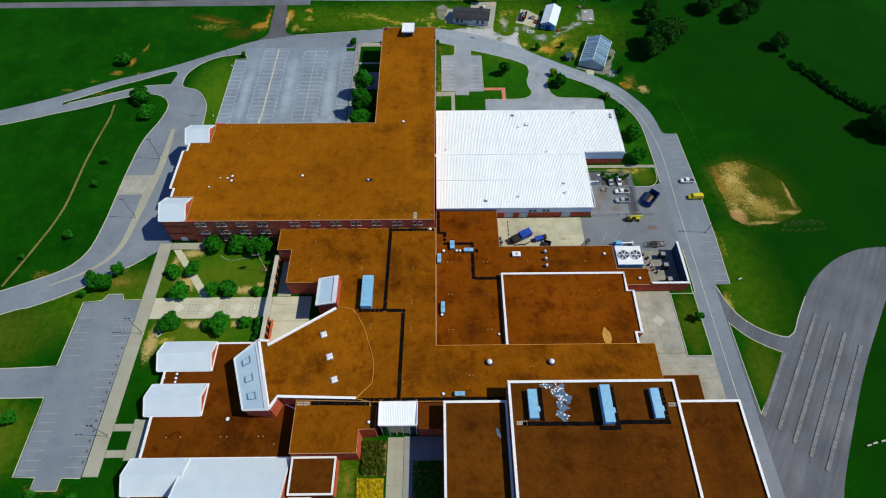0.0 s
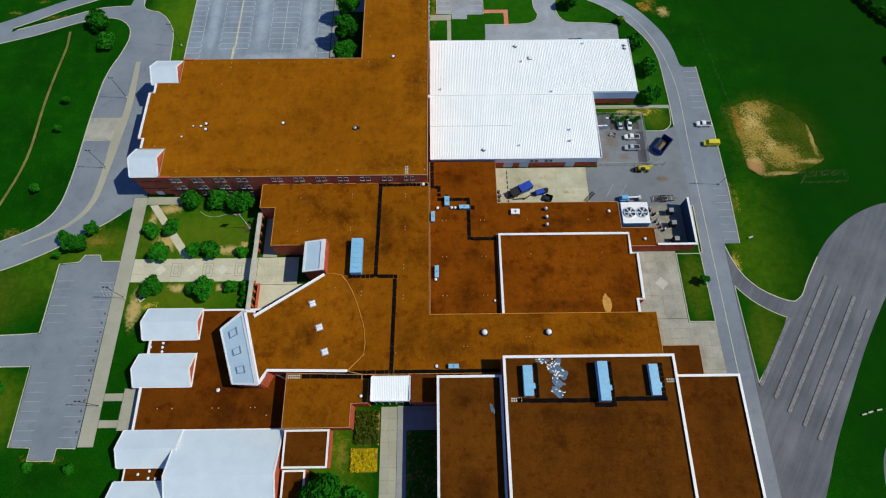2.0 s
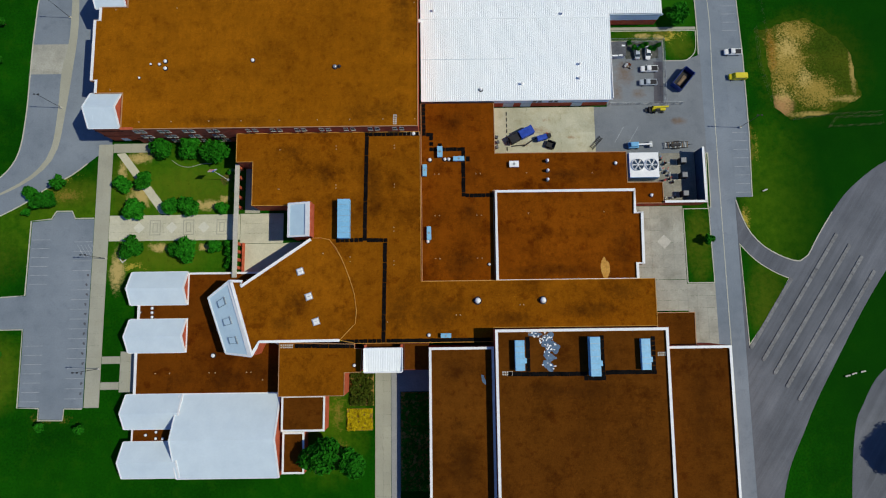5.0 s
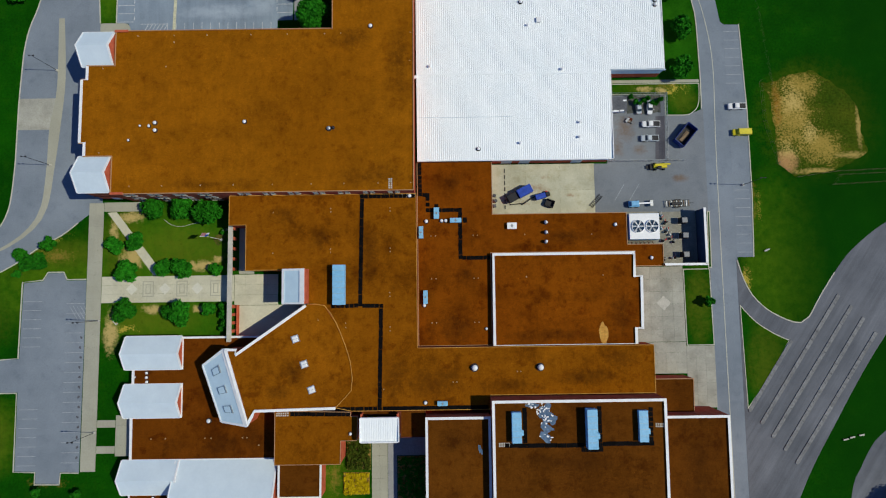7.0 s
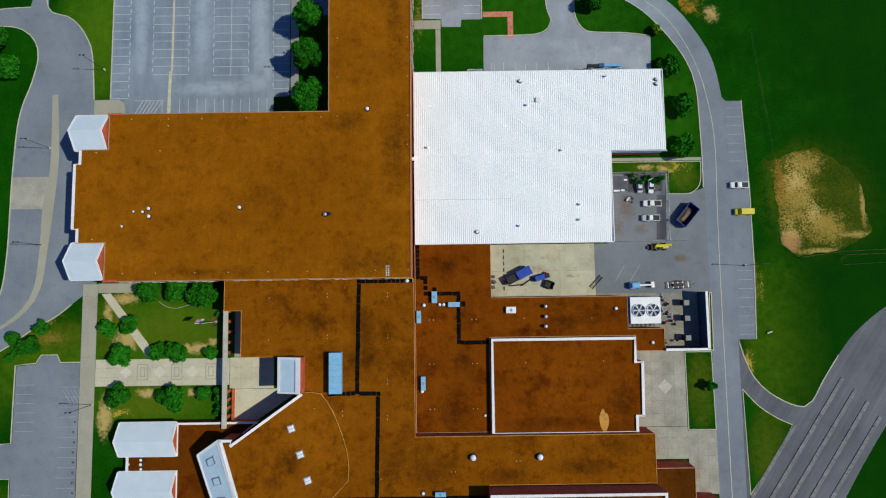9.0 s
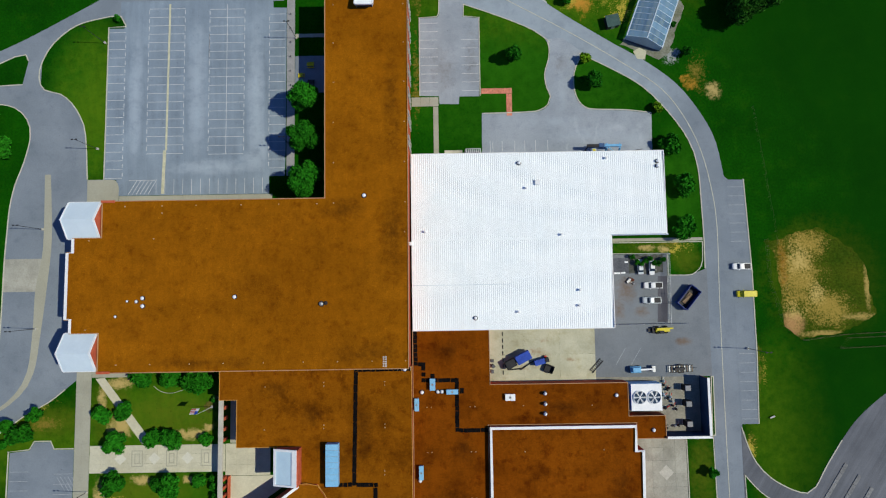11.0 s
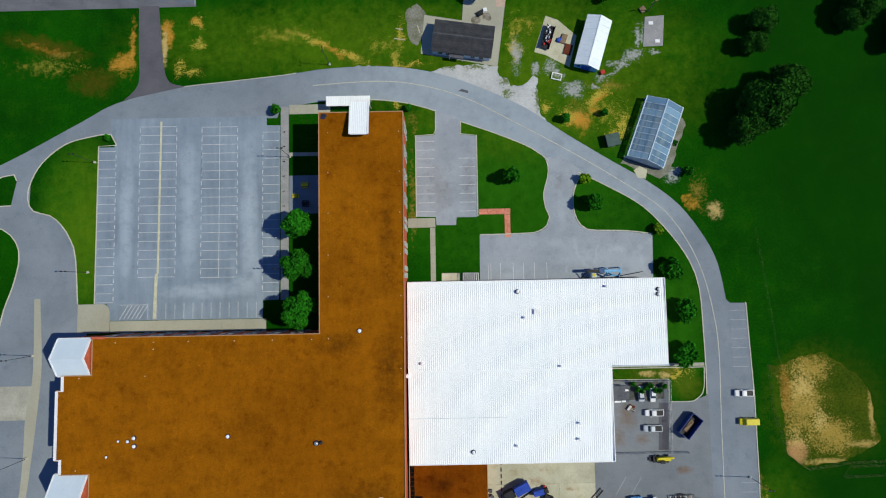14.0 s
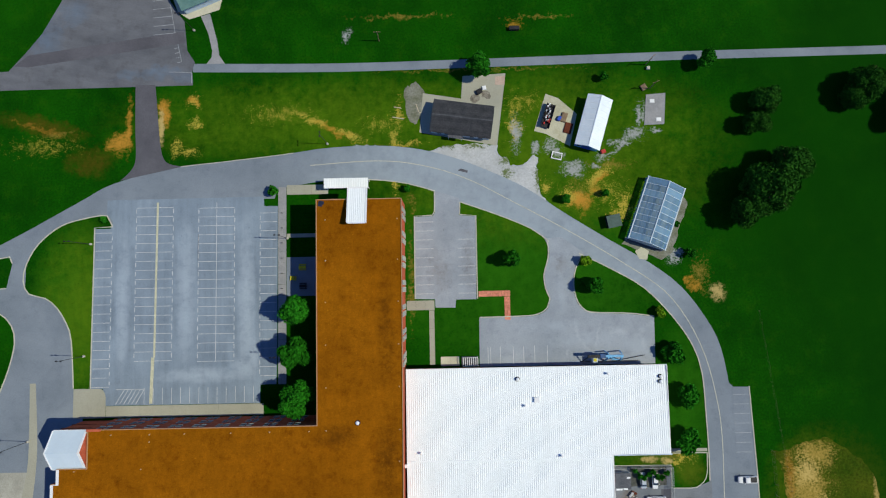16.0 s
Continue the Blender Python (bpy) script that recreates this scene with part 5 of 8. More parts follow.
part("wall", ring(BM(), FAN, inset(FAN, 0.4), -0.1, lambda x, y: fan_z(x, y) - 0.1), M_brick, fan, "red brick wall", world_at=True)
part("roof", prism(BM(), inset(FAN, 0.05), 7.0, fan_z), M_roof_mid, fan, "sloping brown gravel roof", world_at=True)
for run in ([(-33.4, 81.5), (-52.7, 67.9), (-52.4, 69.4), (-55.6, 69.5)], [(-25, 52.3), (-47.3, 52.3), (-48.0, 50.8), (-49.2, 48.6)], [(-55.4, 69.5), (-49.2, 48.6)]):
    c = BM()
    ribbon(c, smooth_line(run, 200), 0.75, 0, 1)
    for v in c.verts:
        v.co.z = fan_z(v.co.x, v.co.y) + (0.05 if v.co.z < 0.5 else 0.5)
    part("coping", c, M_white, fan, "white metal coping", world_at=True)
a = BM()
ribbon(a, smooth_line([(-33, 81.9)] + list(reversed(ARC[2:])), 2) + [ARC[1], ARC[0]], 0.16, 0, 1)
for v in a.verts:
    v.co.z = fan_z(v.co.x, v.co.y) + (0.0 if v.co.z < 0.5 else 0.16)
part("expansion_joint", a, M_pale_tan, fan, "pale tan expansion joint along the fan's arc", world_at=True)
M_frame_blue = surface("blue_grey_skylight_frame", (0.13, 0.21, 0.29), (0.19, 0.28, 0.37), 0.5, coarse=0.5, fine=2.0, grain=0.1, bump=0.0)
# sloped metal roof with three skylights
sk = thing("skylight_roof", "pale blue-grey sloped metal roof strip with three skylights", "roof", (-56, 58, 8.6))
E0, E1, W0, W1 = Vector((-56.0, 69.6, 11.25)), Vector((-49.3, 48.3, 11.25)), Vector((-63.0, 64.9, 8.6)), Vector((-57.4, 49.0, 8.6))
def slope_pt(u, v, lift=0.0):
    p = (W0 * (1 - u) + E0 * u) * (1 - v) + (W1 * (1 - u) + E1 * u) * v
    return p + Vector((-0.35, 0, 0.93)) * lift
def slope_box(bm, u0, u1, v0, v1, h0, h1):
    vs = [bm.verts.new(slope_pt(u, v, h)) for h in (h0, h1) for u, v in ((u0, v0), (u1, v0), (u1, v1), (u0, v1))]
    for f in ((3, 2, 1, 0), (4, 5, 6, 7), (0, 1, 5, 4), (1, 2, 6, 5), (2, 3, 7, 6), (3, 0, 4, 7)):
        bm.faces.new([vs[i] for i in f])
    return bm
part("panel", slope_box(BM(), 0.0, 1.0, 0.0, 1.0, -0.2, 0.0), M_sky_metal, sk, world_at=True)
for i in range(1, 22):
    part("seam", slope_box(BM(), 0.02, 0.98, i / 22 - 0.001, i / 22 + 0.001, 0.0, 0.05), M_sky_metal, sk, world_at=True)
for u0, u1, v0, v1 in ((0, 1, -0.012, 0.02), (0, 1, 0.98, 1.012), (0.9, 1.06, 0, 1), (-0.02, 0.03, 0, 1)):
    part("edge_trim", slope_box(BM(), u0, u1, v0, v1, -0.1, 0.22), M_white, sk, "white edge trim", world_at=True)
for v in (0.2, 0.49, 0.78):
    s = part("skylight", slope_box(BM(), 0.3, 0.62, v - 0.052, v + 0.052, 0.0, 0.3), M_frame_blue, sk, "raised skylight kerb", world_at=True)
    part("pane", slope_box(BM(), 0.34, 0.58, v - 0.045, v + 0.045, 0.3, 0.33), M_sky_metal, s, "pale blue glazing", world_at=True)
    part("flashing", slope_box(BM(), 0.62, 0.64, v - 0.06, v + 0.055, 0.0, 0.34), M_steel, s, world_at=True)
k = BM()
for q in ([(-62.7, 65.0), (-56.0, 69.4), (-49.5, 48.4), (-57.2, 49.2)],):
    prism(k, ccw(q), 0, lambda x, y: 8.2 if x < -57 and y < 60 or x < -60 else 10.9)
part("wall", k, M_brick, sk, "red brick wall under the slope", world_at=True)

# entrance lantern
lan = thing("entrance_lantern", "tall entrance lantern with a white-framed sloped roof", "building", (-36.5, 87, 0))
def slab_x(bm, x0, x1, y0, y1, za, zb, th):
    vs = [bm.verts.new(p) for p in ((x0, y0, za - th), (x1, y0, zb - th), (x1, y1, zb - th), (x0, y1, za - th), (x0, y0, za), (x1, y0, zb), (x1, y1, zb), (x0, y1, za))]
    for f in ((3, 2, 1, 0), (4, 5, 6, 7), (0, 1, 5, 4), (1, 2, 6, 5), (2, 3, 7, 6), (3, 0, 4, 7)):
        bm.faces.new([vs[i] for i in f])
    return bm
part("roof", slab_x(BM(), -39.9, -33.6, 82.2, 91.9, 10.2, 11.9, 0.25), M_sky_metal, lan, "pale blue-grey sloped roof", world_at=True)
for x0, x1, y0, y1, za, zb in ((-40.1, -39.4, 82.0, 92.1, 10.35, 10.55), (-34.6, -33.2, 82.0, 92.1, 11.95, 12.3), (-39.4, -34.6, 91.5, 92.1, 10.55, 11.95), (-39.4, -34.6, 82.0, 82.5, 10.55, 11.95)):
    part("edge_trim", slab_x(BM(), x0, x1, y0, y1, za, zb, 0.5), M_white, lan, "white edge trim", world_at=True)
part("wall", box(BM(), -33.3, -32.9, 82.1, 92.0, 7.6, 12.0), M_brick, lan, "red brick end wall", world_at=True)
part("wall", box(BM(), -39.0, -33.3, 82.2, 82.6, 4, 10.2), M_brick, lan, "red brick side wall", world_at=True)
part("wall", box(BM(), -39.0, -33.3, 91.5, 91.9, 4, 10.2), M_brick, lan, "red brick side wall", world_at=True)
for y in (82.6, 87, 91.4):
    part("column", box(BM(), -39.7, -39.1, y - 0.3, y + 0.3, 0, 10.1), M_brick, lan, "brick column", world_at=True)
for i in range(4):
    part("pane", box(BM(), -39.45, -39.38, 82.9 + i * 2.1, 84.9 + i * 2.1, 0.2, 9.6), M_glass, lan, world_at=True)

# the lower east roofs round the main hall
east = wing("service_wing", "low service wing with a flat brown gravel roof", [(-1.3, 69.1), (20.4, 69.1), (20.4, 96.3), (63.4, 96.3), (63.4, 91.8), (71.9, 91.8), (71.9, 98.3), (61.3, 98.3), (61.3, 107.9), (21.2, 107.9), (21.2, 124.0), (-1.3, 124.0)], 4.6, 0.15, 0.12, roof_mat=M_roof_red)
hall = wing("assembly_hall", "square assembly hall with a flat brown roof and white coping", [(20.6, 69.1), (62.7, 69.1), (62.7, 73.4), (64.6, 73.4), (64.9, 88.9), (62.8, 88.9), (62.8, 96.0), (20.8, 96.0)], 5.85, 0.45, 0.1, M_white, roof_mat=M_roof_red)
cap_run(hall, [(20.95, 69.2), (21.15, 95.65), (62.45, 95.65), (62.45, 88.6), (64.55, 88.6), (64.25, 73.7), (62.35, 73.7), (62.35, 69.2)], 6.15, 6.33, 0.8)
flat("exposed_gravel_patch", blob(52.9, 72.2, 1.25, 3.2, 41, 0, rag=0.25), 5.87, M_pale_tan, "tan patch of exposed gravel on the hall roof", "stain", 0.015)
wing("store_extension", "small brick extension with a flat brown roof", [(66.9, 48.9), (77.9, 48.9), (78.1, 59.0), (66.9, 59.0)], 6.8, 0.15, 0.15, roof_mat=M_roof_gym)

# gymnasium and its two lower wings
wing("gymnasium", "large gymnasium with a flat brown gravel roof and white coping", [(18.9, -40), (66.4, -40), (66.9, 54.9), (19.1, 54.9)], 14.1, 0.5, 0.7, M_white, roof_mat=M_roof_gym)
wing("gymnasium_west_wing", "lower wing of the gymnasium with white coping", [(0.6, -40), (18.6, -40), (18.8, 50.1), (0.7, 50.1)], 11.5, 0.5, 0.65, M_white, roof_mat=M_roof_gym)
wing("gymnasium_east_wing", "lower wing of the gymnasium with white coping", [(66.7, -40), (84.9, -40), (85.4, 49.6), (67.1, 49.6)], 11.5, 0.5, 0.65, M_white, roof_mat=M_roof_gym)
for i, (cx, cy, rx, ry) in enumerate(((30.2, 53.5, 1.5, 0.7), (33.7, 52.4, 1.7, 1.3), (34.9, 49.9, 1.9, 1.6), (33.2, 50.6, 1.2, 1.5), (33.9, 47.4, 1.0, 1.9), (33.6, 45.0, 1.9, 1.2))):
    flat("puddle_patch", blob(cx, cy, rx, ry, 51 + i, 20 * i, rag=0.6), 14.112 + i * 0.004, M_wet, "blue-grey patch of bare wet membrane on the roof", "puddle", 0.01)
flat("puddle_patch", blob(15.8, 41.1, 0.5, 1.3, 61, 10, rag=0.6), 11.512, M_wet, "blue-grey patch of bare wet membrane on the roof", "puddle", 0.01)
flat("puddle_patch", blob(-24.0, 223.7, 0.9, 0.8, 62, 0, rag=0.4), 12.762, M_navy, "dark navy patch of bare wet membrane on the roof", "puddle", 0.01)
rnd = random.Random(4)
for i in range(46):
    cx, cy, sx, sy = ((32.8, 52.2, 1.4, 1.0), (33.4, 50.2, 1.0, 1.2), (33.6, 45.2, 1.5, 0.7), (29.8, 53.4, 1.0, 0.5))[(0, 0, 1, 1, 2, 3)[i % 6]]
    x, y = min(36.5, max(28.4, rnd.gauss(cx, sx))), min(53.9, max(43.8, rnd.gauss(cy, sy)))
    flat("membrane_scrap", blob(x, y, rnd.uniform(0.1, 0.34), rnd.uniform(0.1, 0.3), 80 + i, 0, 14, 0.7), 14.14 + i * 0.0005, M_white, "scrap of pale torn membrane", "debris", 0.008, "")

M_roof_sw = roof_of("deep_brown_gravel_roof", (0.105, 0.028, 0.0020), (0.165, 0.046, 0.0030), 0, 0.8, [(-60, 41, 7, 4), (-49, 43, 5, 5), (-74, 41, 6, 3)])
# south-west rooms: flat roof, gabled bays, big gabled hall
sw = wing("south_west_wing", "single-storey wing with a flat brown roof between gabled bays", [(-86.2, 37.0), (-41.9, 37.0), (-41.9, 50.3), (-46.6, 52.5), (-54, 68), (-47.8, 72.6), (-71.4, 72.6), (-71.4, 63.4), (-86.0, 63.4), (-86.0, 58.8), (-71.4, 58.8), (-71.4, 49.4), (-86.4, 49.4)], 3.15, 0.2, 0.3, M_white, roof_mat=M_roof_sw)
cap_run(sw, [(-71.2, 72.4), (-48, 72.4)], 3.2, 3.42, 0.6)
cap_run(sw, [(-86.0, 49.2), (-85.9, 37.2)], 3.2, 3.42, 0.7)
cap_run(sw, [(-85.8, 63.3), (-85.8, 58.9)], 3.2, 3.42, 0.7)
for y0, y1 in ((63.5, 72.6), (49.5, 58.6), (27.6, 36.8), (13.9, 23.4)):
    gable_block("gabled_bay", "brick classroom bay with a pale metal gable roof", -88.15, -71.4, y0, y1, 3.4, 6.0, group="gabled bays")
wing("low_link_roof", "small flat brown roof between two gabled bays", [(-86.2, 23.5), (-71.6, 23.5), (-71.6, 27.5), (-86.2, 27.5)], 3.1, 0.2, 0.4, M_white, roof_mat=M_roof_sw)
gable_block("gabled_hall", "broad hall with a large pale metal gable roof", -72.4, -42.9, 13.6, 36.6, 3.4, 8.6)
wing("music_wing", "brick block with a flat brown roof beside the south entrance", [(-42.2, 36.8), (-23.6, 36.8), (-23.5, 43.2), (-18.9, 43.3), (-18.6, 49.9), (-20.7, 50.0), (-20.7, 51.2), (-42.2, 51.9)], 8.65, 0.12, 0.1, M_tan_cap, roof_mat=M_roof_mid)
part("glazing", box(BM(), -51.52, -51.44, 92.6, 104.6, 0.4, 7.2), M_glass, central, "dark glazed wall of the recess", world_at=True)
wing("stage_block", "small brick block with a flat brown roof and white coping", [(-42.0, 26.6), (-29.6, 26.6), (-29.5, 36.6), (-42.0, 36.6)], 5.7, 0.3, 0.5, M_white, roof_mat=M_roof_gym)
be = wing("store_block", "small low brick block with a flat brown roof and white coping", [(-41.8, 14.7), (-35.5, 14.7), (-35.6, 26.2), (-41.8, 26.2)], 4.7, 0.3, 0.5, M_white, roof_mat=M_roof_gym)
# south entrance canopy
cn = thing("entrance_canopy", "white ribbed metal canopy over the south entrance", "canopy", (-12.2, 46.8, 0))
for i in range(11):
    part("roof_panel", panel_mesh(0.975, 43.6, 50.0, 11.2, 11.6, 0.03), None, cn, at=(-17.55 + i * 0.975 + 12.2, -46.8, 0))
for x0, x1, y0, y1 in ((-17.75, -17.5, 43.5, 50.1), (-6.95, -6.7, 43.5, 50.1), (-17.5, -6.95, 43.3, 43.6), (-17.5, -6.95, 50.0, 50.25)):
    part("fascia", box(BM(), x0, x1, y0, y1, 10.9, 11.78), M_white, cn, "white fascia", world_at=True)
part("glazing", box(BM(), -17.2, -7.2, 43.9, 44.05, 0.1, 10.9), M_glass, cn, "tall glazed entrance front", world_at=True)
for i in range(6):
    part("mullion", box(BM(), -17.25 + i * 2.0, -17.1 + i * 2.0, 43.8, 44.1, 0, 10.9), M_white, cn, world_at=True)
for x in (-17.4, -7.2):
    part("wall", box(BM(), x - 0.2, x + 0.2, 44.1, 51, 0, 10.9), M_brick, cn, "red brick side wall", world_at=True)
wing("link_roof", "low link with a flat brown roof beside the canopy", [(-6.6, 43.6), (0.5, 43.6), (0.5, 51.1), (-6.6, 51.1)], 7.0, 0.15, 0.15, M_brick_dark, roof_mat=M_roof_gym)
wing("link_roof", "low link with a flat brown roof behind the canopy", [(-18.4, 50.2), (-6.7, 50.2), (-6.7, 51.2), (-18.4, 51.2)], 7.8, 0.1, 0.1, M_brick_dark, roof_mat=M_roof_gym)

# walled plant yard and entrance screen wall
yd = thing("plant_yard_wall", "red-brick yard wall with white coping", "wall", (78, 92, 0))
for x0, x1, y0, y1 in ((72.1, 84.7, 91.9, 92.3), (84.3, 84.7, 92.3, 108.8)):
    part("wall", box(BM(), x0, x1, y0, y1, -0.1, 5.3), M_brick, yd, world_at=True)
    # Thin navy sheet colours the wall's shaded inner face.
    part("lining", box(BM(), x0 - 0.03 if x0 > 80 else x0, x0 - 0.005 if x0 > 80 else x1 - 0.45, y0 if x0 > 80 else y1 + 0.005, y1 if x0 > 80 else y1 + 0.03, 0.06, 5.2), M_navy_shade, yd, "inner face coloured navy for its shade", world_at=True)
    part("coping", box(BM(), x0 - 0.15, x1 + 0.15, y0 - 0.15, y1 + 0.15, 5.3, 5.46), M_white, yd, "white coping", world_at=True)
sc = thing("entrance_screen_wall", "tall brick screen wall with a grey concrete beam before the entrance", "wall", (-57.3, 88, 0))
for y0, y1 in ((71.2, 81.8), (92.2, 105.4)):
    for i in range(5):
        yy = y0 + (y1 - y0 - 0.9) * i / 4
        part("pier", box(BM(), -57.9, -56.9, yy, yy + 0.9, -0.1, 3.6), M_brick, sc, "red brick pier", world_at=True)
    if y0 < 80:
        part("infill_wall", box(BM(), -56.3, -55.9, y0, y1, -0.1, 1.4), M_brick, sc, "low red brick wall", world_at=True)
part("beam", box(BM(), -58.1, -56.8, 71.0, 105.6, 3.6, 4.3, 0.05), M_kerb, sc, "grey concrete beam", world_at=True)
# north canopy on the long arm
nc = thing("north_canopy", "white ribbed metal canopy at the north end of the classroom wing", "canopy", (-17, 228, 0))
for i in range(13):
    part("roof_panel", panel_mesh(1.02, 229.6, 232.6, 4.1, 4.2, 0.03), None, nc, at=(-25.0 + i * 1.02 + 17, -228, 0))
for x in (-24.6, -18, -11.9):
    for y in (230, 232.2):
        part("post", box(BM(), x - 0.1, x + 0.1, y - 0.1, y + 0.1, 0, 4.1), M_white, nc, "white post", world_at=True)
hp = thing("stair_penthouse", "white ribbed metal penthouse roof on the long arm", "roof", (-13.6, 222.6, 12.7))
stair_z = lambda x, y: 2.75 - (y + 4.8) * 0.245
for i in range(5):
    part("roof_panel", panel_mesh(1.03, -4.8, 5.4, 2.75, 0.25, 0.03), None, hp, at=(-2.6 + i * 1.03, 0, 0))
part("wall", prism(BM(), [(-2.3, -4.4), (2.3, -4.4), (2.3, 2.2), (-2.3, 2.2)], 0, lambda x, y: stair_z(x, y) - 0.14), M_panel, hp, "pale panel wall")
# Black sheet puts the shade of the south wall into colour.
part("louvre", box(BM(), -2.2, 2.2, -4.5, -4.4, 0.1, 2.4), M_black, hp, "black sheet standing for the shaded south front")
def stair_edge(x0, x1, y0, y1):
    bm = prism(BM(), [(x0, y0), (x1, y0), (x1, y1), (x0, y1)], -9, lambda x, y: stair_z(x, y) + 0.12)
    for v in bm.verts:
        if v.co.z < -5:
            v.co.z = stair_z(v.co.x, v.co.y) - 0.45
    return bm
for x0, x1, y0, y1 in ((-2.8, -2.35, -4.9, 5.4), (2.35, 2.8, -4.9, 5.4), (-2.35, 2.35, -5.1, -4.75), (-2.35, 2.35, 5.2, 5.5)):
    part("fascia", stair_edge(x0, x1, y0, y1), M_white, hp, "white fascia")


# ---- trees and shrubs ----
def crown_mesh(name, seed, rx, rz, zc, n, leaf, mat, lobes=9, flatness=0.0):
    """A crown of many small leaf clumps, set on uneven lobes with gaps between them."""
    rng = np.random.RandomState(seed)
    cen = rng.normal(size=(lobes, 3))
    cen /= np.linalg.norm(cen, axis=1)[:, None]
    cen *= rng.uniform(0.35, 0.68, (lobes, 1))
    cen[:, 2] *= 0.8
    cen = np.vstack([cen, [[0, 0, 0.05]]])
    rad = np.append(rng.uniform(0.28, 0.46, lobes), 0.5)
    pick = rng.choice(lobes + 1, n, p=rad ** 2 / (rad ** 2).sum())
    d = rng.normal(size=(n, 3))
    d /= np.linalg.norm(d, axis=1)[:, None]
    c = cen[pick] + d * rad[pick][:, None] * rng.uniform(0.6, 1.06, (n, 1))
    c = c * np.array([rx, rx, rz]) + np.array([0, 0, zc])
    nrm = d + rng.normal(size=(n, 3)) * 0.55
    nrm /= np.linalg.norm(nrm, axis=1)[:, None]
    t = np.cross(nrm, rng.normal(size=(n, 3)))
    t /= np.linalg.norm(t, axis=1)[:, None]
    b = np.cross(nrm, t)
    s = leaf * rng.uniform(0.55, 1.35, (n, 1))
    quad = np.stack([c - t * s * 1.3, c - b * s * 0.62 + nrm * s * 0.2, c + t * s * 1.3, c + b * s * 0.62 + nrm * s * 0.2], 1).reshape(-1, 3)
    me = bpy.data.meshes.new(name)
    me.from_pydata(quad.tolist(), [], np.arange(4 * n).reshape(-1, 4).tolist())
    me.materials.append(mat)
    return me


def trunk_mesh(seed, h, r, spread):
    rnd, bm = random.Random(seed), BM()
    tube(bm, (0, 0, -0.1), (0.05, 0.02, h * 0.55), r, r * 0.7, 8)
    for i in range(7):
        a = i * 0.9 + rnd.uniform(0, 0.5)
        p = Vector((0.05, 0.02, h * (0.35 + 0.03 * i)))
        q = p + Vector((math.cos(a) * spread * rnd.uniform(0.5, 0.8), math.sin(a) * spread * rnd.uniform(0.5, 0.8), h * rnd.uniform(0.2, 0.42)))
        tube(bm, p, q, r * 0.42, r * 0.12, 6)
    tube(bm, (0.05, 0.02, h * 0.5), (0, 0, h * 0.9), r * 0.65, r * 0.15, 6)
    return mesh_of("trunk", bm, M_bark)


TREES = {}
def plant(name, label, x, y, size=1.0, turn=0.0, kind="shade", group="", var=0):
    """kind: shade, small, shrub, oak, yellow. The first of a kind and shape builds the meshes, the rest share them."""
    spec = {"shade": (4.0, 3.4, 5.2, 4200, 0.34, M_leaf, 8.0, 0.22, 11), "tall": (5.6, 5.4, 9.0, 8500, 0.35, M_leaf, 12.5, 0.24, 12), "small": (2.0, 2.0, 2.9, 700, 0.36, M_leaf, 4.4, 0.12, 8), "shrub": (2.6, 1.9, 1.75, 2200, 0.27, M_leaf, 2.6, 0.10, 9),
            "dark": (2.4, 2.4, 3.0, 1300, 0.36, M_leaf_dark, 4.8, 0.14, 9), "oak": (10.0, 7.5, 8.0, 17000, 0.42, M_leaf_oak, 14.0, 0.55, 16), "yellow": (1.5, 1.2, 1.2, 380, 0.3, M_leaf_yellow, 1.6, 0.07, 6), "hedge": (1.3, 1.0, 0.85, 500, 0.24, M_leaf_dark, 1.2, 0.06, 6), "pale": (1.6, 1.2, 1.2, 420, 0.28, M_leaf_pale, 1.6, 0.07, 6)}[kind]
    key = (kind, var)
    if key not in TREES:
        rx, rz, zc, n, leaf, mat, h, r, lobes = spec
        TREES[key] = (crown_mesh("crown", 100 + var * 7 + len(kind), rx, rz, zc, n, leaf, mat, lobes), trunk_mesh(var + 3, h, r, rx * 0.8))
    cm, tm = TREES[key]
    t = thing(name, label, "shrub" if kind in ("shrub", "yellow", "hedge", "pale") else "tree", (x, y, 0), turn, group)
    t.scale = (size, size, size)
    part("trunk", tm, None, t, "brown trunk with limbs")
    part("crown", cm, None, t, "crown of small green leaves" if kind != "yellow" else "yellow-green leaves")
    return t


for i, (x, y, s) in enumerate(((-32.6, 193.6, 0.98), (-32.5, 181.8, 1.0), (-32.0, 168.9, 1.02))):
    plant("shade_tree", "leafy round-crowned tree beside the classroom wing", x, y, s, i * 70, "tall", "trees beside the car park", i)
SH = "clipped round shrub in the front garden"
for i, (x, y, s) in enumerate(((-81.6, 111.2, 1.3), (-73.4, 111.2, 1.35), (-65.0, 110.2, 1.45), (-89.2, 92.6, 1.25), (-77.6, 93.4, 1.05), (-72.4, 92.8, 1.1), (-89.8, 80.4, 1.3), (-76.6, 80.2, 0.95), (-72.3, 80.0, 1.25), (-64.4, 80.8, 0.8), (-93.2, 99.9, 1.0), (-87.2, 101.3, 0.95), (-63.0, 92.8, 0.75))):
    plant("garden_shrub", SH, x, y, s * 1.3, i * 47, "shrub", "front garden shrubs", i % 3)
for i, (x, y, s) in enumerate(((-59.9, 78.7, 1.75), (-59.8, 75.6, 1.8), (-60.0, 81.4, 1.6), (-59.4, 101.0, 1.0), (-59.8, 98.5, 0.9), (-60.4, 104.0, 1.0), (-59.4, 95.2, 1.1))):
    plant("hedge_shrub", "dark hedge shrub against the entrance wall", x, y, s, i * 31, "hedge", "entrance hedge", i % 2)
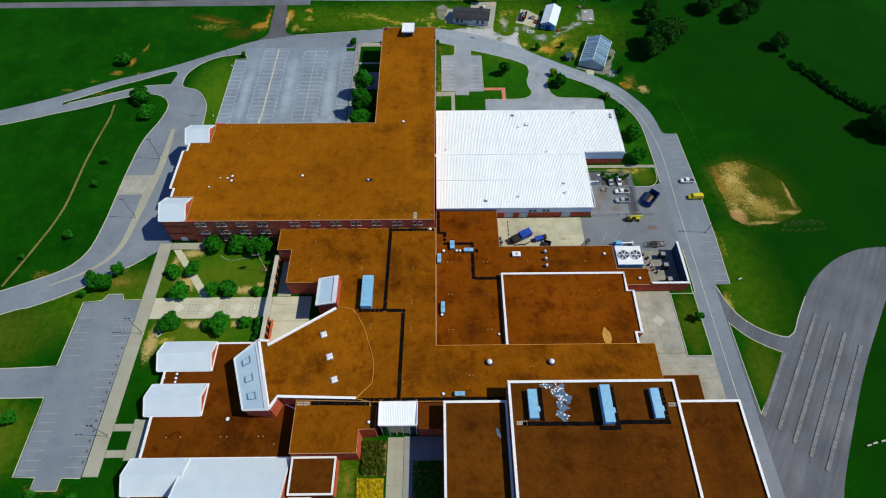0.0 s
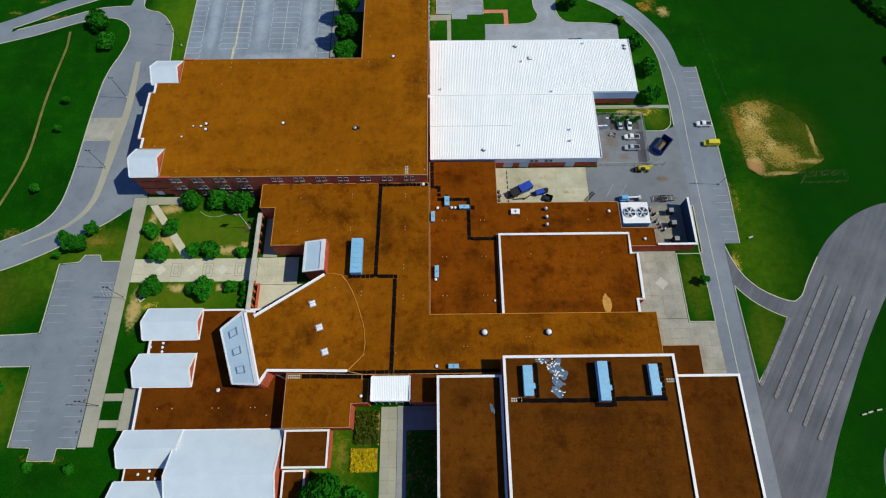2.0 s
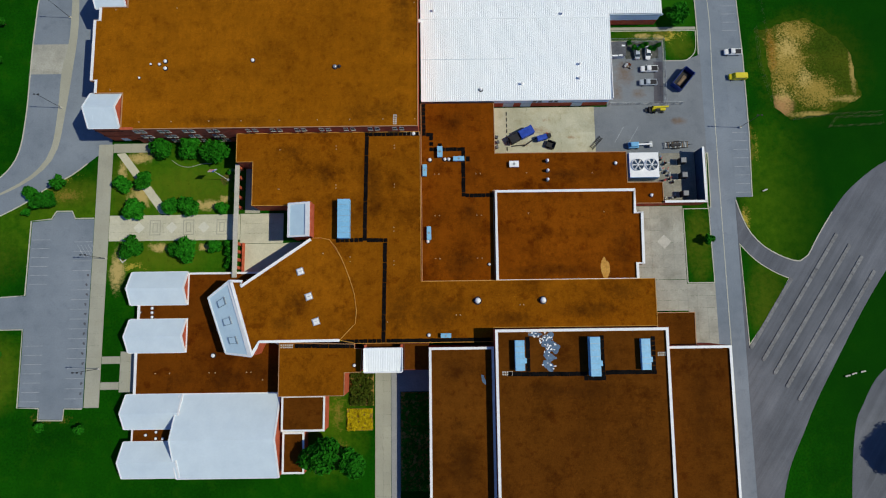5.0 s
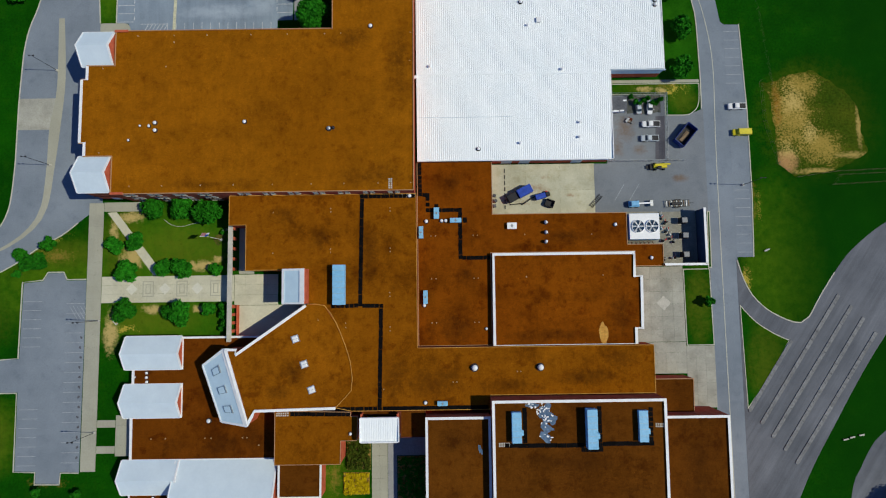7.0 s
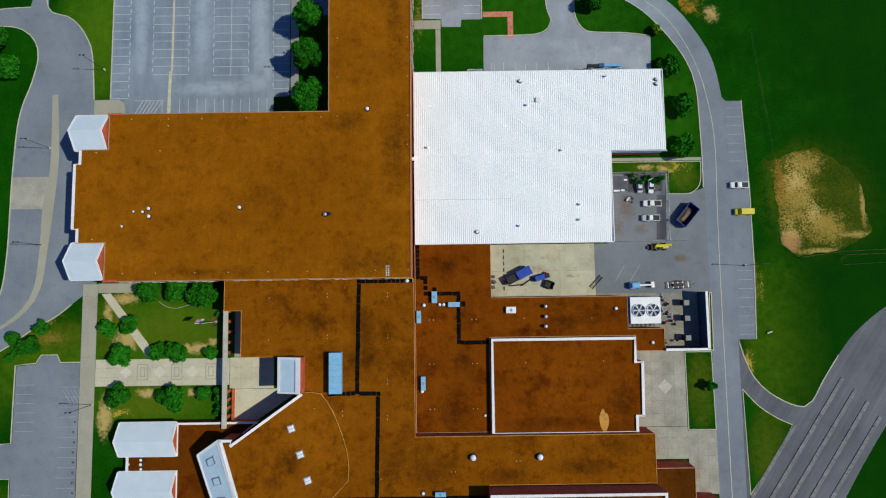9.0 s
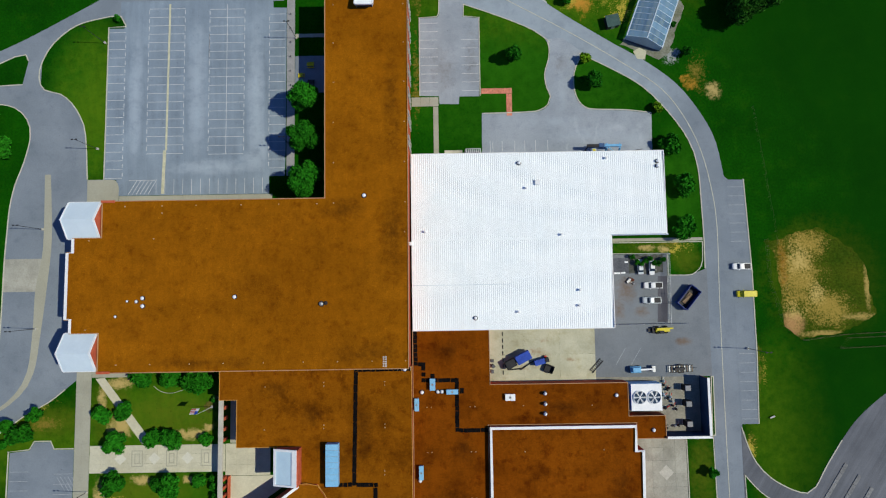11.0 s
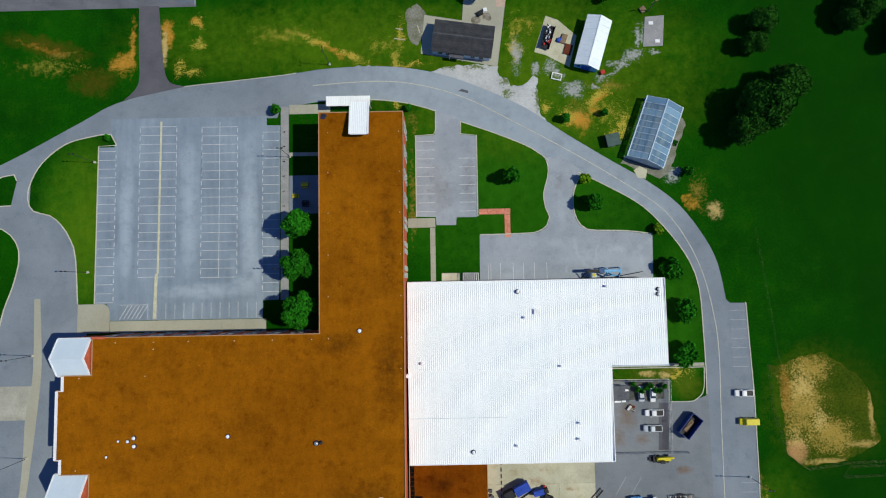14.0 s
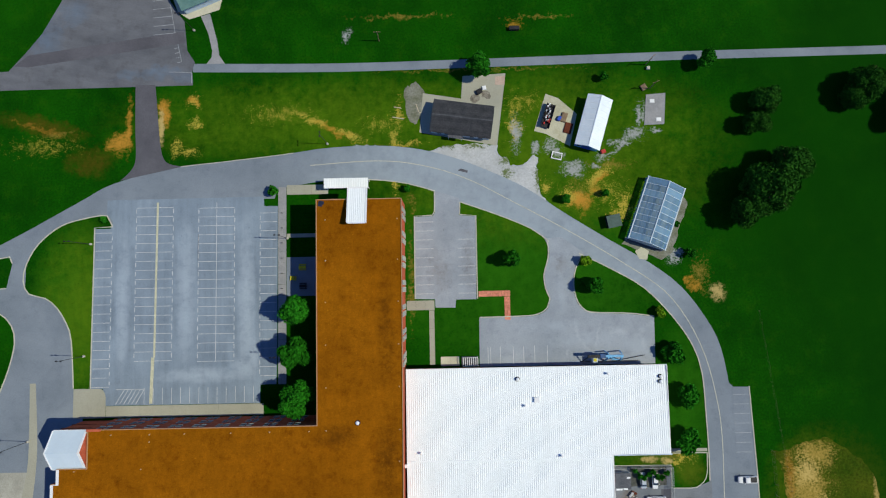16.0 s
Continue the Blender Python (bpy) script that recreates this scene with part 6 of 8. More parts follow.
for i, (x, y, s) in enumerate(((-120.8, 97.6, 1.25), (-115.2, 95.6, 1.35), (-112.5, 101.0, 1.25), (-118.4, 95.2, 1.2), (-122.5, 92.0, 0.8))):
    plant("roadside_tree", "small leafy tree on the grass verge", x, y, s, i * 60, "dark" if i % 2 else "small", "verge trees", i % 2)
for i, (x, y, s) in enumerate(((-135.1, 154.0, 0.7), (-135.1, 141.5, 0.6), (-136.6, 117.0, 0.8), (-150, 108, 0.5))):
    plant("lawn_tree", "dark leafy tree standing on the west lawn", x, y, s, i * 50, "dark", "west lawn trees", i % 2)
for i, (x, y, s) in enumerate(((-131.2, 190.4, 2.15), (-126.6, 180.6, 1.7), (-147.6, 217.2, 1.5))):
    plant("lawn_tree", "broad round leafy tree standing on the west lawn", x, y, s, i * 50, "shrub", "west lawn trees", i % 3)
for i, (x, y, s) in enumerate(((78.0, 178.4, 1.62), (81.4, 165.6, 1.7), (80.4, 153.0, 1.62))):
    plant("verge_tree", "leafy tree on the strip beside the workshop wing", x, y, s, i * 80, "shrub", "trees along the drive", i % 3)
for i, (x, y, s, k) in enumerate(((30.8, 207.6, 1.35, "dark"), (55.4, 199.0, 1.3, "dark"), (51.6, 199.6, 0.6, "dark"), (53.6, 206.6, 1.5, "yellow"), (74.8, 190.6, 1.4, "yellow"), (-41.0, 229.6, 0.8, "dark"), (-0.2, 229.4, 0.55, "dark"), (-92.6, 221.8, 0.5, "dark"))):
    plant("young_tree", "small young tree on the kerbed lawn", x, y, s, i * 40, k, var=i % 2)
plant("lone_tree", "thin young tree on the lawn beside the plaza", 86.0, 80.9, 0.9, 10, "small", var=4)
for i, (x, y, s) in enumerate(((107.5, 226.5, 1.0), (101, 221, 0.75), (113, 234, 0.8))):
    plant("field_tree", "large dark spreading tree in the field", x, y, s, i * 100, "oak", "field trees", i % 2)
for i, (x, y, s) in enumerate(((109.0, 253.5, 0.56), (105.5, 247.5, 0.5), (139, 259, 0.68), (135.5, 254, 0.52), (156, 253, 0.75), (151, 249, 0.6), (164, 225.5, 0.55), (186, 170, 0.8), (192, 166, 0.8))):
    plant("field_tree", "dark leafy tree at the edge of the field", x, y, s, i * 66, "oak", "field trees", i % 2)
plant("lot_tree", "large dark spreading tree beside the far lot", 145, 17, 1.05, 30, "oak", var=0)
for i, (x, y, s) in enumerate(((22.2, 265.6, 1.15), (91.4, 267.2, 0.85))):
    plant("path_tree", "leafy tree beside the field path", x, y, s, 30 * i, "shade", var=i)
HEDGE = smooth_line([(164.5, 219.5), (166.5, 213), (170, 208.6), (173, 202.5), (176, 197.4), (179, 192.4), (182, 188.5), (185.5, 183), (191, 180.5), (197, 180)], 1.15)
for i, (x, y) in enumerate(HEDGE):
    plant("hedgerow_bush", "dark bush in the field hedgerow", x + 0.5 * math.sin(i * 2.1), y + 0.4 * math.sin(i * 3.7), (0.3 if i < 6 else 0.6) + 0.16 * math.sin(i * 1.7), i * 41, "dark", "field hedgerow", i % 2)
for i, (x, y, s, k) in enumerate(((-30.6, 20.4, 2.0, "shade"), (-21.6, 18.2, 1.55, "shade"))):
    plant("court_tree", "dense leafy tree beside the south walk", x, y, s * 0.85, i * 90, k, var=i + 1)
for i, (x, y, s) in enumerate(((60, 227, 0.6), (48.0, 225.4, 0.7), (80.9, 217.2, 0.5), (84.6, 208.4, 0.75), (60.5, 263, 0.7), (-128.7, 49.5, 1.1), (-102.2, 27.0, 0.75), (-114.2, 27.8, 0.7))):
    plant("wild_shrub", "small dark shrub in rough grass", x, y, s, i * 37, "dark", "", i % 2)
for x, y, k in ((-60.6, 104.3, 0.75), (-58.9, 98.6, 0.7)):
    plant("flowering_shrub", "pale silver-green shrub beside the flagpole", x, y, k, 40, "pale", "flagpole shrubs")
# flower beds beside the south walk
def bed(name, label, x0, x1, y0, y1, mat, seed, n, leaf, h):
    rng = np.random.RandomState(seed)
    th = thing(name, label, "plant bed", ((x0 + x1) / 2, (y0 + y1) / 2, 0), kind="stuff")
    part("soil", box(BM(), x0, x1, y0, y1, -0.1, 0.12), M_soil, th, "dark bed of soil", world_at=True)
    c = np.column_stack([rng.uniform(x0 + 0.2, x1 - 0.2, n), rng.uniform(y0 + 0.2, y1 - 0.2, n), rng.uniform(0.15, h, n)]) - np.array([(x0 + x1) / 2, (y0 + y1) / 2, 0])
    keep = np.array([noise.noise((p[0] * 1.1, p[1] * 1.1, seed)) > -0.18 for p in c])
    c = c[keep]
    m = len(c)
    u, v = rng.normal(size=(m, 3)) * leaf, rng.normal(size=(m, 3)) * leaf
    u[:, 2] *= 0.4
    v[:, 2] *= 0.4
    me = bpy.data.meshes.new("foliage")
    me.from_pydata(np.stack([c - u, c - v, c + u, c + v], 1).reshape(-1, 3).tolist(), [], np.arange(4 * m).reshape(-1, 4).tolist())
    me.materials.append(mat)
    part("foliage", me, None, th)
bed("yellow_flower_bed", "bed of bright yellow flowers", -24.2, -16.5, 25.4, 31.8, M_flower, 3, 2200, 0.2, 0.7)
bed("shrub_bed", "bed of dark reddish-green shrubs", -23.2, -16.2, 32.6, 42.2, M_leaf_rust, 4, 2600, 0.24, 1.2)
bed("court_shrubs", "dark planting in the shaded court", -8.1, 0.2, 8, 36.3, M_leaf_dark, 6, 2600, 0.26, 0.8)


# ---- roof furniture ----
def walkway(name, runs, z, label="black rubber walkway pads laid across the roof", size=1.17, pitch=1.16):
    x0, y0 = runs[0][0]
    th = thing(name, label, "walkway", (x0, y0, z))
    me = mesh_of("pad", box(BM(), -size / 2, size / 2, -size / 2, size / 2, 0.0, 0.05, 0.015), M_pad)
    rnd = random.Random(int(x0 * 7 + y0))
    for a, b in runs:
        d = Vector(b) - Vector(a)
        n = max(1, int(d.length / pitch))
        for i in range(n + 1):
            p = Vector(a) + d * (i / n)
            ob = part("pad", me, None, th, at=(p.x - x0 + rnd.uniform(-0.05, 0.05), p.y - y0 + rnd.uniform(-0.05, 0.05), rnd.uniform(0.0, 0.03)))
            ob.rotation_euler[2] = rnd.uniform(-0.05, 0.05)


walkway("roof_walkway", [((-17.4, 113.2), (-2.4, 113.2)), ((-17.4, 112.0), (-18.0, 81.6)), ((-25.8, 81.2), (-19.2, 81.3)), ((-16.8, 81.2), (-11.9, 81.1)), ((-12.0, 79.8), (-12.5, 51.8)), ((-24.0, 51.9), (-13.8, 51.9)), ((-11.0, 51.9), (18.0, 51.9))], 7.955)
walkway("roof_walkway", [((-0.6, 123.2), (-0.4, 114.2)), ((0.8, 114.0), (1.8, 114.0)), ((1.8, 112.8), (1.8, 109.4)), ((3.0, 109.3), (11.5, 109.3)), ((11.5, 108.2), (11.4, 95.2)), ((12.6, 94.9), (20.0, 94.9)), ((4.4, 110.6), (4.4, 110.6)), ((12.9, 106.4), (12.9, 106.0))], 4.605)
walkway("roof_walkway", [((23.0, 42.8), (43.4, 42.6)), ((43.9, 41.4), (48.6, 41.4)), ((48.5, 42.6), (48.5, 52.4)), ((49.7, 42.9), (62.6, 42.9)), ((62.5, 44.0), (62.6, 52.0)), ((28.0, 44.0), (28.0, 52.3))], 14.105)
# pale stepping pavers at roof hatches
def pavers(x, y, z, nx, ny, label="small pale paver field on the roof"):
    th = thing("roof_pavers", label, "paving", (x, y, z))
    me = mesh_of("paver", box(BM(), -0.22, 0.22, -0.22, 0.22, 0, 0.05), M_kerb)
    for i in range(nx):
        for j in range(ny):
            part("paver", me, None, th, at=(i * 0.62, j * 0.62, 0))
pavers(-8.9, 114.8, 12.755, 2, 5)
pavers(-6.3, 113.0, 7.96, 8, 2)
pavers(21.0, 42.7, 14.11, 5, 2)
pavers(64.0, 47.4, 14.11, 5, 2)
pavers(-41.6, 50.5, 8.655, 6, 2)
walkway("roof_walkway", [((-37.2, 50.9), (-21.4, 50.6))], 8.655)


def rooftop_unit(x0, x1, y0, y1, z, h, label, hood=1, fans=2, name="rooftop_unit", mat=None, category="air handler"):
    cx, cy = (x0 + x1) / 2, (y0 + y1) / 2
    w, l = (x1 - x0) / 2, (y1 - y0) / 2
    mat = mat or M_blue_unit
    u = thing(name, label, category, (cx, cy, z))
    part("curb", box(BM(), -w + 0.1, w - 0.1, -l + 0.1, l - 0.1, 0, 0.35), M_black, u, "dark mounting curb")
    part("cabinet", box(BM(), -w, w, -l, l, 0.35, h, 0.04), mat, u, "pale blue sheet-metal cabinet")
    n = max(2, int(2 * max(l, w) / 1.6))
    for i in range(1, n):
        p = -1 + 2 * i / n
        if l >= w:
            part("seam", box(BM(), -w - 0.015, w + 0.015, p * l - 0.03, p * l + 0.03, 0.4, h + 0.02), M_steel, u)
        else:
            part("seam", box(BM(), p * w - 0.03, p * w + 0.03, -l - 0.015, l + 0.015, 0.4, h + 0.02), M_steel, u)
    for i in range(hood):
        if l >= w:
            hy = -l * 0.35 + i * l * 0.9
            part("hood", box(BM(), w, w + 0.55, hy - 0.7, hy + 0.7, 0.6, h - 0.25, 0.05), mat, u, "side intake hood")
        else:
            part("hood", box(BM(), -0.5, 0.5, l, l + 0.4, 0.5, h - 0.25, 0.05), mat, u, "side intake hood")
    for i in range(fans):
        k = -0.55 + 1.1 * i / max(1, fans - 1) if fans > 1 else 0
        fx, fy = (0, k * l) if l >= w else (k * w, 0)
        r = min(w, l) * 0.42
        f = part("fan_guard", lathe(BM(), [(r, 0), (r, 0.09), (r * 0.9, 0.09), (r * 0.9, 0.02)], 16), M_steel, u, at=(fx, fy, h - 0.005))
        part("fan_hub", lathe(BM(), [(r * 0.2, 0), (r * 0.2, 0.06)], 8), M_black, f, at=(0, 0, 0.03))
    return u


LB = "long pale blue air handler on the gymnasium roof"
rooftop_unit(24.25, 26.85, 43.8, 52.0, 14.1, 1.8, LB, 1, 0)
rooftop_unit(44.45, 47.25, 42.2, 52.7, 14.1, 2.8, LB, 1, 0)
rooftop_unit(58.8, 61.3, 43.6, 52.0, 14.1, 1.6, LB, 1, 0)
rooftop_unit(-25.6, -22.1, 81.6, 93.1, 7.95, 2.5, "long pale blue air handler on the central roof", 0, 0)
LS = "small pale blue rooftop unit"
rooftop_unit(3.6, 5.2, 106.6, 110.0, 4.6, 1.3, LS, 0, 1)
rooftop_unit(8.4, 11.8, 105.4, 106.8, 4.6, 1.2, LS, 0, 1)
rooftop_unit(-0.9, 0.4, 100.8, 104.4, 4.6, 1.3, LS, 0, 1)
rooftop_unit(0.2, 1.5, 81.4, 85.4, 4.6, 1.3, LS, 0, 1)
rooftop_unit(25.4, 28.3, 103.3, 105.2, 4.6, 1.0, "white rooftop unit on the service wing", 0, 1, mat=M_white)
rooftop_unit(4.0, 7.0, 52.6, 53.9, 7.95, 1.1, LS, 0, 1)
rooftop_unit(-26.7, -24.8, 90.2, 90.9, 7.95, 0.4, "low dark duct beside the air handler", 0, 0, "duct_box", M_black)


def mushroom_vent(x, y, z, r=0.5, h=0.8, mat=None, label="round white mushroom vent on the roof", name="roof_vent"):
    v = thing(name, label, "vent", (x, y, z), group="roof vents")
    part("base", lathe(BM(), [(r * 0.75, 0), (r * 0.62, 0.08), (r * 0.55, h * 0.5)], 12), M_steel, v)
    part("curb", lathe(BM(), [(r * 1.4, 0), (r * 1.35, 0.1), (r * 0.7, 0.14)], 12), M_black, v, "dark flashing ring")
    part("cap", lathe(BM(), [(r * 0.7, h * 0.45), (r, h * 0.5), (r * 0.98, h * 0.66), (r * 0.7, h * 0.9), (r * 0.2, h)], 14), mat or M_white, v, smooth=True)


for x, y, r in ((-80.6, 133.8, 0.32), (-78.0, 133.7, 0.42), (-76.3, 134.6, 0.52), (-76.2, 132.4, 0.52), (-50.5, 134.6, 0.52), (-83.8, 129.6, 0.34), (-14.1, 162.7, 0.55)):
    mushroom_vent(x, y, 12.75, r, r * 1.2)
mushroom_vent(-26.2, 132.3, 12.75, 0.6, 0.8, M_steel, "dark steel roof vent", "exhaust_vent")
mushroom_vent(-25.0, 132.5, 12.75, 0.4, 0.7, M_black, "dark steel roof vent", "exhaust_vent")
for x, y, r in ((1.3, 106.0, 0.55), (5.9, 106.1, 0.5), (7.1, 106.1, 0.5), (0.5, 81.0, 0.5), (18.7, 73.9, 0.4), (57.8, 104.3, 0.5), (68.2, 94.2, 0.5)):
    mushroom_vent(x, y, 4.6, r, r * 1.6)
for x, y in ((37.0, 105.2), (37.0, 102.2), (36.9, 99.4)):
    mushroom_vent(x, y, 4.6, 0.5, 1.7)
for x, y, r in ((-3.4, 113.2, 0.55), (0.6, 53.4, 0.5)):
    mushroom_vent(x, y, 7.95, r, r * 1.4)
for x, y in ((14.8, 63.1), (33.7, 63.0)):
    mushroom_vent(x, y, 7.95, 0.88, 1.4, M_white, "large round white exhaust fan on the corridor roof", "exhaust_fan")
for x, y, r in ((-85.3, 61.0, 0.3), (-81.8, 62.2, 0.42), (-81.8, 60.9, 0.42), (-81.7, 59.6, 0.42), (-63.2, 48.1, 0.6), (-82, 25.6, 0.4), (-79, 26.4, 0.4), (-79, 24.6, 0.4), (-77, 24.5, 0.4)):
    mushroom_vent(x, y, 3.15, r, r * 1.2)
mushroom_vent(-20.7, 45.2, 8.65, 0.45, 0.6)
for x, y, r in ((30.9, 172.7, 0.5), (71.9, 172.7, 0.48), (71.8, 171.3, 0.48), (17.2, 127.3, 0.5)):
    mushroom_vent(x, y, 6.65 if y > 160 else 6.6, r, 0.9, M_white, "white exhaust fan with dark flashing on the metal roof", "exhaust_fan")
for x, y, z in ((32.9, 165.2, 6.8), (56.8, 173.8, 6.55), (3.0, 152.6, 7.15), (42.8, 151.2, 7.2), (29.8, 128.9, 6.65), (47.7, 135.0, 6.8), (47.5, 130.5, 6.7)):
    v = thing("vent_pipe", "thin steel vent pipe on the white metal roof", "vent", (x, y, z), group="vent pipes")
    part("pipe", tube(BM(), (0, 0, 0), (0, 0, 0.9), 0.2), M_white, v)
    part("cowl", lathe(BM(), [(0.1, 0.85), (0.4, 0.9), (0.38, 1.0), (0.08, 1.1)], 10), M_white, v)
    part("flashing", lathe(BM(), [(0.5, 0), (0.22, 0.25)], 10), M_white, v)
hb = thing("roof_hatch", "white square roof hatch on the metal roof", "hatch", (36.2, 166.8, 6.75))
part("kerb", box(BM(), -0.65, 0.65, -0.65, 0.65, 0, 0.5), M_steel, hb)
part("lid", box(BM(), -0.75, 0.75, -0.75, 0.75, 0.5, 0.7, 0.05), M_white, hb)
for x, y, a in ((-36.3, 72.1, 18), (-33.8, 64.9, 18), (-31.7, 57.7, 18)):
    z = fan_z(x, y) - 0.1
    s = thing("roof_skylight", "square domed skylight with a pale frame", "skylight", (x, y, z), a, "fan roof skylights")
    part("kerb", box(BM(), -1.05, 1.05, -1.05, 1.05, 0, 0.45), M_steel, s)
    part("dome", box(BM(), -0.95, 0.95, -0.95, 0.95, 0.45, 0.75, 0.08, 0.25), M_white, s, "milky dome")
    part("bar", box(BM(), -0.98, 0.98, -0.04, 0.04, 0.7, 0.79), M_steel, s)
# stack pipes and drains: a row along the south edge, pairs on the joists elsewhere
STACKS = [(x, 116.2, 12.75) for x in (-83.3, -73.9, -62.9, -53.5, -42.3, -31.2, -21.8, -12.1, -2.8)] + [(-91.9, 151.0, 12.75), (-73.6, 151.3, 12.75), (-2.7, 152.2, 12.75), (-92.2, 126.0, 12.75)]
STACKS += [(x, 160.6, 12.75) for x in (-82.0, -71.4, -61.8, -49.0, -38.4, -27.5)] + [(-71.4, 158.6, 12.75)] + [(x, y, 12.75) for y in (160.7, 172.3, 184.0, 195.8, 207.5, 219.0) for x in (-22.8, -2.5)]
STACKS += [(x, y + d, 7.95) for y in (108.8, 96.9) for x in (-26.6, -9.2) for d in (0, 0.95)] + [(-43.4, 108.8, 7.95), (-43.5, 96.8, 7.95)] + [(-9.4, y + d, 7.95) for y in (83.8, 73.9) for d in (0, 1.1)]
STACKS += [(x + d, y, 4.6) for y in (101.6, 88.8, 75.8) for x in (2.7, 15.3) for d in (0, 1.3)] + [(30.7, 89.0, 5.85), (53.3, 89.2, 5.85), (50.7, 101.5, 4.6), (30.7, 101.7, 4.6)]
STACKS += [(x, 43.1, 3.15) for x in (-80.1, -75.9, -64.3, -62.5, -53.3, -52.0)] + [(-48.5, 40.9, 3.15)] + [(8.6, 59.1, 7.95), (9.7, 59.1, 7.95), (27.1, 61.8, 7.95), (28.1, 61.8, 7.95), (-11.3, 57.3, 7.95)]
STACKS += [(-30.0, 77.3, fan_z(-30.0, 77.3)), (-22.2, 76.3, 8.0), (-22.2, 75.0, 8.0)]
for x, y, z in STACKS:
    v = thing("stack_pipe", "short pale stack pipe on the gravel roof", "pipe", (x, y, z), group="stack pipes")
    part("pipe", tube(BM(), (0, 0, -0.05), (0, 0, 0.35), 0.09, n=6), M_stack, v)
    part("collar", lathe(BM(), [(0.2, 0), (0.1, 0.12)], 8), M_stack, v)

# chiller with two fans in its sunken bay
ch = thing("chiller", "large white-topped chiller with two big fans", "chiller", (66.5, 103.6, 0))
# The blue of casing and west bank is the sides' shade put into colour.
part("casing", box(BM(), -4.5, 4.5, -3.9, 3.9, 0.6, 4.94, 0.06), M_lightblue, ch, "metal casing coloured blue for its shaded sides")
part("top_plate", box(BM(), -4.45, 4.45, -3.85, 3.85, 4.94, 5.0), M_white, ch, "white top plate")
part("louvre_bank", box(BM(), -4.62, -4.5, -3.7, 3.7, 0.9, 4.6), M_blue, ch, "louvre bank coloured blue for the west side's shade")
for i in range(10):
    part("louvre", box(BM(), -4.72, -4.6, -3.7, 3.7, 1.0 + i * 0.36, 1.12 + i * 0.36), M_lightblue, ch)
for fx in (-2.0, 2.2):
    f = part("fan_shroud", lathe(BM(), [(1.95, 0), (1.95, 0.4), (1.8, 0.4), (1.8, 0.05)], 24), M_white, ch, "round white fan shroud", at=(fx, 0, 5.0))
    part("fan_well", lathe(BM(), [(1.8, 0), (1.8, 0.02)], 24), M_navy_shade, f, "dark blue disc for the shade inside the fan opening", at=(0, 0, 0.04))
    for k in range(6):
        b = BM()
        a = k * math.pi / 3
        c, s = math.cos(a), math.sin(a)
        vs = [b.verts.new((r * c - w * s, r * s + w * c, z)) for r, w, z in ((0.2, -0.12, 0.2), (1.7, -0.3, 0.16), (1.7, 0.3, 0.3), (0.2, 0.12, 0.26))]
        b.faces.new(vs)
        bmesh.ops.solidify(b, geom=b.faces[:], thickness=0.04)
        part("blade", b, M_white, f)
    part("hub", lathe(BM(), [(0.34, 0.1), (0.34, 0.36), (0.1, 0.42)], 12), M_white, f)
part("stand", box(BM(), -4.3, 4.3, -3.7, 3.7, 0, 0.6), M_black, ch)
for i in range(7):
    part("pipe", tube(BM(), (-4 + i * 1.3, -4.2, 0.4), (-4 + i * 1.3, -4.9, 1.4), 0.12), M_brick_dark, ch, "rusty pipe")
for x, y, h in ((79.6, 105.6, 3.0), (79.7, 101.0, 3.0), (79.7, 95.2, 3.0)):
    t = thing("transformer", "white-topped electrical cabinet in the plant yard", "transformer", (x, y, 0), group="yard cabinets")
    part("body", box(BM(), -0.95, 0.95, -0.9, 0.9, 0.1, h - 0.4, 0.05), M_black, t, "dark cabinet body")
    part("top", box(BM(), -0.8, 0.8, -0.75, 0.75, h - 0.4, h - 0.1, 0.05), M_isle, t, "pale top")
    part("plinth", box(BM(), -1.1, 1.1, -1.05, 1.05, 0, 0.12), M_kerb, t)
flat("plant_yard_floor", [(72.2, 92.4), (84.2, 92.4), (84.2, 108.6), (72.2, 108.6)], 0.06, M_yard_floor, "stained concrete floor of the plant yard", "yard")
rnd = random.Random(12)
for i in range(16):
    x, y = rnd.uniform(73, 77.6), rnd.uniform(93.5, 107.5)
    t = thing("yard_pump", "dark pump and pipework in the plant yard", "pump", (x, y, 0.06), rnd.uniform(0, 90), "yard pumps")
    part("body", lathe(BM(), [(0.35, 0), (0.4, 0.3), (0.35, 0.9), (0.1, 1.1)], 8), M_black if i % 3 else M_steel, t)
    part("pipe", tube(BM(), (0.3, 0, 0.5), (1.3, 0.2, 0.5), 0.1), M_steel if i % 2 else M_red, t)
    part("base", box(BM(), -0.5, 0.5, -0.4, 0.4, 0, 0.08), M_kerb, t)


# ---- vehicles ----
def wheel_meshes():
    t = lathe(BM(), [(0.2, -0.12), (0.34, -0.12), (0.36, -0.08), (0.36, 0.08), (0.34, 0.12), (0.2, 0.12)], 16)
    r = lathe(BM(), [(0.2, -0.1), (0.21, 0.1), (0.06, 0.13)], 12)
    for b in (t, r):
        bmesh.ops.rotate(b, verts=b.verts, cent=(0, 0, 0), matrix=Matrix.Rotation(math.pi / 2, 3, 'X'))
    return mesh_of("tyre", t, M_tyre), mesh_of("rim", r, M_steel)
TYRE, RIM = wheel_meshes()


def add_wheel(v, x, y, k=1.0):
    w = part("wheel", TYRE, None, v, "black tyre on a steel rim", at=(x, y, 0.36 * k))
    w.scale = (k, k if y < 0 else -k, k)
    part("rim", RIM, None, w)


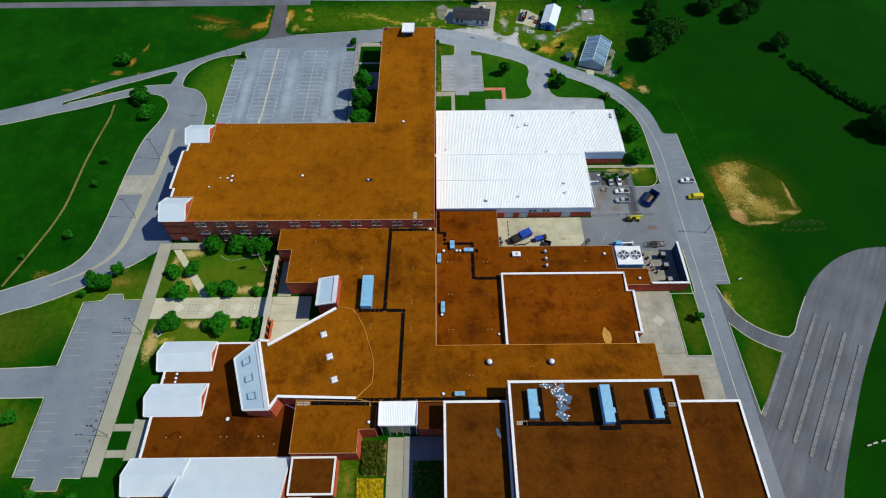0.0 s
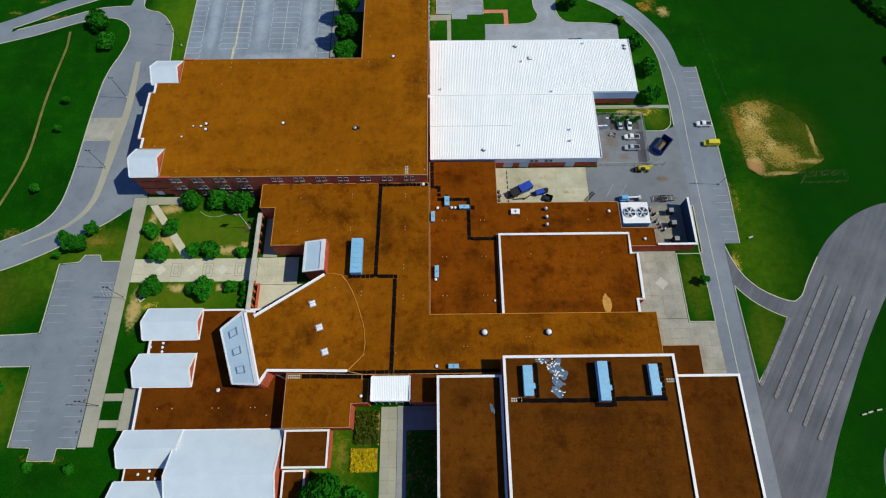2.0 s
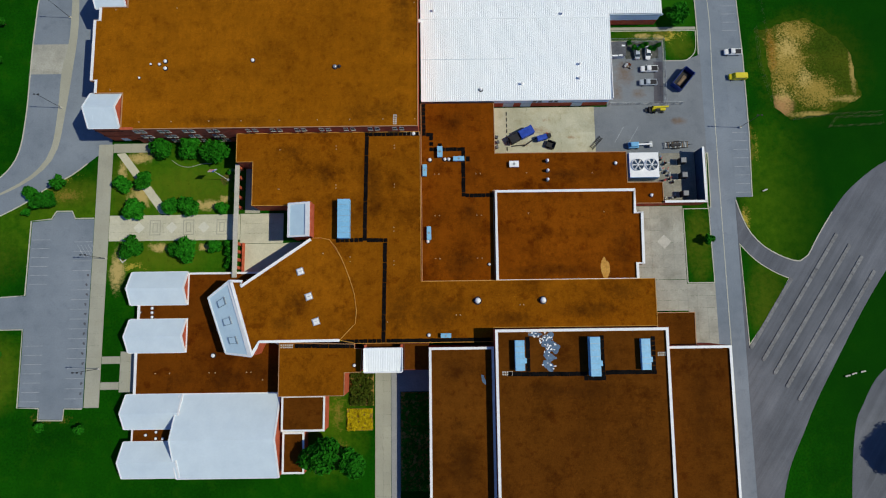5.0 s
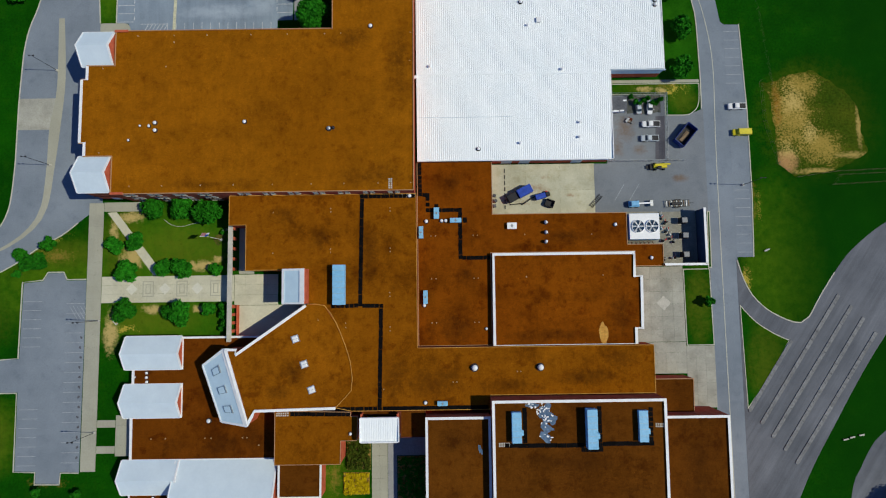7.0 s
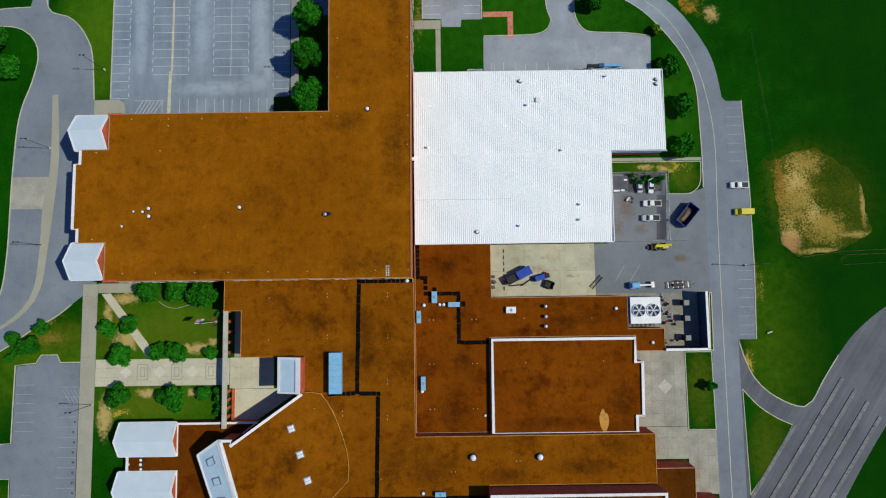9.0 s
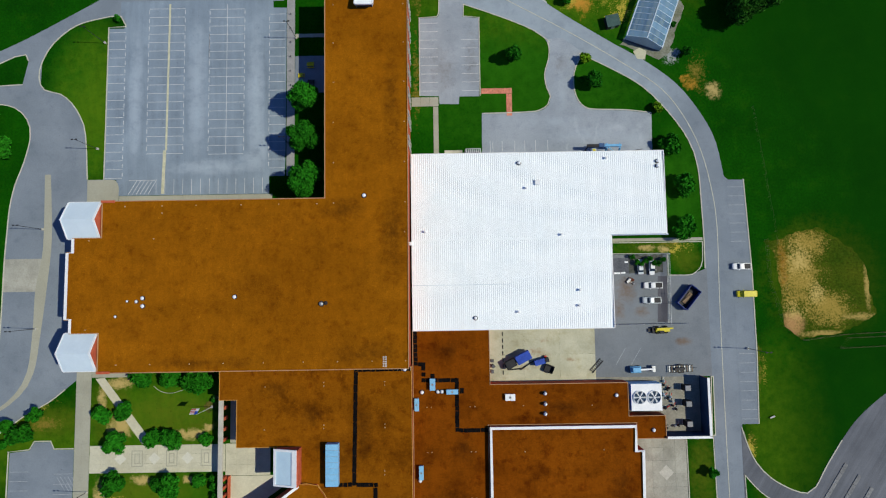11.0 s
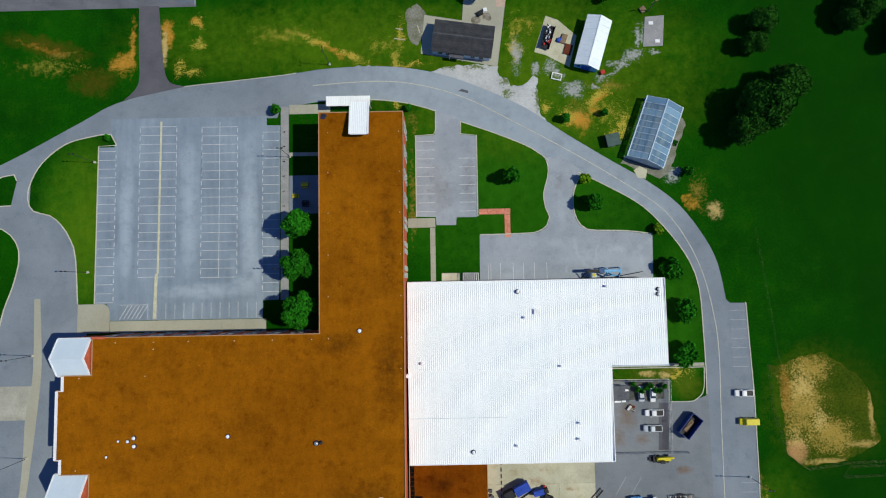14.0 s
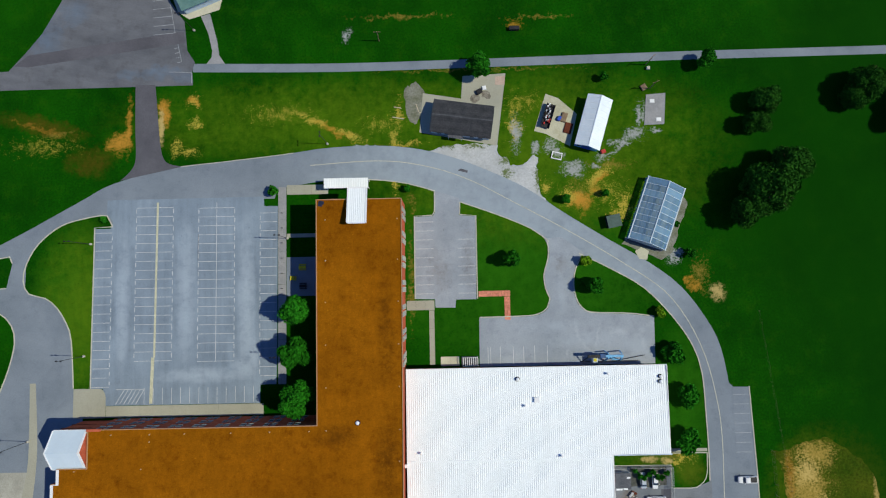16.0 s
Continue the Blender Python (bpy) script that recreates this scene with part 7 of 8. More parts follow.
def loft(bm, sections):
    """Sections (x, half width, z low, z high, top half width) joined into one body."""
    rows = []
    for x, w, z0, z1, wt in sections:
        rows.append([bm.verts.new(p) for p in ((x, -w * 0.94, z0), (x, -w, (z0 + z1) * 0.5), (x, -wt, z1), (x, wt, z1), (x, w, (z0 + z1) * 0.5), (x, w * 0.94, z0))])
    for a, b in zip(rows, rows[1:]):
        for i in range(6):
            bm.faces.new((a[i], a[(i + 1) % 6], b[(i + 1) % 6], b[i]))
    bm.faces.new(list(reversed(rows[0])))
    bm.faces.new(rows[-1])
    return bm


def vehicle(kind, label, x, y, turn, paint, group="parked cars"):
    """kind: car, pickup or van; it points along its own +x."""
    v = thing({"car": "car", "pickup": "pickup_truck", "van": "van"}[kind], label, {"car": "car", "pickup": "pickup", "van": "van"}[kind], (x, y, 0.05), turn, group)
    L = {"car": 2.3, "pickup": 2.75, "van": 2.75}[kind]
    W = {"car": 0.88, "pickup": 0.98, "van": 1.0}[kind]
    if kind == "van":
        part("body", loft(BM(), [(-L, W * 0.92, 0.4, 1.9, W * 0.8), (-L + 0.2, W, 0.35, 2.1, W * 0.86), (L - 1.5, W, 0.35, 2.1, W * 0.86), (L - 0.95, W, 0.35, 1.25, W * 0.9), (L - 0.1, W * 0.92, 0.4, 1.0, W * 0.84), (L, W * 0.85, 0.45, 0.85, W * 0.8)]), paint, v)
        part("windscreen", loft(BM(), [(L - 1.52, W * 0.8, 1.35, 2.0, W * 0.8), (L - 1.0, W * 0.84, 1.28, 1.32, W * 0.84)]), M_glass, v, "dark windscreen")
        for s in (-1, 1):
            part("side_window", box(BM(), -L + 0.5, L - 1.6, s * W * 0.93 - 0.02, s * W * 0.93 + 0.02, 1.35, 1.85), M_glass, v, "dark side window")
    elif kind == "car":
        part("body", loft(BM(), [(-L, W * 0.82, 0.4, 0.85, W * 0.76), (-L + 0.25, W * 0.97, 0.3, 0.98, W * 0.88), (-0.9, W, 0.28, 1.0, W * 0.9), (0.9, W, 0.28, 0.95, W * 0.88), (L - 0.3, W * 0.94, 0.3, 0.82, W * 0.84), (L, W * 0.78, 0.4, 0.66, W * 0.7)]), paint, v)
        part("glasshouse", loft(BM(), [(-1.65, W * 0.82, 0.96, 1.0, W * 0.8), (-1.0, W * 0.84, 0.96, 1.4, W * 0.7), (0.35, W * 0.84, 0.96, 1.42, W * 0.7), (1.15, W * 0.84, 0.92, 0.98, W * 0.82)]), M_glass, v, "dark windows")
        part("roof", loft(BM(), [(-1.02, W * 0.69, 1.4, 1.43, W * 0.66), (-0.3, W * 0.71, 1.42, 1.47, W * 0.68), (0.38, W * 0.69, 1.41, 1.44, W * 0.66)]), paint, v)
    else:
        part("body", loft(BM(), [(-L, W * 0.94, 0.5, 1.05, W * 0.92), (-L + 0.1, W, 0.45, 1.08, W * 0.95), (L - 1.4, W, 0.42, 1.1, W * 0.93), (L - 0.25, W * 0.95, 0.45, 1.02, W * 0.86), (L, W * 0.88, 0.5, 0.88, W * 0.8)]), paint, v)
        part("cab", loft(BM(), [(-0.35, W * 0.86, 1.08, 1.78, W * 0.76), (0.6, W * 0.86, 1.08, 1.82, W * 0.76), (0.95, W * 0.86, 1.08, 1.7, W * 0.76)]), paint, v, "cab roof and pillars")
        part("windscreen", loft(BM(), [(0.95, W * 0.82, 1.1, 1.68, W * 0.74), (1.5, W * 0.84, 1.08, 1.12, W * 0.84)]), M_glass, v, "dark windscreen")
        part("rear_window", box(BM(), -0.42, -0.36, -W * 0.66, W * 0.66, 1.25, 1.65), M_glass, v, "dark rear window")
        part("load_bed", box(BM(), -L + 0.15, -0.5, -W * 0.8, W * 0.8, 1.06, 1.12), M_black, v, "dark open load bed")
        for s in (-1, 1):
            part("bed_rail", box(BM(), -L + 0.05, -0.4, s * W * 0.88 - 0.07, s * W * 0.88 + 0.07, 1.08, 1.22), paint, v)
    for wx in (-L * 0.62, L * 0.62):
        for s in (-1, 1):
            add_wheel(v, wx, s * (W - 0.1))
    for s in (-1, 1):
        part("headlight", box(BM(), L - 0.12, L + 0.01, s * W * 0.62 - 0.16, s * W * 0.62 + 0.16, 0.66, 0.8), M_steel, v, "clear headlight")
        part("tail_light", box(BM(), -L - 0.01, -L + 0.08, s * W * 0.72 - 0.1, s * W * 0.72 + 0.1, 0.7, 0.9), M_red, v, "red tail light")
        part("mirror", box(BM(), L * 0.3, L * 0.3 + 0.16, s * (W + 0.14) - 0.1, s * (W + 0.14) + 0.1, 1.05, 1.22), paint, v)
    return v


vehicle("car", "pale green-white car parked in the overgrown corner of the yard", 67.8, 141.6, 92, M_car_silver)
vehicle("car", "white saloon car parked in the fenced yard", 71.3, 141.4, 268, M_car_white)
vehicle("pickup", "white pickup with a tool bed in the fenced yard", 71.4, 136.0, 180, M_car_white)
vehicle("pickup", "silver pickup parked in the fenced yard", 70.8, 131.5, 180, M_car_silver)
vehicle("pickup", "white pickup with a covered bed on the east strip", 98.4, 141.3, 180, M_car_white)
vehicle("van", "bright yellow van on the east parking strip", 99.3, 133.0, 180, M_yellow)


def skip_bin(x, y, turn, paint, label, l=3.3, w=1.25, h=2.2, fill=True):
    b = thing("waste_skip", label, "skip", (x, y, 0.06), turn)
    for s in (-1, 1):
        part("side", box(BM(), -l, l, s * w - 0.06, s * w + 0.06, 0.25, h), paint, b)
        for i in range(7):
            xx = -l + 0.3 + i * (2 * l - 0.6) / 6
            part("rib", box(BM(), xx - 0.08, xx + 0.08, s * (w + 0.12) - 0.07, s * (w + 0.12) + 0.07, 0.25, h), paint, b)
        part("runner", box(BM(), -l, l, s * 0.6 - 0.1, s * 0.6 + 0.1, 0, 0.25), M_black, b)
        part("end", box(BM(), s * l - 0.06, s * l + 0.06, -w, w, 0.25, h), paint, b)
    part("floor", box(BM(), -l, l, -w, w, 0.25, 0.34), M_black, b)
    if fill:
        part("load", box(BM(), -l * 0.6, l * 0.5, -w * 0.5, w * 0.3, 0.34, 0.8, 0.1), M_wood, b, "timber scraps")
        part("load", tube(BM(), (-l * 0.3, 0.3, 0.9), (l * 0.4, -0.2, 1.0), 0.1), M_wood, b, "pale timber scrap")
        part("liner", box(BM(), -l + 0.1, l - 0.1, -w + 0.08, w - 0.08, 0.34, 0.5), M_black, b, "dark rubbish")
    return b


M_navy = surface("navy_paint", (0.010, 0.032, 0.17), (0.018, 0.055, 0.26), 0.5, coarse=0.8, fine=3.0, grain=0.25, bump=0.0)
skip_bin(81.6, 132.2, 50, M_navy, "open dark blue waste skip standing in the service yard", 3.5, 1.75, 2.4)
# compactor truck and containers on the loading pad
ct = thing("container_truck", "dark container hoist with a bright blue box on the loading pad", "truck", (30.2, 114.6, 0.06), 27)
part("chassis", box(BM(), -4.6, 3.4, -0.5, 0.5, 0.5, 0.8), M_black, ct, "black chassis")
part("container", box(BM(), -1.0, 3.6, -1.3, 1.3, 0.85, 3.0, 0.06), M_blue, ct, "bright blue container")
for i in range(6):
    part("rib", box(BM(), -0.7 + i * 0.8, -0.58 + i * 0.8, -1.36, 1.36, 0.85, 3.05), M_blue, ct)
part("hopper", box(BM(), -4.4, -1.2, -1.2, 1.2, 0.7, 2.4, 0.1), M_black, ct, "black steel hopper")
part("arm", tube(BM(), (-4.2, -1.5, 0.4), (-0.5, -3.0, 0.4), 0.16), M_black, ct, "long steel arm")
part("arm", tube(BM(), (-1.0, -3.2, 0.3), (4.2, -2.6, 0.3), 0.16), M_black, ct, "long steel arm")
for x in (-3.6, -2.4, 2.4):
    for s in (-1, 1):
        add_wheel(ct, x, s * 1.0, 1.2)
skip_bin(39.2, 111.6, -22, M_black, "small dark open bin on the loading pad", 1.3, 1.0, 1.3, False)
sb = thing("baler", "blue and black machine with red fittings on the loading pad", "machine", (36.8, 113.8, 0.06), 15)
part("body", box(BM(), -2.0, 1.2, -0.8, 0.8, 0.2, 1.8, 0.06), M_blue, sb)
part("ram", box(BM(), 1.2, 2.4, -0.6, 0.7, 0.2, 2.0, 0.06), M_black, sb)
part("motor", lathe(BM(), [(0.4, 0), (0.4, 0.7), (0.2, 0.8)], 10, (1.7, 0.9, 0.2)), M_red, sb, "red motor")
ldr = thing("ladder_stack", "dark steel ramp lying on the concrete", "ramp", (53.6, 112.2, 0.06), 47)
for s in (-1, 1):
    part("rail", box(BM(), -2.4, 2.4, s * 0.55 - 0.09, s * 0.55 + 0.09, 0.0, 0.22), M_black, ldr)
for i in range(8):
    part("rung", box(BM(), -2.2 + i * 0.6, -2.05 + i * 0.6, -0.5, 0.5, 0.04, 0.18), M_black, ldr)


for x, y, a, n in ((105.4, 96.3, 20, 1), (125.6, 39.4, 14, 1), (127.6, 40.0, 14, 1), (130.4, 40.6, 10, 1)):
    b = thing("field_bench", "pale weathered bench lying in the grass", "bench", (x, y, 0), a, "field benches")
    part("seat", box(BM(), -0.8, 0.8, -0.22, 0.22, 0.4, 0.48, 0.02), M_kerb, b)
    for sx in (-0.6, 0.6):
        part("leg", box(BM(), sx - 0.08, sx + 0.08, -0.2, 0.2, 0.0, 0.4), M_black, b)


def trailer(x, y, turn, label, paint, l=3.2, kind="trailer"):
    t = thing("flat_trailer", label, "trailer", (x, y, 0.06), turn)
    for s in (-1, 1):
        part("rail", box(BM(), -l, l, s * 0.95 - 0.06, s * 0.95 + 0.06, 0.6, 0.9), paint, t)
        part("fender", box(BM(), -0.9, 0.9, s * 1.15 - 0.14, s * 1.15 + 0.14, 0.75, 0.85, 0.03), paint, t)
        for x0 in (-0.45, 0.45):
            add_wheel(t, x0, s * 1.1, 0.9)
    for i in range(10):
        xx = -l + 0.2 + i * (2 * l - 0.4) / 9
        part("cross_member", box(BM(), xx - 0.12, xx + 0.12, -0.9, 0.9, 0.62, 0.74), M_wood if i % 2 else M_steel, t)
    part("drawbar", tube(BM(), (l, 0, 0.7), (l + 1.3, 0, 0.6), 0.07), paint, t)
    part("load", box(BM(), -l * 0.6, l * 0.3, -0.5, 0.4, 0.75, 1.3, 0.1), M_black, t, "scrap metal load")
    return t


trailer(78.6, 111.0, 2, "flat trailer loaded with scrap in the service yard", M_black, 3.6)
lift = thing("boom_lift", "bright blue boom lift parked in the service yard", "lift", (66.0, 111.0, 0.06), 2)
part("chassis", box(BM(), -2.6, 0.6, -0.95, 0.95, 0.4, 1.3, 0.1), M_lightblue, lift)
part("turret", box(BM(), -2.2, 0.2, -0.75, 0.75, 1.3, 2.2, 0.12), M_lightblue, lift)
part("boom", box(BM(), 0.0, 4.4, -0.25, 0.25, 1.4, 1.8, 0.04), M_white, lift, "white boom")
part("basket", box(BM(), 3.8, 4.8, -0.9, 0.9, 0.5, 1.5, 0.05), M_steel, lift, "steel work basket")
for x in (-2.0, 0.1):
    for s in (-1, 1):
        add_wheel(lift, x, s * 0.95, 1.1)
tr = thing("tractor_loader", "yellow and black telescopic loader parked beside the yard fence", "loader", (73.0, 122.6, 0.06), 2)
part("body", box(BM(), -1.6, 2.6, -0.6, 0.6, 0.6, 1.5, 0.12), M_yellow, tr)
part("cab", box(BM(), -0.8, 0.6, -1.0, -0.2, 1.5, 2.3, 0.08), M_black, tr, "black cab")
part("boom", box(BM(), -1.4, 3.4, 0.15, 0.65, 1.5, 1.95, 0.05), M_yellow, tr, "long yellow boom")
part("bucket", box(BM(), -2.6, -1.6, -0.95, 0.95, 0.3, 1.0, 0.1), M_black, tr, "black steel bucket")
part("forks", box(BM(), -3.6, -2.6, -0.5, 0.5, 0.3, 0.45), M_black, tr)
for x, k in ((-0.9, 1.4), (1.7, 1.4)):
    for s in (-1, 1):
        add_wheel(tr, x, s * 0.95, k)
for i in range(7):
    b = thing("wheel_stop", "short black rubber wheel stop on the loading pad", "wheel stop", (25.6, 110.6 + i * 1.9, 0.065), 90, "loading pad wheel stops")
    part("block", box(BM(), -0.6, 0.6, -0.14, 0.14, 0, 0.16, 0.04), M_black, b)
for x, y, a in ((22.3, 111.0, 10), (22.6, 112.6, 40), (22.2, 114.2, 80)):
    b = thing("waste_bin", "black wheeled waste bin beside the loading pad", "bin", (x, y, 0.065), a, "loading pad bins")
    part("body", box(BM(), -0.4, 0.4, -0.45, 0.45, 0.08, 1.0, 0.05), M_black, b)
    part("lid", box(BM(), -0.43, 0.43, -0.5, 0.48, 1.0, 1.08, 0.02), M_shingle, b)
    for s in (-1, 1):
        part("wheel", tube(BM(), (s * 0.36, -0.4, 0.12), (s * 0.44, -0.4, 0.12), 0.12, n=10), M_tyre, b)
# broken kart and scrap in the fenced yard
rnd = random.Random(15)
for i in range(4):
    x, y = rnd.uniform(60.5, 65.5), rnd.uniform(136.8, 138.6)
    s = thing("scrap_heap", "rusty scrap part lying in the fenced yard", "scrap", (x, y, 0.06), rnd.uniform(0, 180), "yard scrap")
    part("plate", box(BM(), -rnd.uniform(0.4, 1.1), rnd.uniform(0.4, 1.1), -0.35, 0.35, 0, rnd.uniform(0.2, 0.7), 0.05), (M_black, M_brick_dark, M_steel, M_wood)[i % 4], s)
    part("bar", tube(BM(), (-0.8, -0.3, 0.2), (0.9, 0.4, 0.5), 0.07), M_steel, s)
for i in range(8):
    plant("weed_clump", "rank green weeds round the parked cars", 65.4 + i * 1.3, 144.6 - 2.2 * abs(math.sin(i * 2.3)), 0.5, i * 50, "small", "yard weeds", i % 2)
# low store in the yard's corner
ys = thing("yard_store", "low grey flat-roofed store in the yard's corner", "shed", (61.4, 142.0, 0))
part("wall", box(BM(), -2.1, 2.1, -2.1, 2.1, 0, 2.3), M_panel, ys, "pale panel wall")
part("roof", box(BM(), -2.3, 2.3, -2.3, 2.3, 2.3, 2.45, 0.04), M_shingle, ys, "weathered grey roof")
for x, y, l in ((-1.2, -2.9, 0.9), (0.6, -2.8, 0.6), (1.6, 0.4, 0.5)):
    part("roof_sheet", box(BM(), x - l, x + l, y + 0.4, y + 0.9, 2.45, 2.52), M_white, ys, "loose white sheet")
# chain-link fence round the yard
fe = thing("yard_fence", "chain-link fence on steel posts round the yard", "fence", (66, 124, 0))
FP = [(57.9, 124.4), (61, 124.4), (64.3, 124.4), (67.6, 124.4), (71, 124.4), (75.8, 124.4), (78.5, 124.4), (81.0, 124.4)]
FQ = [(75.8 + i * 0.06, 124.4 + i * 3.0) for i in range(8)] + [(76.2 - i * 3.5, 145.5) for i in range(6)]
for x, y in FP + FQ[1:]:
    part("post", tube(BM(), (x, y, 0), (x, y, 2.4), 0.06, n=6), M_steel, fe, world_at=True)
for pts in (FP, FQ):
    for a, b in zip(pts, pts[1:]):
        for z in (2.35, 1.2, 0.15):
            part("rail", tube(BM(), (*a, z), (*b, z), 0.035, n=5), M_steel, fe, world_at=True)
        m = BM()
        n = 16
        for i in range(n):
            for p, q in (((i / n, 0.15), (min(1, (i + 3) / n), 2.3)), ((i / n, 2.3), (min(1, (i + 3) / n), 0.15))):
                va = Vector((*a, 0)).lerp(Vector((*b, 0)), p[0]) + Vector((0, 0, p[1]))
                vb = Vector((*a, 0)).lerp(Vector((*b, 0)), q[0]) + Vector((0, 0, q[1]))
                tube(m, va, vb, 0.012, n=3)
        part("mesh_panel", m, M_steel, fe, world_at=True)
ff = thing("field_fence", "thin wire fence beside the playing field", "fence", (109, 150, 0))
for i in range(17):
    part("post", tube(BM(), (104.6 + i * 0.44, 190.6 - i * 3.53, 0), (104.6 + i * 0.44, 190.6 - i * 3.53, 1.5), 0.035, n=5), M_wood, ff, world_at=True)
for z in (0.6, 1.1, 1.45):
    part("wire", tube(BM(), (104.6, 190.6, z), (111.6, 134.2, z), 0.008, n=4), M_wood, ff, world_at=True)
bk = thing("backstop_fence", "low chain fence round the worn infield", "fence", (120, 121, 0))
for run in ([(106.3, 149.4), (106.9, 136.5), (110.4, 123.2), (116.2, 118.8), (128.3, 120.4), (143.7, 121.0)], [(127.1, 116.3), (143.4, 117.0), (143.6, 119.8), (129.4, 119.3), (127.1, 116.3)]):
    for a, b in zip(run, run[1:]):
        d = math.hypot(b[0] - a[0], b[1] - a[1])
        k = max(1, int(d / 3.2))
        for i in range(k):
            x, y = a[0] + (b[0] - a[0]) * i / k, a[1] + (b[1] - a[1]) * i / k
            part("post", tube(BM(), (x, y, 0), (x, y, 1.8), 0.05, n=5), M_wood, bk, "thin weathered post", world_at=True)
        for z in (0.1, 0.95, 1.75):
            part("rail", tube(BM(), (*a, z), (*b, z), 0.012, n=4), M_wood, bk, world_at=True)


M_plank = surface("bleached_plank", (0.40, 0.34, 0.24), (0.56, 0.50, 0.40), 0.9, coarse=0.6, fine=4.0, grain=0.25)
# ---- lamps, flag, signs ----
def street_lamp(x, y, turn, h=11.0, arms=2, label="tall steel street lamp with two flat heads"):
    l = thing("street_lamp", label, "street lamp", (x, y, 0), turn, "street lamps")
    part("base", lathe(BM(), [(0.35, -0.05), (0.35, 0.6), (0.28, 0.65)], 10), M_kerb, l, "concrete base")
    part("pole", tube(BM(), (0, 0, 0.6), (0, 0, h), 0.09, 0.06), M_black, l, "dark steel pole")
    for s in (-1, 1)[:arms]:
        part("arm", tube(BM(), (0, 0, h - 0.1), (s * 0.4, 0, h), 0.04, n=6), M_black, l)
        part("head", box(BM(), min(s * 0.35, s * 0.9), max(s * 0.35, s * 0.9), -0.18, 0.18, h - 0.08, h + 0.12, 0.04), M_black, l, "flat lamp head")


for x, y, a in ((-114.3, 156.0, 0), (-115.2, 125.8, 0), (-98.4, 77.6, 0), (-98.6, 44.4, 0), (99.2, 116.6, 0), (-37.0, 215.2, 0), (-98.3, 180.8, 0), (-97.0, 214.6, 0), (-38.2, 180.6, 0), (-66.3, 281.2, 0)):
    street_lamp(x, y, a)
EDGING = smooth_line([(-79.4, 108.2), (-77.2, 106.6), (-74.0, 106.0), (-70.4, 106.9), (-67.0, 107.2)], 0.9)
fp = thing("flagpole", "white flagpole with a red, white and blue flag", "flagpole", (-61.8, 101.8, 0))
part("pole", tube(BM(), (0, 0, 0), (0, 0, 10.0), 0.09, 0.05), M_white, fp)
part("base", lathe(BM(), [(0.45, -0.05), (0.45, 0.1), (0.25, 0.25)], 12), M_isle, fp)
part("ball", lathe(BM(), [(0.05, 10.0), (0.12, 10.1), (0.05, 10.22)], 8), M_yellow, fp)
def draped(bm):
    for v in bm.verts:
        v.co.y += (9.9 - v.co.z) * 0.75 + 0.12 * math.sin(v.co.x * 3)
    return bm
fl = part("flag", draped(box(BM(), -2.3, -0.1, -0.03, 0.03, 8.2, 9.8)), M_white, fp, "draped white flag cloth")
for i in range(3):
    part("stripe", draped(box(BM(), -2.32, -0.95, -0.05, 0.05, 8.3 + i * 0.5, 8.55 + i * 0.5)), M_red, fl)
part("canton", draped(box(BM(), -0.95, -0.1, -0.05, 0.05, 9.0, 9.82)), M_blue, fl)
for x, y, a in ((-8.4, 276.6, 0), (74.4, 267.2, 40), (75.1, 259.5, 20)):
    p = thing("utility_pole", "weathered timber utility pole in the grass", "pole", (x, y, 0), a)
    part("pole", tube(BM(), (0, 0, 0), (0, 0, 6.5), 0.16, 0.11), M_wood, p)
    part("crossarm", box(BM(), -1.1, 1.1, -0.07, 0.07, 5.9, 6.05), M_wood, p)
flat("flagpole_bed", blob(-62.2, 102.0, 1.9, 1.7, 31, rag=0.3), 0.06, M_dirt, "round bare-earth bed at the flagpole's foot", "bed")
ed = thing("garden_edging", "curved pale stone edging round the garden shrubs", "edging", (-72, 107, 0), kind="structure")
for a, b in zip(EDGING, EDGING[1:]):
    part("stone", ribbon(BM(), [a, (a[0] * 0.06 + b[0] * 0.94, a[1] * 0.06 + b[1] * 0.94)], 0.15, 0.0, 0.14), M_walk, ed, world_at=True)
street_lamp(-24.7, 244.2, 90)
for x, y, a, l in ((3.2, 255.0, -72, 1.3), (-2.9, 255.2, -10, 1.2), (-2.8, 251.9, -10, 1.8), (4.6, 253.6, 15, 0.8)):
    solo("plank", box(BM(), -l, l, -0.14, 0.14, 0.0, 0.09, 0.01), M_plank, "weathered pale plank lying in the grass", "plank", group="loose planks", at=(x, y, 0.015), turn=a)
mh = thing("manhole_frame", "small square concrete drain frame in the grass", "drain", (-93.2, 77.4, 0), 40)
for x0, x1, y0, y1 in ((-0.9, 0.9, -0.9, -0.6), (-0.9, 0.9, 0.6, 0.9), (-0.9, -0.6, -0.6, 0.6), (0.6, 0.9, -0.6, 0.6)):
    part("edge", box(BM(), x0, x1, y0, y1, 0.0, 0.12), M_kerb, mh)
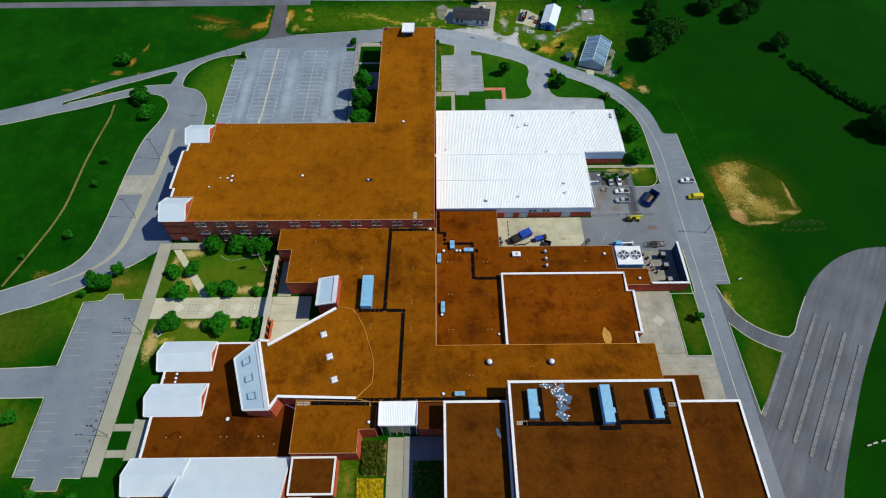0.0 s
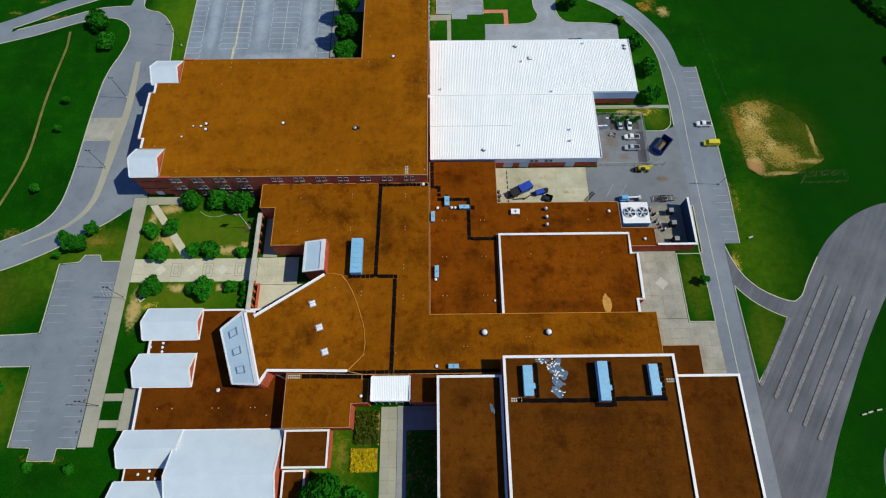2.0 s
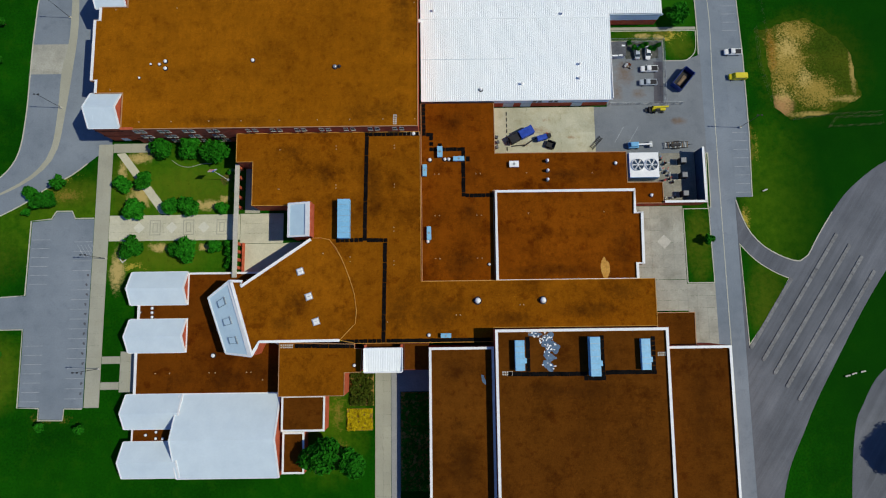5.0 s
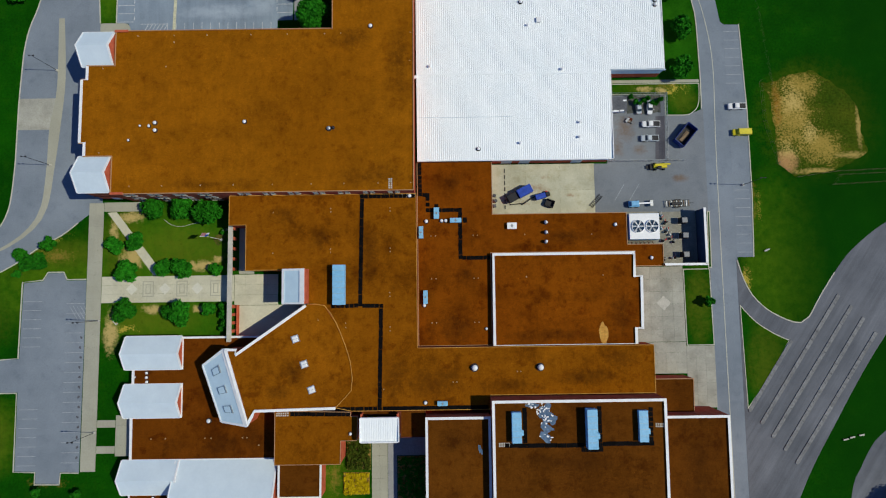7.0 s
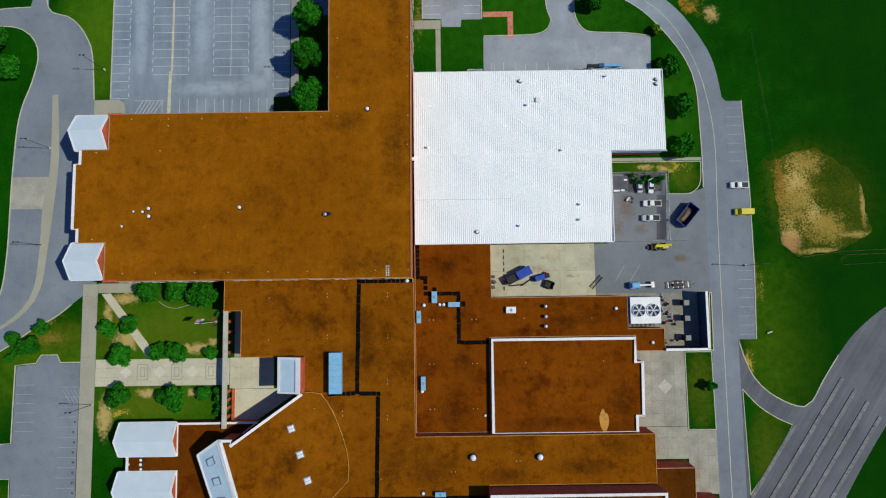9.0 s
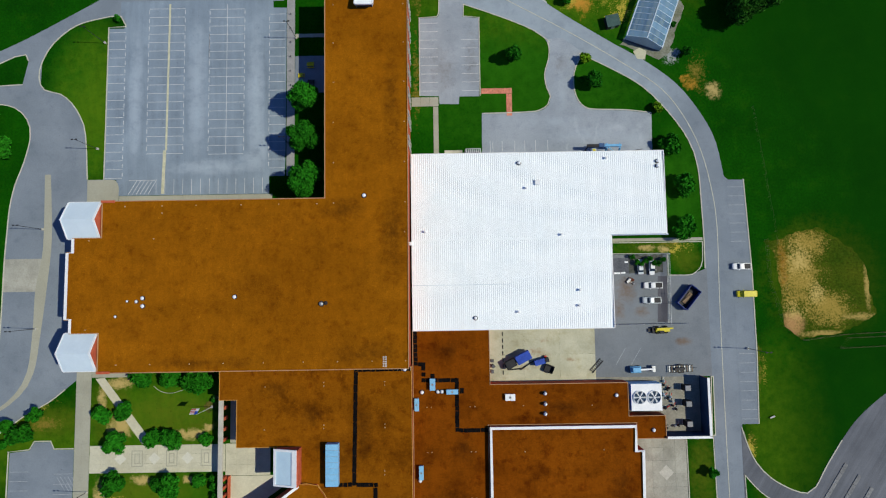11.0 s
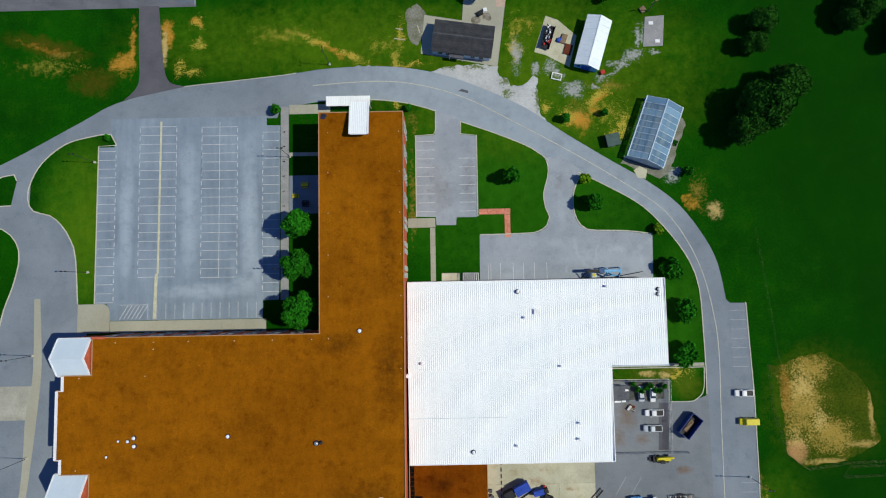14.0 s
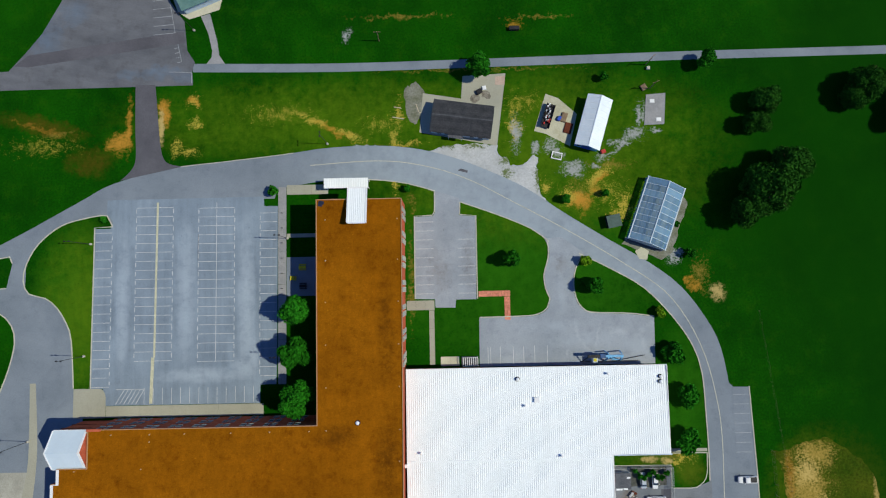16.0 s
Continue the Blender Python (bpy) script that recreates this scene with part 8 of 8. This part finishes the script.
# picnic tables and planter in the side court
flat("side_court_paving", [(-37.3, 197.6), (-25.6, 197.6), (-25.6, 209.4), (-37.3, 209.4)], 0.05, M_asphalt, "grey paving of the shaded side court", "pavement")
for x, y, a, m, k in ((-32.4, 206.3, 0, M_yellow, 1.0), (-35.2, 203.0, 90, M_yellow, 0.6), (-32.2, 200.6, 0, M_black, 1.0)):
    t = thing("picnic_table", "yellow-topped picnic table in the side court" if m is M_yellow else "dark picnic table in the side court", "table", (x, y, 0.05), a, "picnic tables")
    part("top", box(BM(), -1.1 * k, 1.1 * k, -0.45, 0.45, 0.7, 0.77, 0.02), m, t)
    for s in (-1, 1):
        part("bench", box(BM(), -1.1 * k, 1.1 * k, s * 0.8 - 0.15, s * 0.8 + 0.15, 0.42, 0.47), m, t)
        part("leg", box(BM(), s * 0.7 * k - 0.05, s * 0.7 * k + 0.05, -0.75, 0.75, 0, 0.44), M_black, t)
        part("upright", box(BM(), s * 0.7 * k - 0.05, s * 0.7 * k + 0.05, -0.3, 0.3, 0.44, 0.7), M_black, t)
for i in range(6):
    b = thing("bollard", "short dark bollard beside the walk", "bollard", (-38.6, 200 + i * 4.6, 0.08), group="bollards")
    part("post", lathe(BM(), [(0.12, 0), (0.12, 0.8), (0.06, 0.9)], 8), M_black, b)
    part("foot", lathe(BM(), [(0.2, 0), (0.18, 0.05)], 8), M_steel, b)


# ---- outbuildings beyond the loop ----
def pitched_house(name, label, cx, cy, deg, l, w, h, rise, roof_mat, wall_mat, category="house", shingles=0):
    """A small building whose ridge runs along its own x."""
    b = thing(name, label, category, (cx, cy, 0), deg)
    k = BM()
    pts = [(-w, -0.1), (w, -0.1), (w, h), (0, h + rise), (-w, h)]
    lo = [k.verts.new((-l, y, z)) for y, z in pts]
    hi = [k.verts.new((l, y, z)) for y, z in pts]
    k.faces.new(lo), k.faces.new(hi)
    for i in range(5):
        k.faces.new((lo[i], lo[(i + 1) % 5], hi[(i + 1) % 5], hi[i]))
    part("wall", k, wall_mat, b)
    o = 0.4
    for s in (-1, 1):
        r = BM()
        q = [(s * (w + o), h - o * rise / w + 0.05), (0, h + rise + 0.05), (0, h + rise + 0.22), (s * (w + o), h - o * rise / w + 0.22)]
        lo = [r.verts.new((-l - o, y, z)) for y, z in q]
        hi = [r.verts.new((l + o, y, z)) for y, z in q]
        r.faces.new(lo), r.faces.new(hi)
        for i in range(4):
            r.faces.new((lo[i], lo[(i + 1) % 4], hi[(i + 1) % 4], hi[i]))
        rs = part("roof_slope", r, roof_mat, b)
        for j in range(shingles):
            t0, t1 = j / shingles, (j + 0.94) / shingles
            c = BM()
            ya, yb = s * (w + o) * (1 - t0), s * (w + o) * (1 - t1)
            za, zb = [h - o * rise / w + 0.22 + (rise + o * rise / w) * t for t in (t0, t1)]
            vs = [c.verts.new(p) for p in ((-l - o, ya, za + 0.05), (l + o, ya, za + 0.05), (l + o, yb, zb + 0.02), (-l - o, yb, zb + 0.02))]
            c.faces.new(vs)
            bmesh.ops.solidify(c, geom=c.faces[:], thickness=0.02)
            part("shingle_course", c, roof_mat, rs)
    part("ridge_cap", box(BM(), -l - o, l + o, -0.14, 0.14, h + rise + 0.18, h + rise + 0.28), roof_mat, b)
    return b


hs = pitched_house("small_house", "small house with a dark grey shingle roof", 16.9, 250.3, -8.3, 8.9, 4.7, 3.0, 1.5, M_shingle, M_panel, shingles=9)
for i, x in enumerate((-6.5, -4.2, 3.6, 6.2)):
    wn_ = part("window", WIN[0], None, hs, "white-framed window", at=(x, -4.72, 0.9))
    part("pane", WIN[1], None, wn_)
dr = part("door", box(BM(), -1.0, 0.0, -4.8, -4.7, 0, 2.1), M_white, hs, "white door")
part("door_handle", tube(BM(), (-0.15, -4.8, 1.0), (-0.15, -4.9, 1.0), 0.04), M_steel, dr)
part("porch_roof", box(BM(), -3.6, 0.8, -6.1, -4.75, 2.45, 2.6, 0.03), M_shingle, hs, "small porch roof")
for x in (-3.4, 0.6):
    part("porch_post", box(BM(), x - 0.07, x + 0.07, -6.0, -5.86, 0, 2.45), M_white, hs, "white porch post")
shd = pitched_house("white_shed", "white metal shed with a bright gable roof", 56.8, 248.5, 73.2, 7.7, 3.5, 3.0, 1.5, surface("pale_blue_white_sheet", (0.66, 0.75, 0.82), (0.76, 0.83, 0.88), 0.5, coarse=0.3, fine=2.0, grain=0.06, bump=0.0), M_lightblue, "shed")
for i in range(9):
    for s in (-1, 1):
        r = BM()
        x = -7.2 + i * 1.8
        za, zb = 3.0 - 0.4 * 1.5 / 3.5 + 0.22, 4.72
        tube(r, (x, s * 3.9, za + 0.03), (x, 0, zb + 0.03), 0.05, n=4)
        part("rib", r, M_roof_metal, shd)
part("door", box(BM(), -7.78, -7.7, -1.4, 1.4, 0, 2.6), M_blue, shd, "blue sliding door")
part("pane", box(BM(), -7.79, -7.72, 1.8, 2.8, 1.1, 2.0), M_glass, shd)
# greenhouse: white ribs and single glass panes
gh = thing("greenhouse", "white-framed greenhouse with glass panes", "greenhouse", (74.8, 220.4, 0), 69.5)
GL, GW, GE, GR = 9.8, 5.75, 2.6, 2.3
for i in range(11):
    x = -GL + i * 2 * GL / 10
    for s in (-1, 1):
        part("rib", tube(BM(), (x, s * GW, GE), (x, 0, GE + GR), 0.09, n=6), M_panel, gh, "white rafter")
        part("post", tube(BM(), (x, s * GW, 0), (x, s * GW, GE), 0.08, n=6), M_panel, gh, "white post")
for s in (-1, 1):
    part("gutter", box(BM(), -GL - 0.2, GL + 0.2, s * GW - 0.16, s * GW + 0.16, GE - 0.1, GE + 0.12), M_panel, gh, "white gutter")
part("ridge", box(BM(), -GL - 0.1, GL + 0.1, -0.14, 0.14, GE + GR - 0.05, GE + GR + 0.14), M_panel, gh, "white ridge beam")
for i in range(10):
    xa, xb = -GL + i * 2 * GL / 10 + 0.08, -GL + (i + 1) * 2 * GL / 10 - 0.08
    for s in (-1, 1):
        c = BM()
        c.faces.new([c.verts.new(p) for p in ((xa, s * GW * 0.97, GE + 0.09), (xb, s * GW * 0.97, GE + 0.09), (xb, s * 0.15, GE + GR), (xa, s * 0.15, GE + GR))])
        bmesh.ops.solidify(c, geom=c.faces[:], thickness=0.02)
        ob = part("pane", c, M_clear, gh)
        ob.visible_shadow = False
        c = BM()
        box(c, xa, xb, s * GW - 0.015, s * GW + 0.015, 0.5, GE - 0.1)
        part("side_pane", c, M_clear, gh)
for s in (-1, 1):
    k = BM()
    k.faces.new([k.verts.new((s * GL, y, z)) for y, z in ((-GW, 0), (GW, 0), (GW, GE), (0, GE + GR), (-GW, GE))])
    bmesh.ops.solidify(k, geom=k.faces[:], thickness=0.04)
    part("end_wall", k, M_panel, gh, "pale blue end wall")
for y in (-3.6, 0.0, 3.6):
    b = part("bench", box(BM(), -GL + 1, GL - 1, y - 0.8, y + 0.8, 0.75, 0.85), M_wood, gh, "growing bench")
    for i in range(5):
        part("leg", box(BM(), -GL + 1.5 + i * 4, -GL + 1.6 + i * 4, y - 0.6, y + 0.6, 0, 0.75), M_steel, b)
flat("greenhouse_step", [(68.6, 209.2), (70.6, 210.4), (72.8, 209.2), (72.2, 206.5), (69.8, 206.8)], 0.045, M_loading, "tan concrete step before the greenhouse door", "pavement")
flat("greenhouse_apron", ragged([(64.6, 211.6), (76.4, 206.6), (79.6, 208.2), (85.4, 224), (83.6, 226), (76.8, 209.6), (66, 213.6)], 0.3, 21), 0.018, M_gravel_mix, "grey gravel strip round the greenhouse", "gravel")
flat("greenhouse_floor", [(66.3, 212.5), (76.3, 208.8), (83.5, 228), (73.3, 231.8)], 0.04, M_asphalt_dark, "dark gravel floor of the greenhouse", "gravel")
# dark box shed, frames, oil tank and clutter
dk = thing("storage_shed", "small dark green flat-roofed storage shed", "shed", (62.0, 218.3, 0), 12)
part("wall", box(BM(), -1.9, 1.9, -1.7, 1.7, 0, 2.1, 0.03), M_black, dk)
part("roof", box(BM(), -2.1, 2.1, -1.9, 1.9, 2.1, 2.25, 0.04), surface("dark_green_metal", (0.03, 0.07, 0.06), (0.05, 0.1, 0.09), 0.5, coarse=0.8, grain=0.15), dk)
part("door", box(BM(), -0.6, 0.6, -1.76, -1.68, 0, 1.9), M_steel, dk)
rf = thing("raised_bed", "white-framed raised planting bed", "planter", (45.8, 239.0, 0.02), -14)
for x0, x1, y0, y1 in ((-1.6, 1.6, -1.1, -0.85), (-1.6, 1.6, 0.85, 1.1), (-1.6, -1.35, -0.85, 0.85), (1.35, 1.6, -0.85, 0.85)):
    part("board", box(BM(), x0, x1, y0, y1, 0, 0.45), M_white, rf)
part("soil", box(BM(), -1.35, 1.35, -0.85, 0.85, 0, 0.3), M_lawn, rf)
rnd = random.Random(23)
wp = thing("scrap_trailer", "dark trailer heaped with scrap on the concrete pad", "trailer", (43.4, 251.4, 0.06), 72)
part("bed", box(BM(), -3.8, 3.8, -1.3, 1.3, 0.6, 0.8), M_black, wp)
for s in (-1, 1):
    part("side", box(BM(), -3.8, 3.8, s * 1.3 - 0.05, s * 1.3 + 0.05, 0.8, 1.5), M_black, wp)
    for x in (-0.6, 0.6):
        add_wheel(wp, x, s * 1.35, 1.0)
for i in range(26):
    x, y = rnd.uniform(-3.4, 3.4), rnd.uniform(-1.0, 1.0)
    part("scrap", box(BM(), x - rnd.uniform(0.1, 0.45), x + rnd.uniform(0.1, 0.45), y - 0.2, y + 0.2, 0.8, 1.0 + rnd.uniform(0.1, 0.9), 0.04), (M_white, M_red, M_wood, M_black, M_steel)[i % 5], wp)
for x, y, a, l, w, h, m, lab in ((48.4, 251.0, 70, 1.5, 0.9, 0.5, M_wood, "stack of rusty boards beside the shed"), (49.6, 247.6, 73, 1.7, 1.2, 0.35, M_brick_dark, "rusty metal sheet stack on the pad"), (46.9, 250.6, 60, 0.7, 0.5, 0.8, M_blue, "blue drum rack beside the trailer"),
                                  (60.0, 240.0, 20, 0.7, 0.6, 0.9, M_red, "red fuel tank beside the shed"), (33.8, 279.5, 0, 1.6, 0.6, 1.1, M_black, "dark equipment box in the field"),                                   (73.4, 260.0, 30, 0.9, 0.9, 0.5, M_wood, "round timber reel in the grass"), (75.0, 266.0, 0, 0.5, 0.5, 0.8, M_kerb, "small pale meter box"), (22.4, 259.6, 30, 0.9, 0.7, 0.8, M_black, "dark patio grill on the house pad"), (24.0, 260.8, 10, 0.6, 0.6, 0.5, M_white, "white patio chair on the pad")):
    b = thing("yard_box", lab, "yard object", (x, y, 0.0), a)
    part("body", box(BM(), -l, l, -w, w, 0.05, h, 0.05), m, b)
    part("lid", box(BM(), -l * 0.9, l * 0.9, -w * 0.9, w * 0.9, h, h + 0.06, 0.02), m, b)
    part("foot", box(BM(), -l * 0.8, l * 0.8, -w * 0.3, w * 0.3, 0, 0.05), M_black, b)
for x, y in ((75.8, 255.6), (77.6, 249.8)):
    b = thing("slab_hatch", "small pale hatch on the concrete slab", "hatch", (x, y, 0.14))
    part("lid", box(BM(), -0.7, 0.7, -0.5, 0.5, 0, 0.15, 0.03), M_white, b)
    part("frame", box(BM(), -0.85, 0.85, -0.65, 0.65, 0, 0.06), M_steel, b)
# far north-west pavilion roof, gantry behind the workshop wing
pitched_house("field_pavilion", "field pavilion with a green-grey metal roof", -64.8, 292.9, 22, 6.0, 4.5, 3.0, 1.4, surface("green_grey_metal", (0.08, 0.17, 0.16), (0.13, 0.24, 0.22), 0.5, coarse=0.4, grain=0.15), M_panel, "pavilion")
flat("pavilion_apron", [(-73, 291.3), (-71.5, 287.2), (-67.9, 284.8), (-58.5, 287.7), (-56, 297), (-72, 299)], 0.058, M_concrete, "pale concrete apron round the pavilion", "pavement")
flat("pavilion_walk", [(-64.3, 285.7), (-61.4, 286.6), (-59, 277.3), (-58.4, 273), (-56.6, 270.3), (-62.4, 270.3), (-60.8, 272.4), (-60.6, 274.5), (-61.9, 280.1)], 0.05, M_isle, "grey concrete walk to the pavilion", "pavement")
gt = thing("lift_gantry", "blue steel gantry and crane behind the workshop wing", "gantry", (58.5, 177.6, 0.05))
part("beam", box(BM(), -2.4, 4.0, 0.4, 1.1, 3.5, 4.1, 0.05), M_lightblue, gt, "pale blue lifting beam")
part("beam", box(BM(), -6.4, -2.4, 0.3, 1.2, 3.4, 4.1, 0.05), M_black, gt, "dark end of the beam")
M_trolley = surface("dark_blue_paint", (0.02, 0.06, 0.16), (0.04, 0.10, 0.24), 0.5, coarse=0.5, grain=0.2)
part("trolley", box(BM(), -2.9, -1.2, 0.2, 1.4, 3.3, 4.25, 0.1), M_trolley, gt, "dark blue trolley on the beam")
for x0, x1 in ((3.6, 4.1), (-0.2, -0.5)):
    leg = BM()
    tube(leg, (x0, 1.4, 3.6), (x1, 1.8, 0.0), 0.2, n=6)
    tube(leg, (x0, 0.2, 3.6), (x1, -1.1, 0.0), 0.28, n=6)
    part("leg", leg, M_lightblue, gt, "pale blue splayed steel leg")
part("brace", tube(BM(), (0.2, 0.3, 3.6), (2.6, -0.6, 1.4), 0.14, n=6), M_lightblue, gt)
part("brace", tube(BM(), (1.2, -0.7, 1.5), (3.7, -0.6, 1.6), 0.14, n=6), M_lightblue, gt)
part("strut", tube(BM(), (-6.0, 0.6, 3.6), (-7.4, -1.3, 0.1), 0.16, n=6), M_black, gt, "black raking strut")
part("hopper", box(BM(), -4.9, -3.2, -1.3, 0.3, 1.2, 2.9, 0.12, 0.1), M_panel, gt, "pale hopper")
part("lid", box(BM(), -4.5, -3.6, -0.9, 0.0, 2.9, 3.0, 0.03), M_yellow, gt, "yellow lid")
part("hose", tube(BM(), (4.1, -0.9, 0.4), (11.5, 0.4, 0.3), 0.09), M_black, gt, "black hose")
part("rail", box(BM(), -7.5, 9.5, -1.3, -1.1, 0, 0.25), M_black, gt)
cg = thing("mesh_cage", "white framed mesh cage against the workshop wing", "cage", (17.8, 177.2, 0))
for i in range(8):
    part("bar", box(BM(), -2.24 + i * 0.62, -2.08 + i * 0.62, -1.3, 1.3, 2.1, 2.18), M_white, cg)
for x in (-2.2, 2.2):
    for y in (-1.25, 1.25):
        part("post", box(BM(), x - 0.06, x + 0.06, y - 0.06, y + 0.06, 0, 2.1), M_white, cg)
for y in (-1.3, 1.22):
    part("rail", box(BM(), -2.3, 2.3, y, y + 0.09, 2.1, 2.2), M_white, cg)
slabs("cage_floor", 9.0, 14.6, 175.8, 178.6, 2, 1, "concrete pad beside the mesh cage", 0.06)
flat("cage_pit", [(15.2, 175.8), (20.2, 175.8), (20.2, 178.6), (15.2, 178.6)], 0.05, M_asphalt_dark, "dark floor under the mesh cage", "pavement")
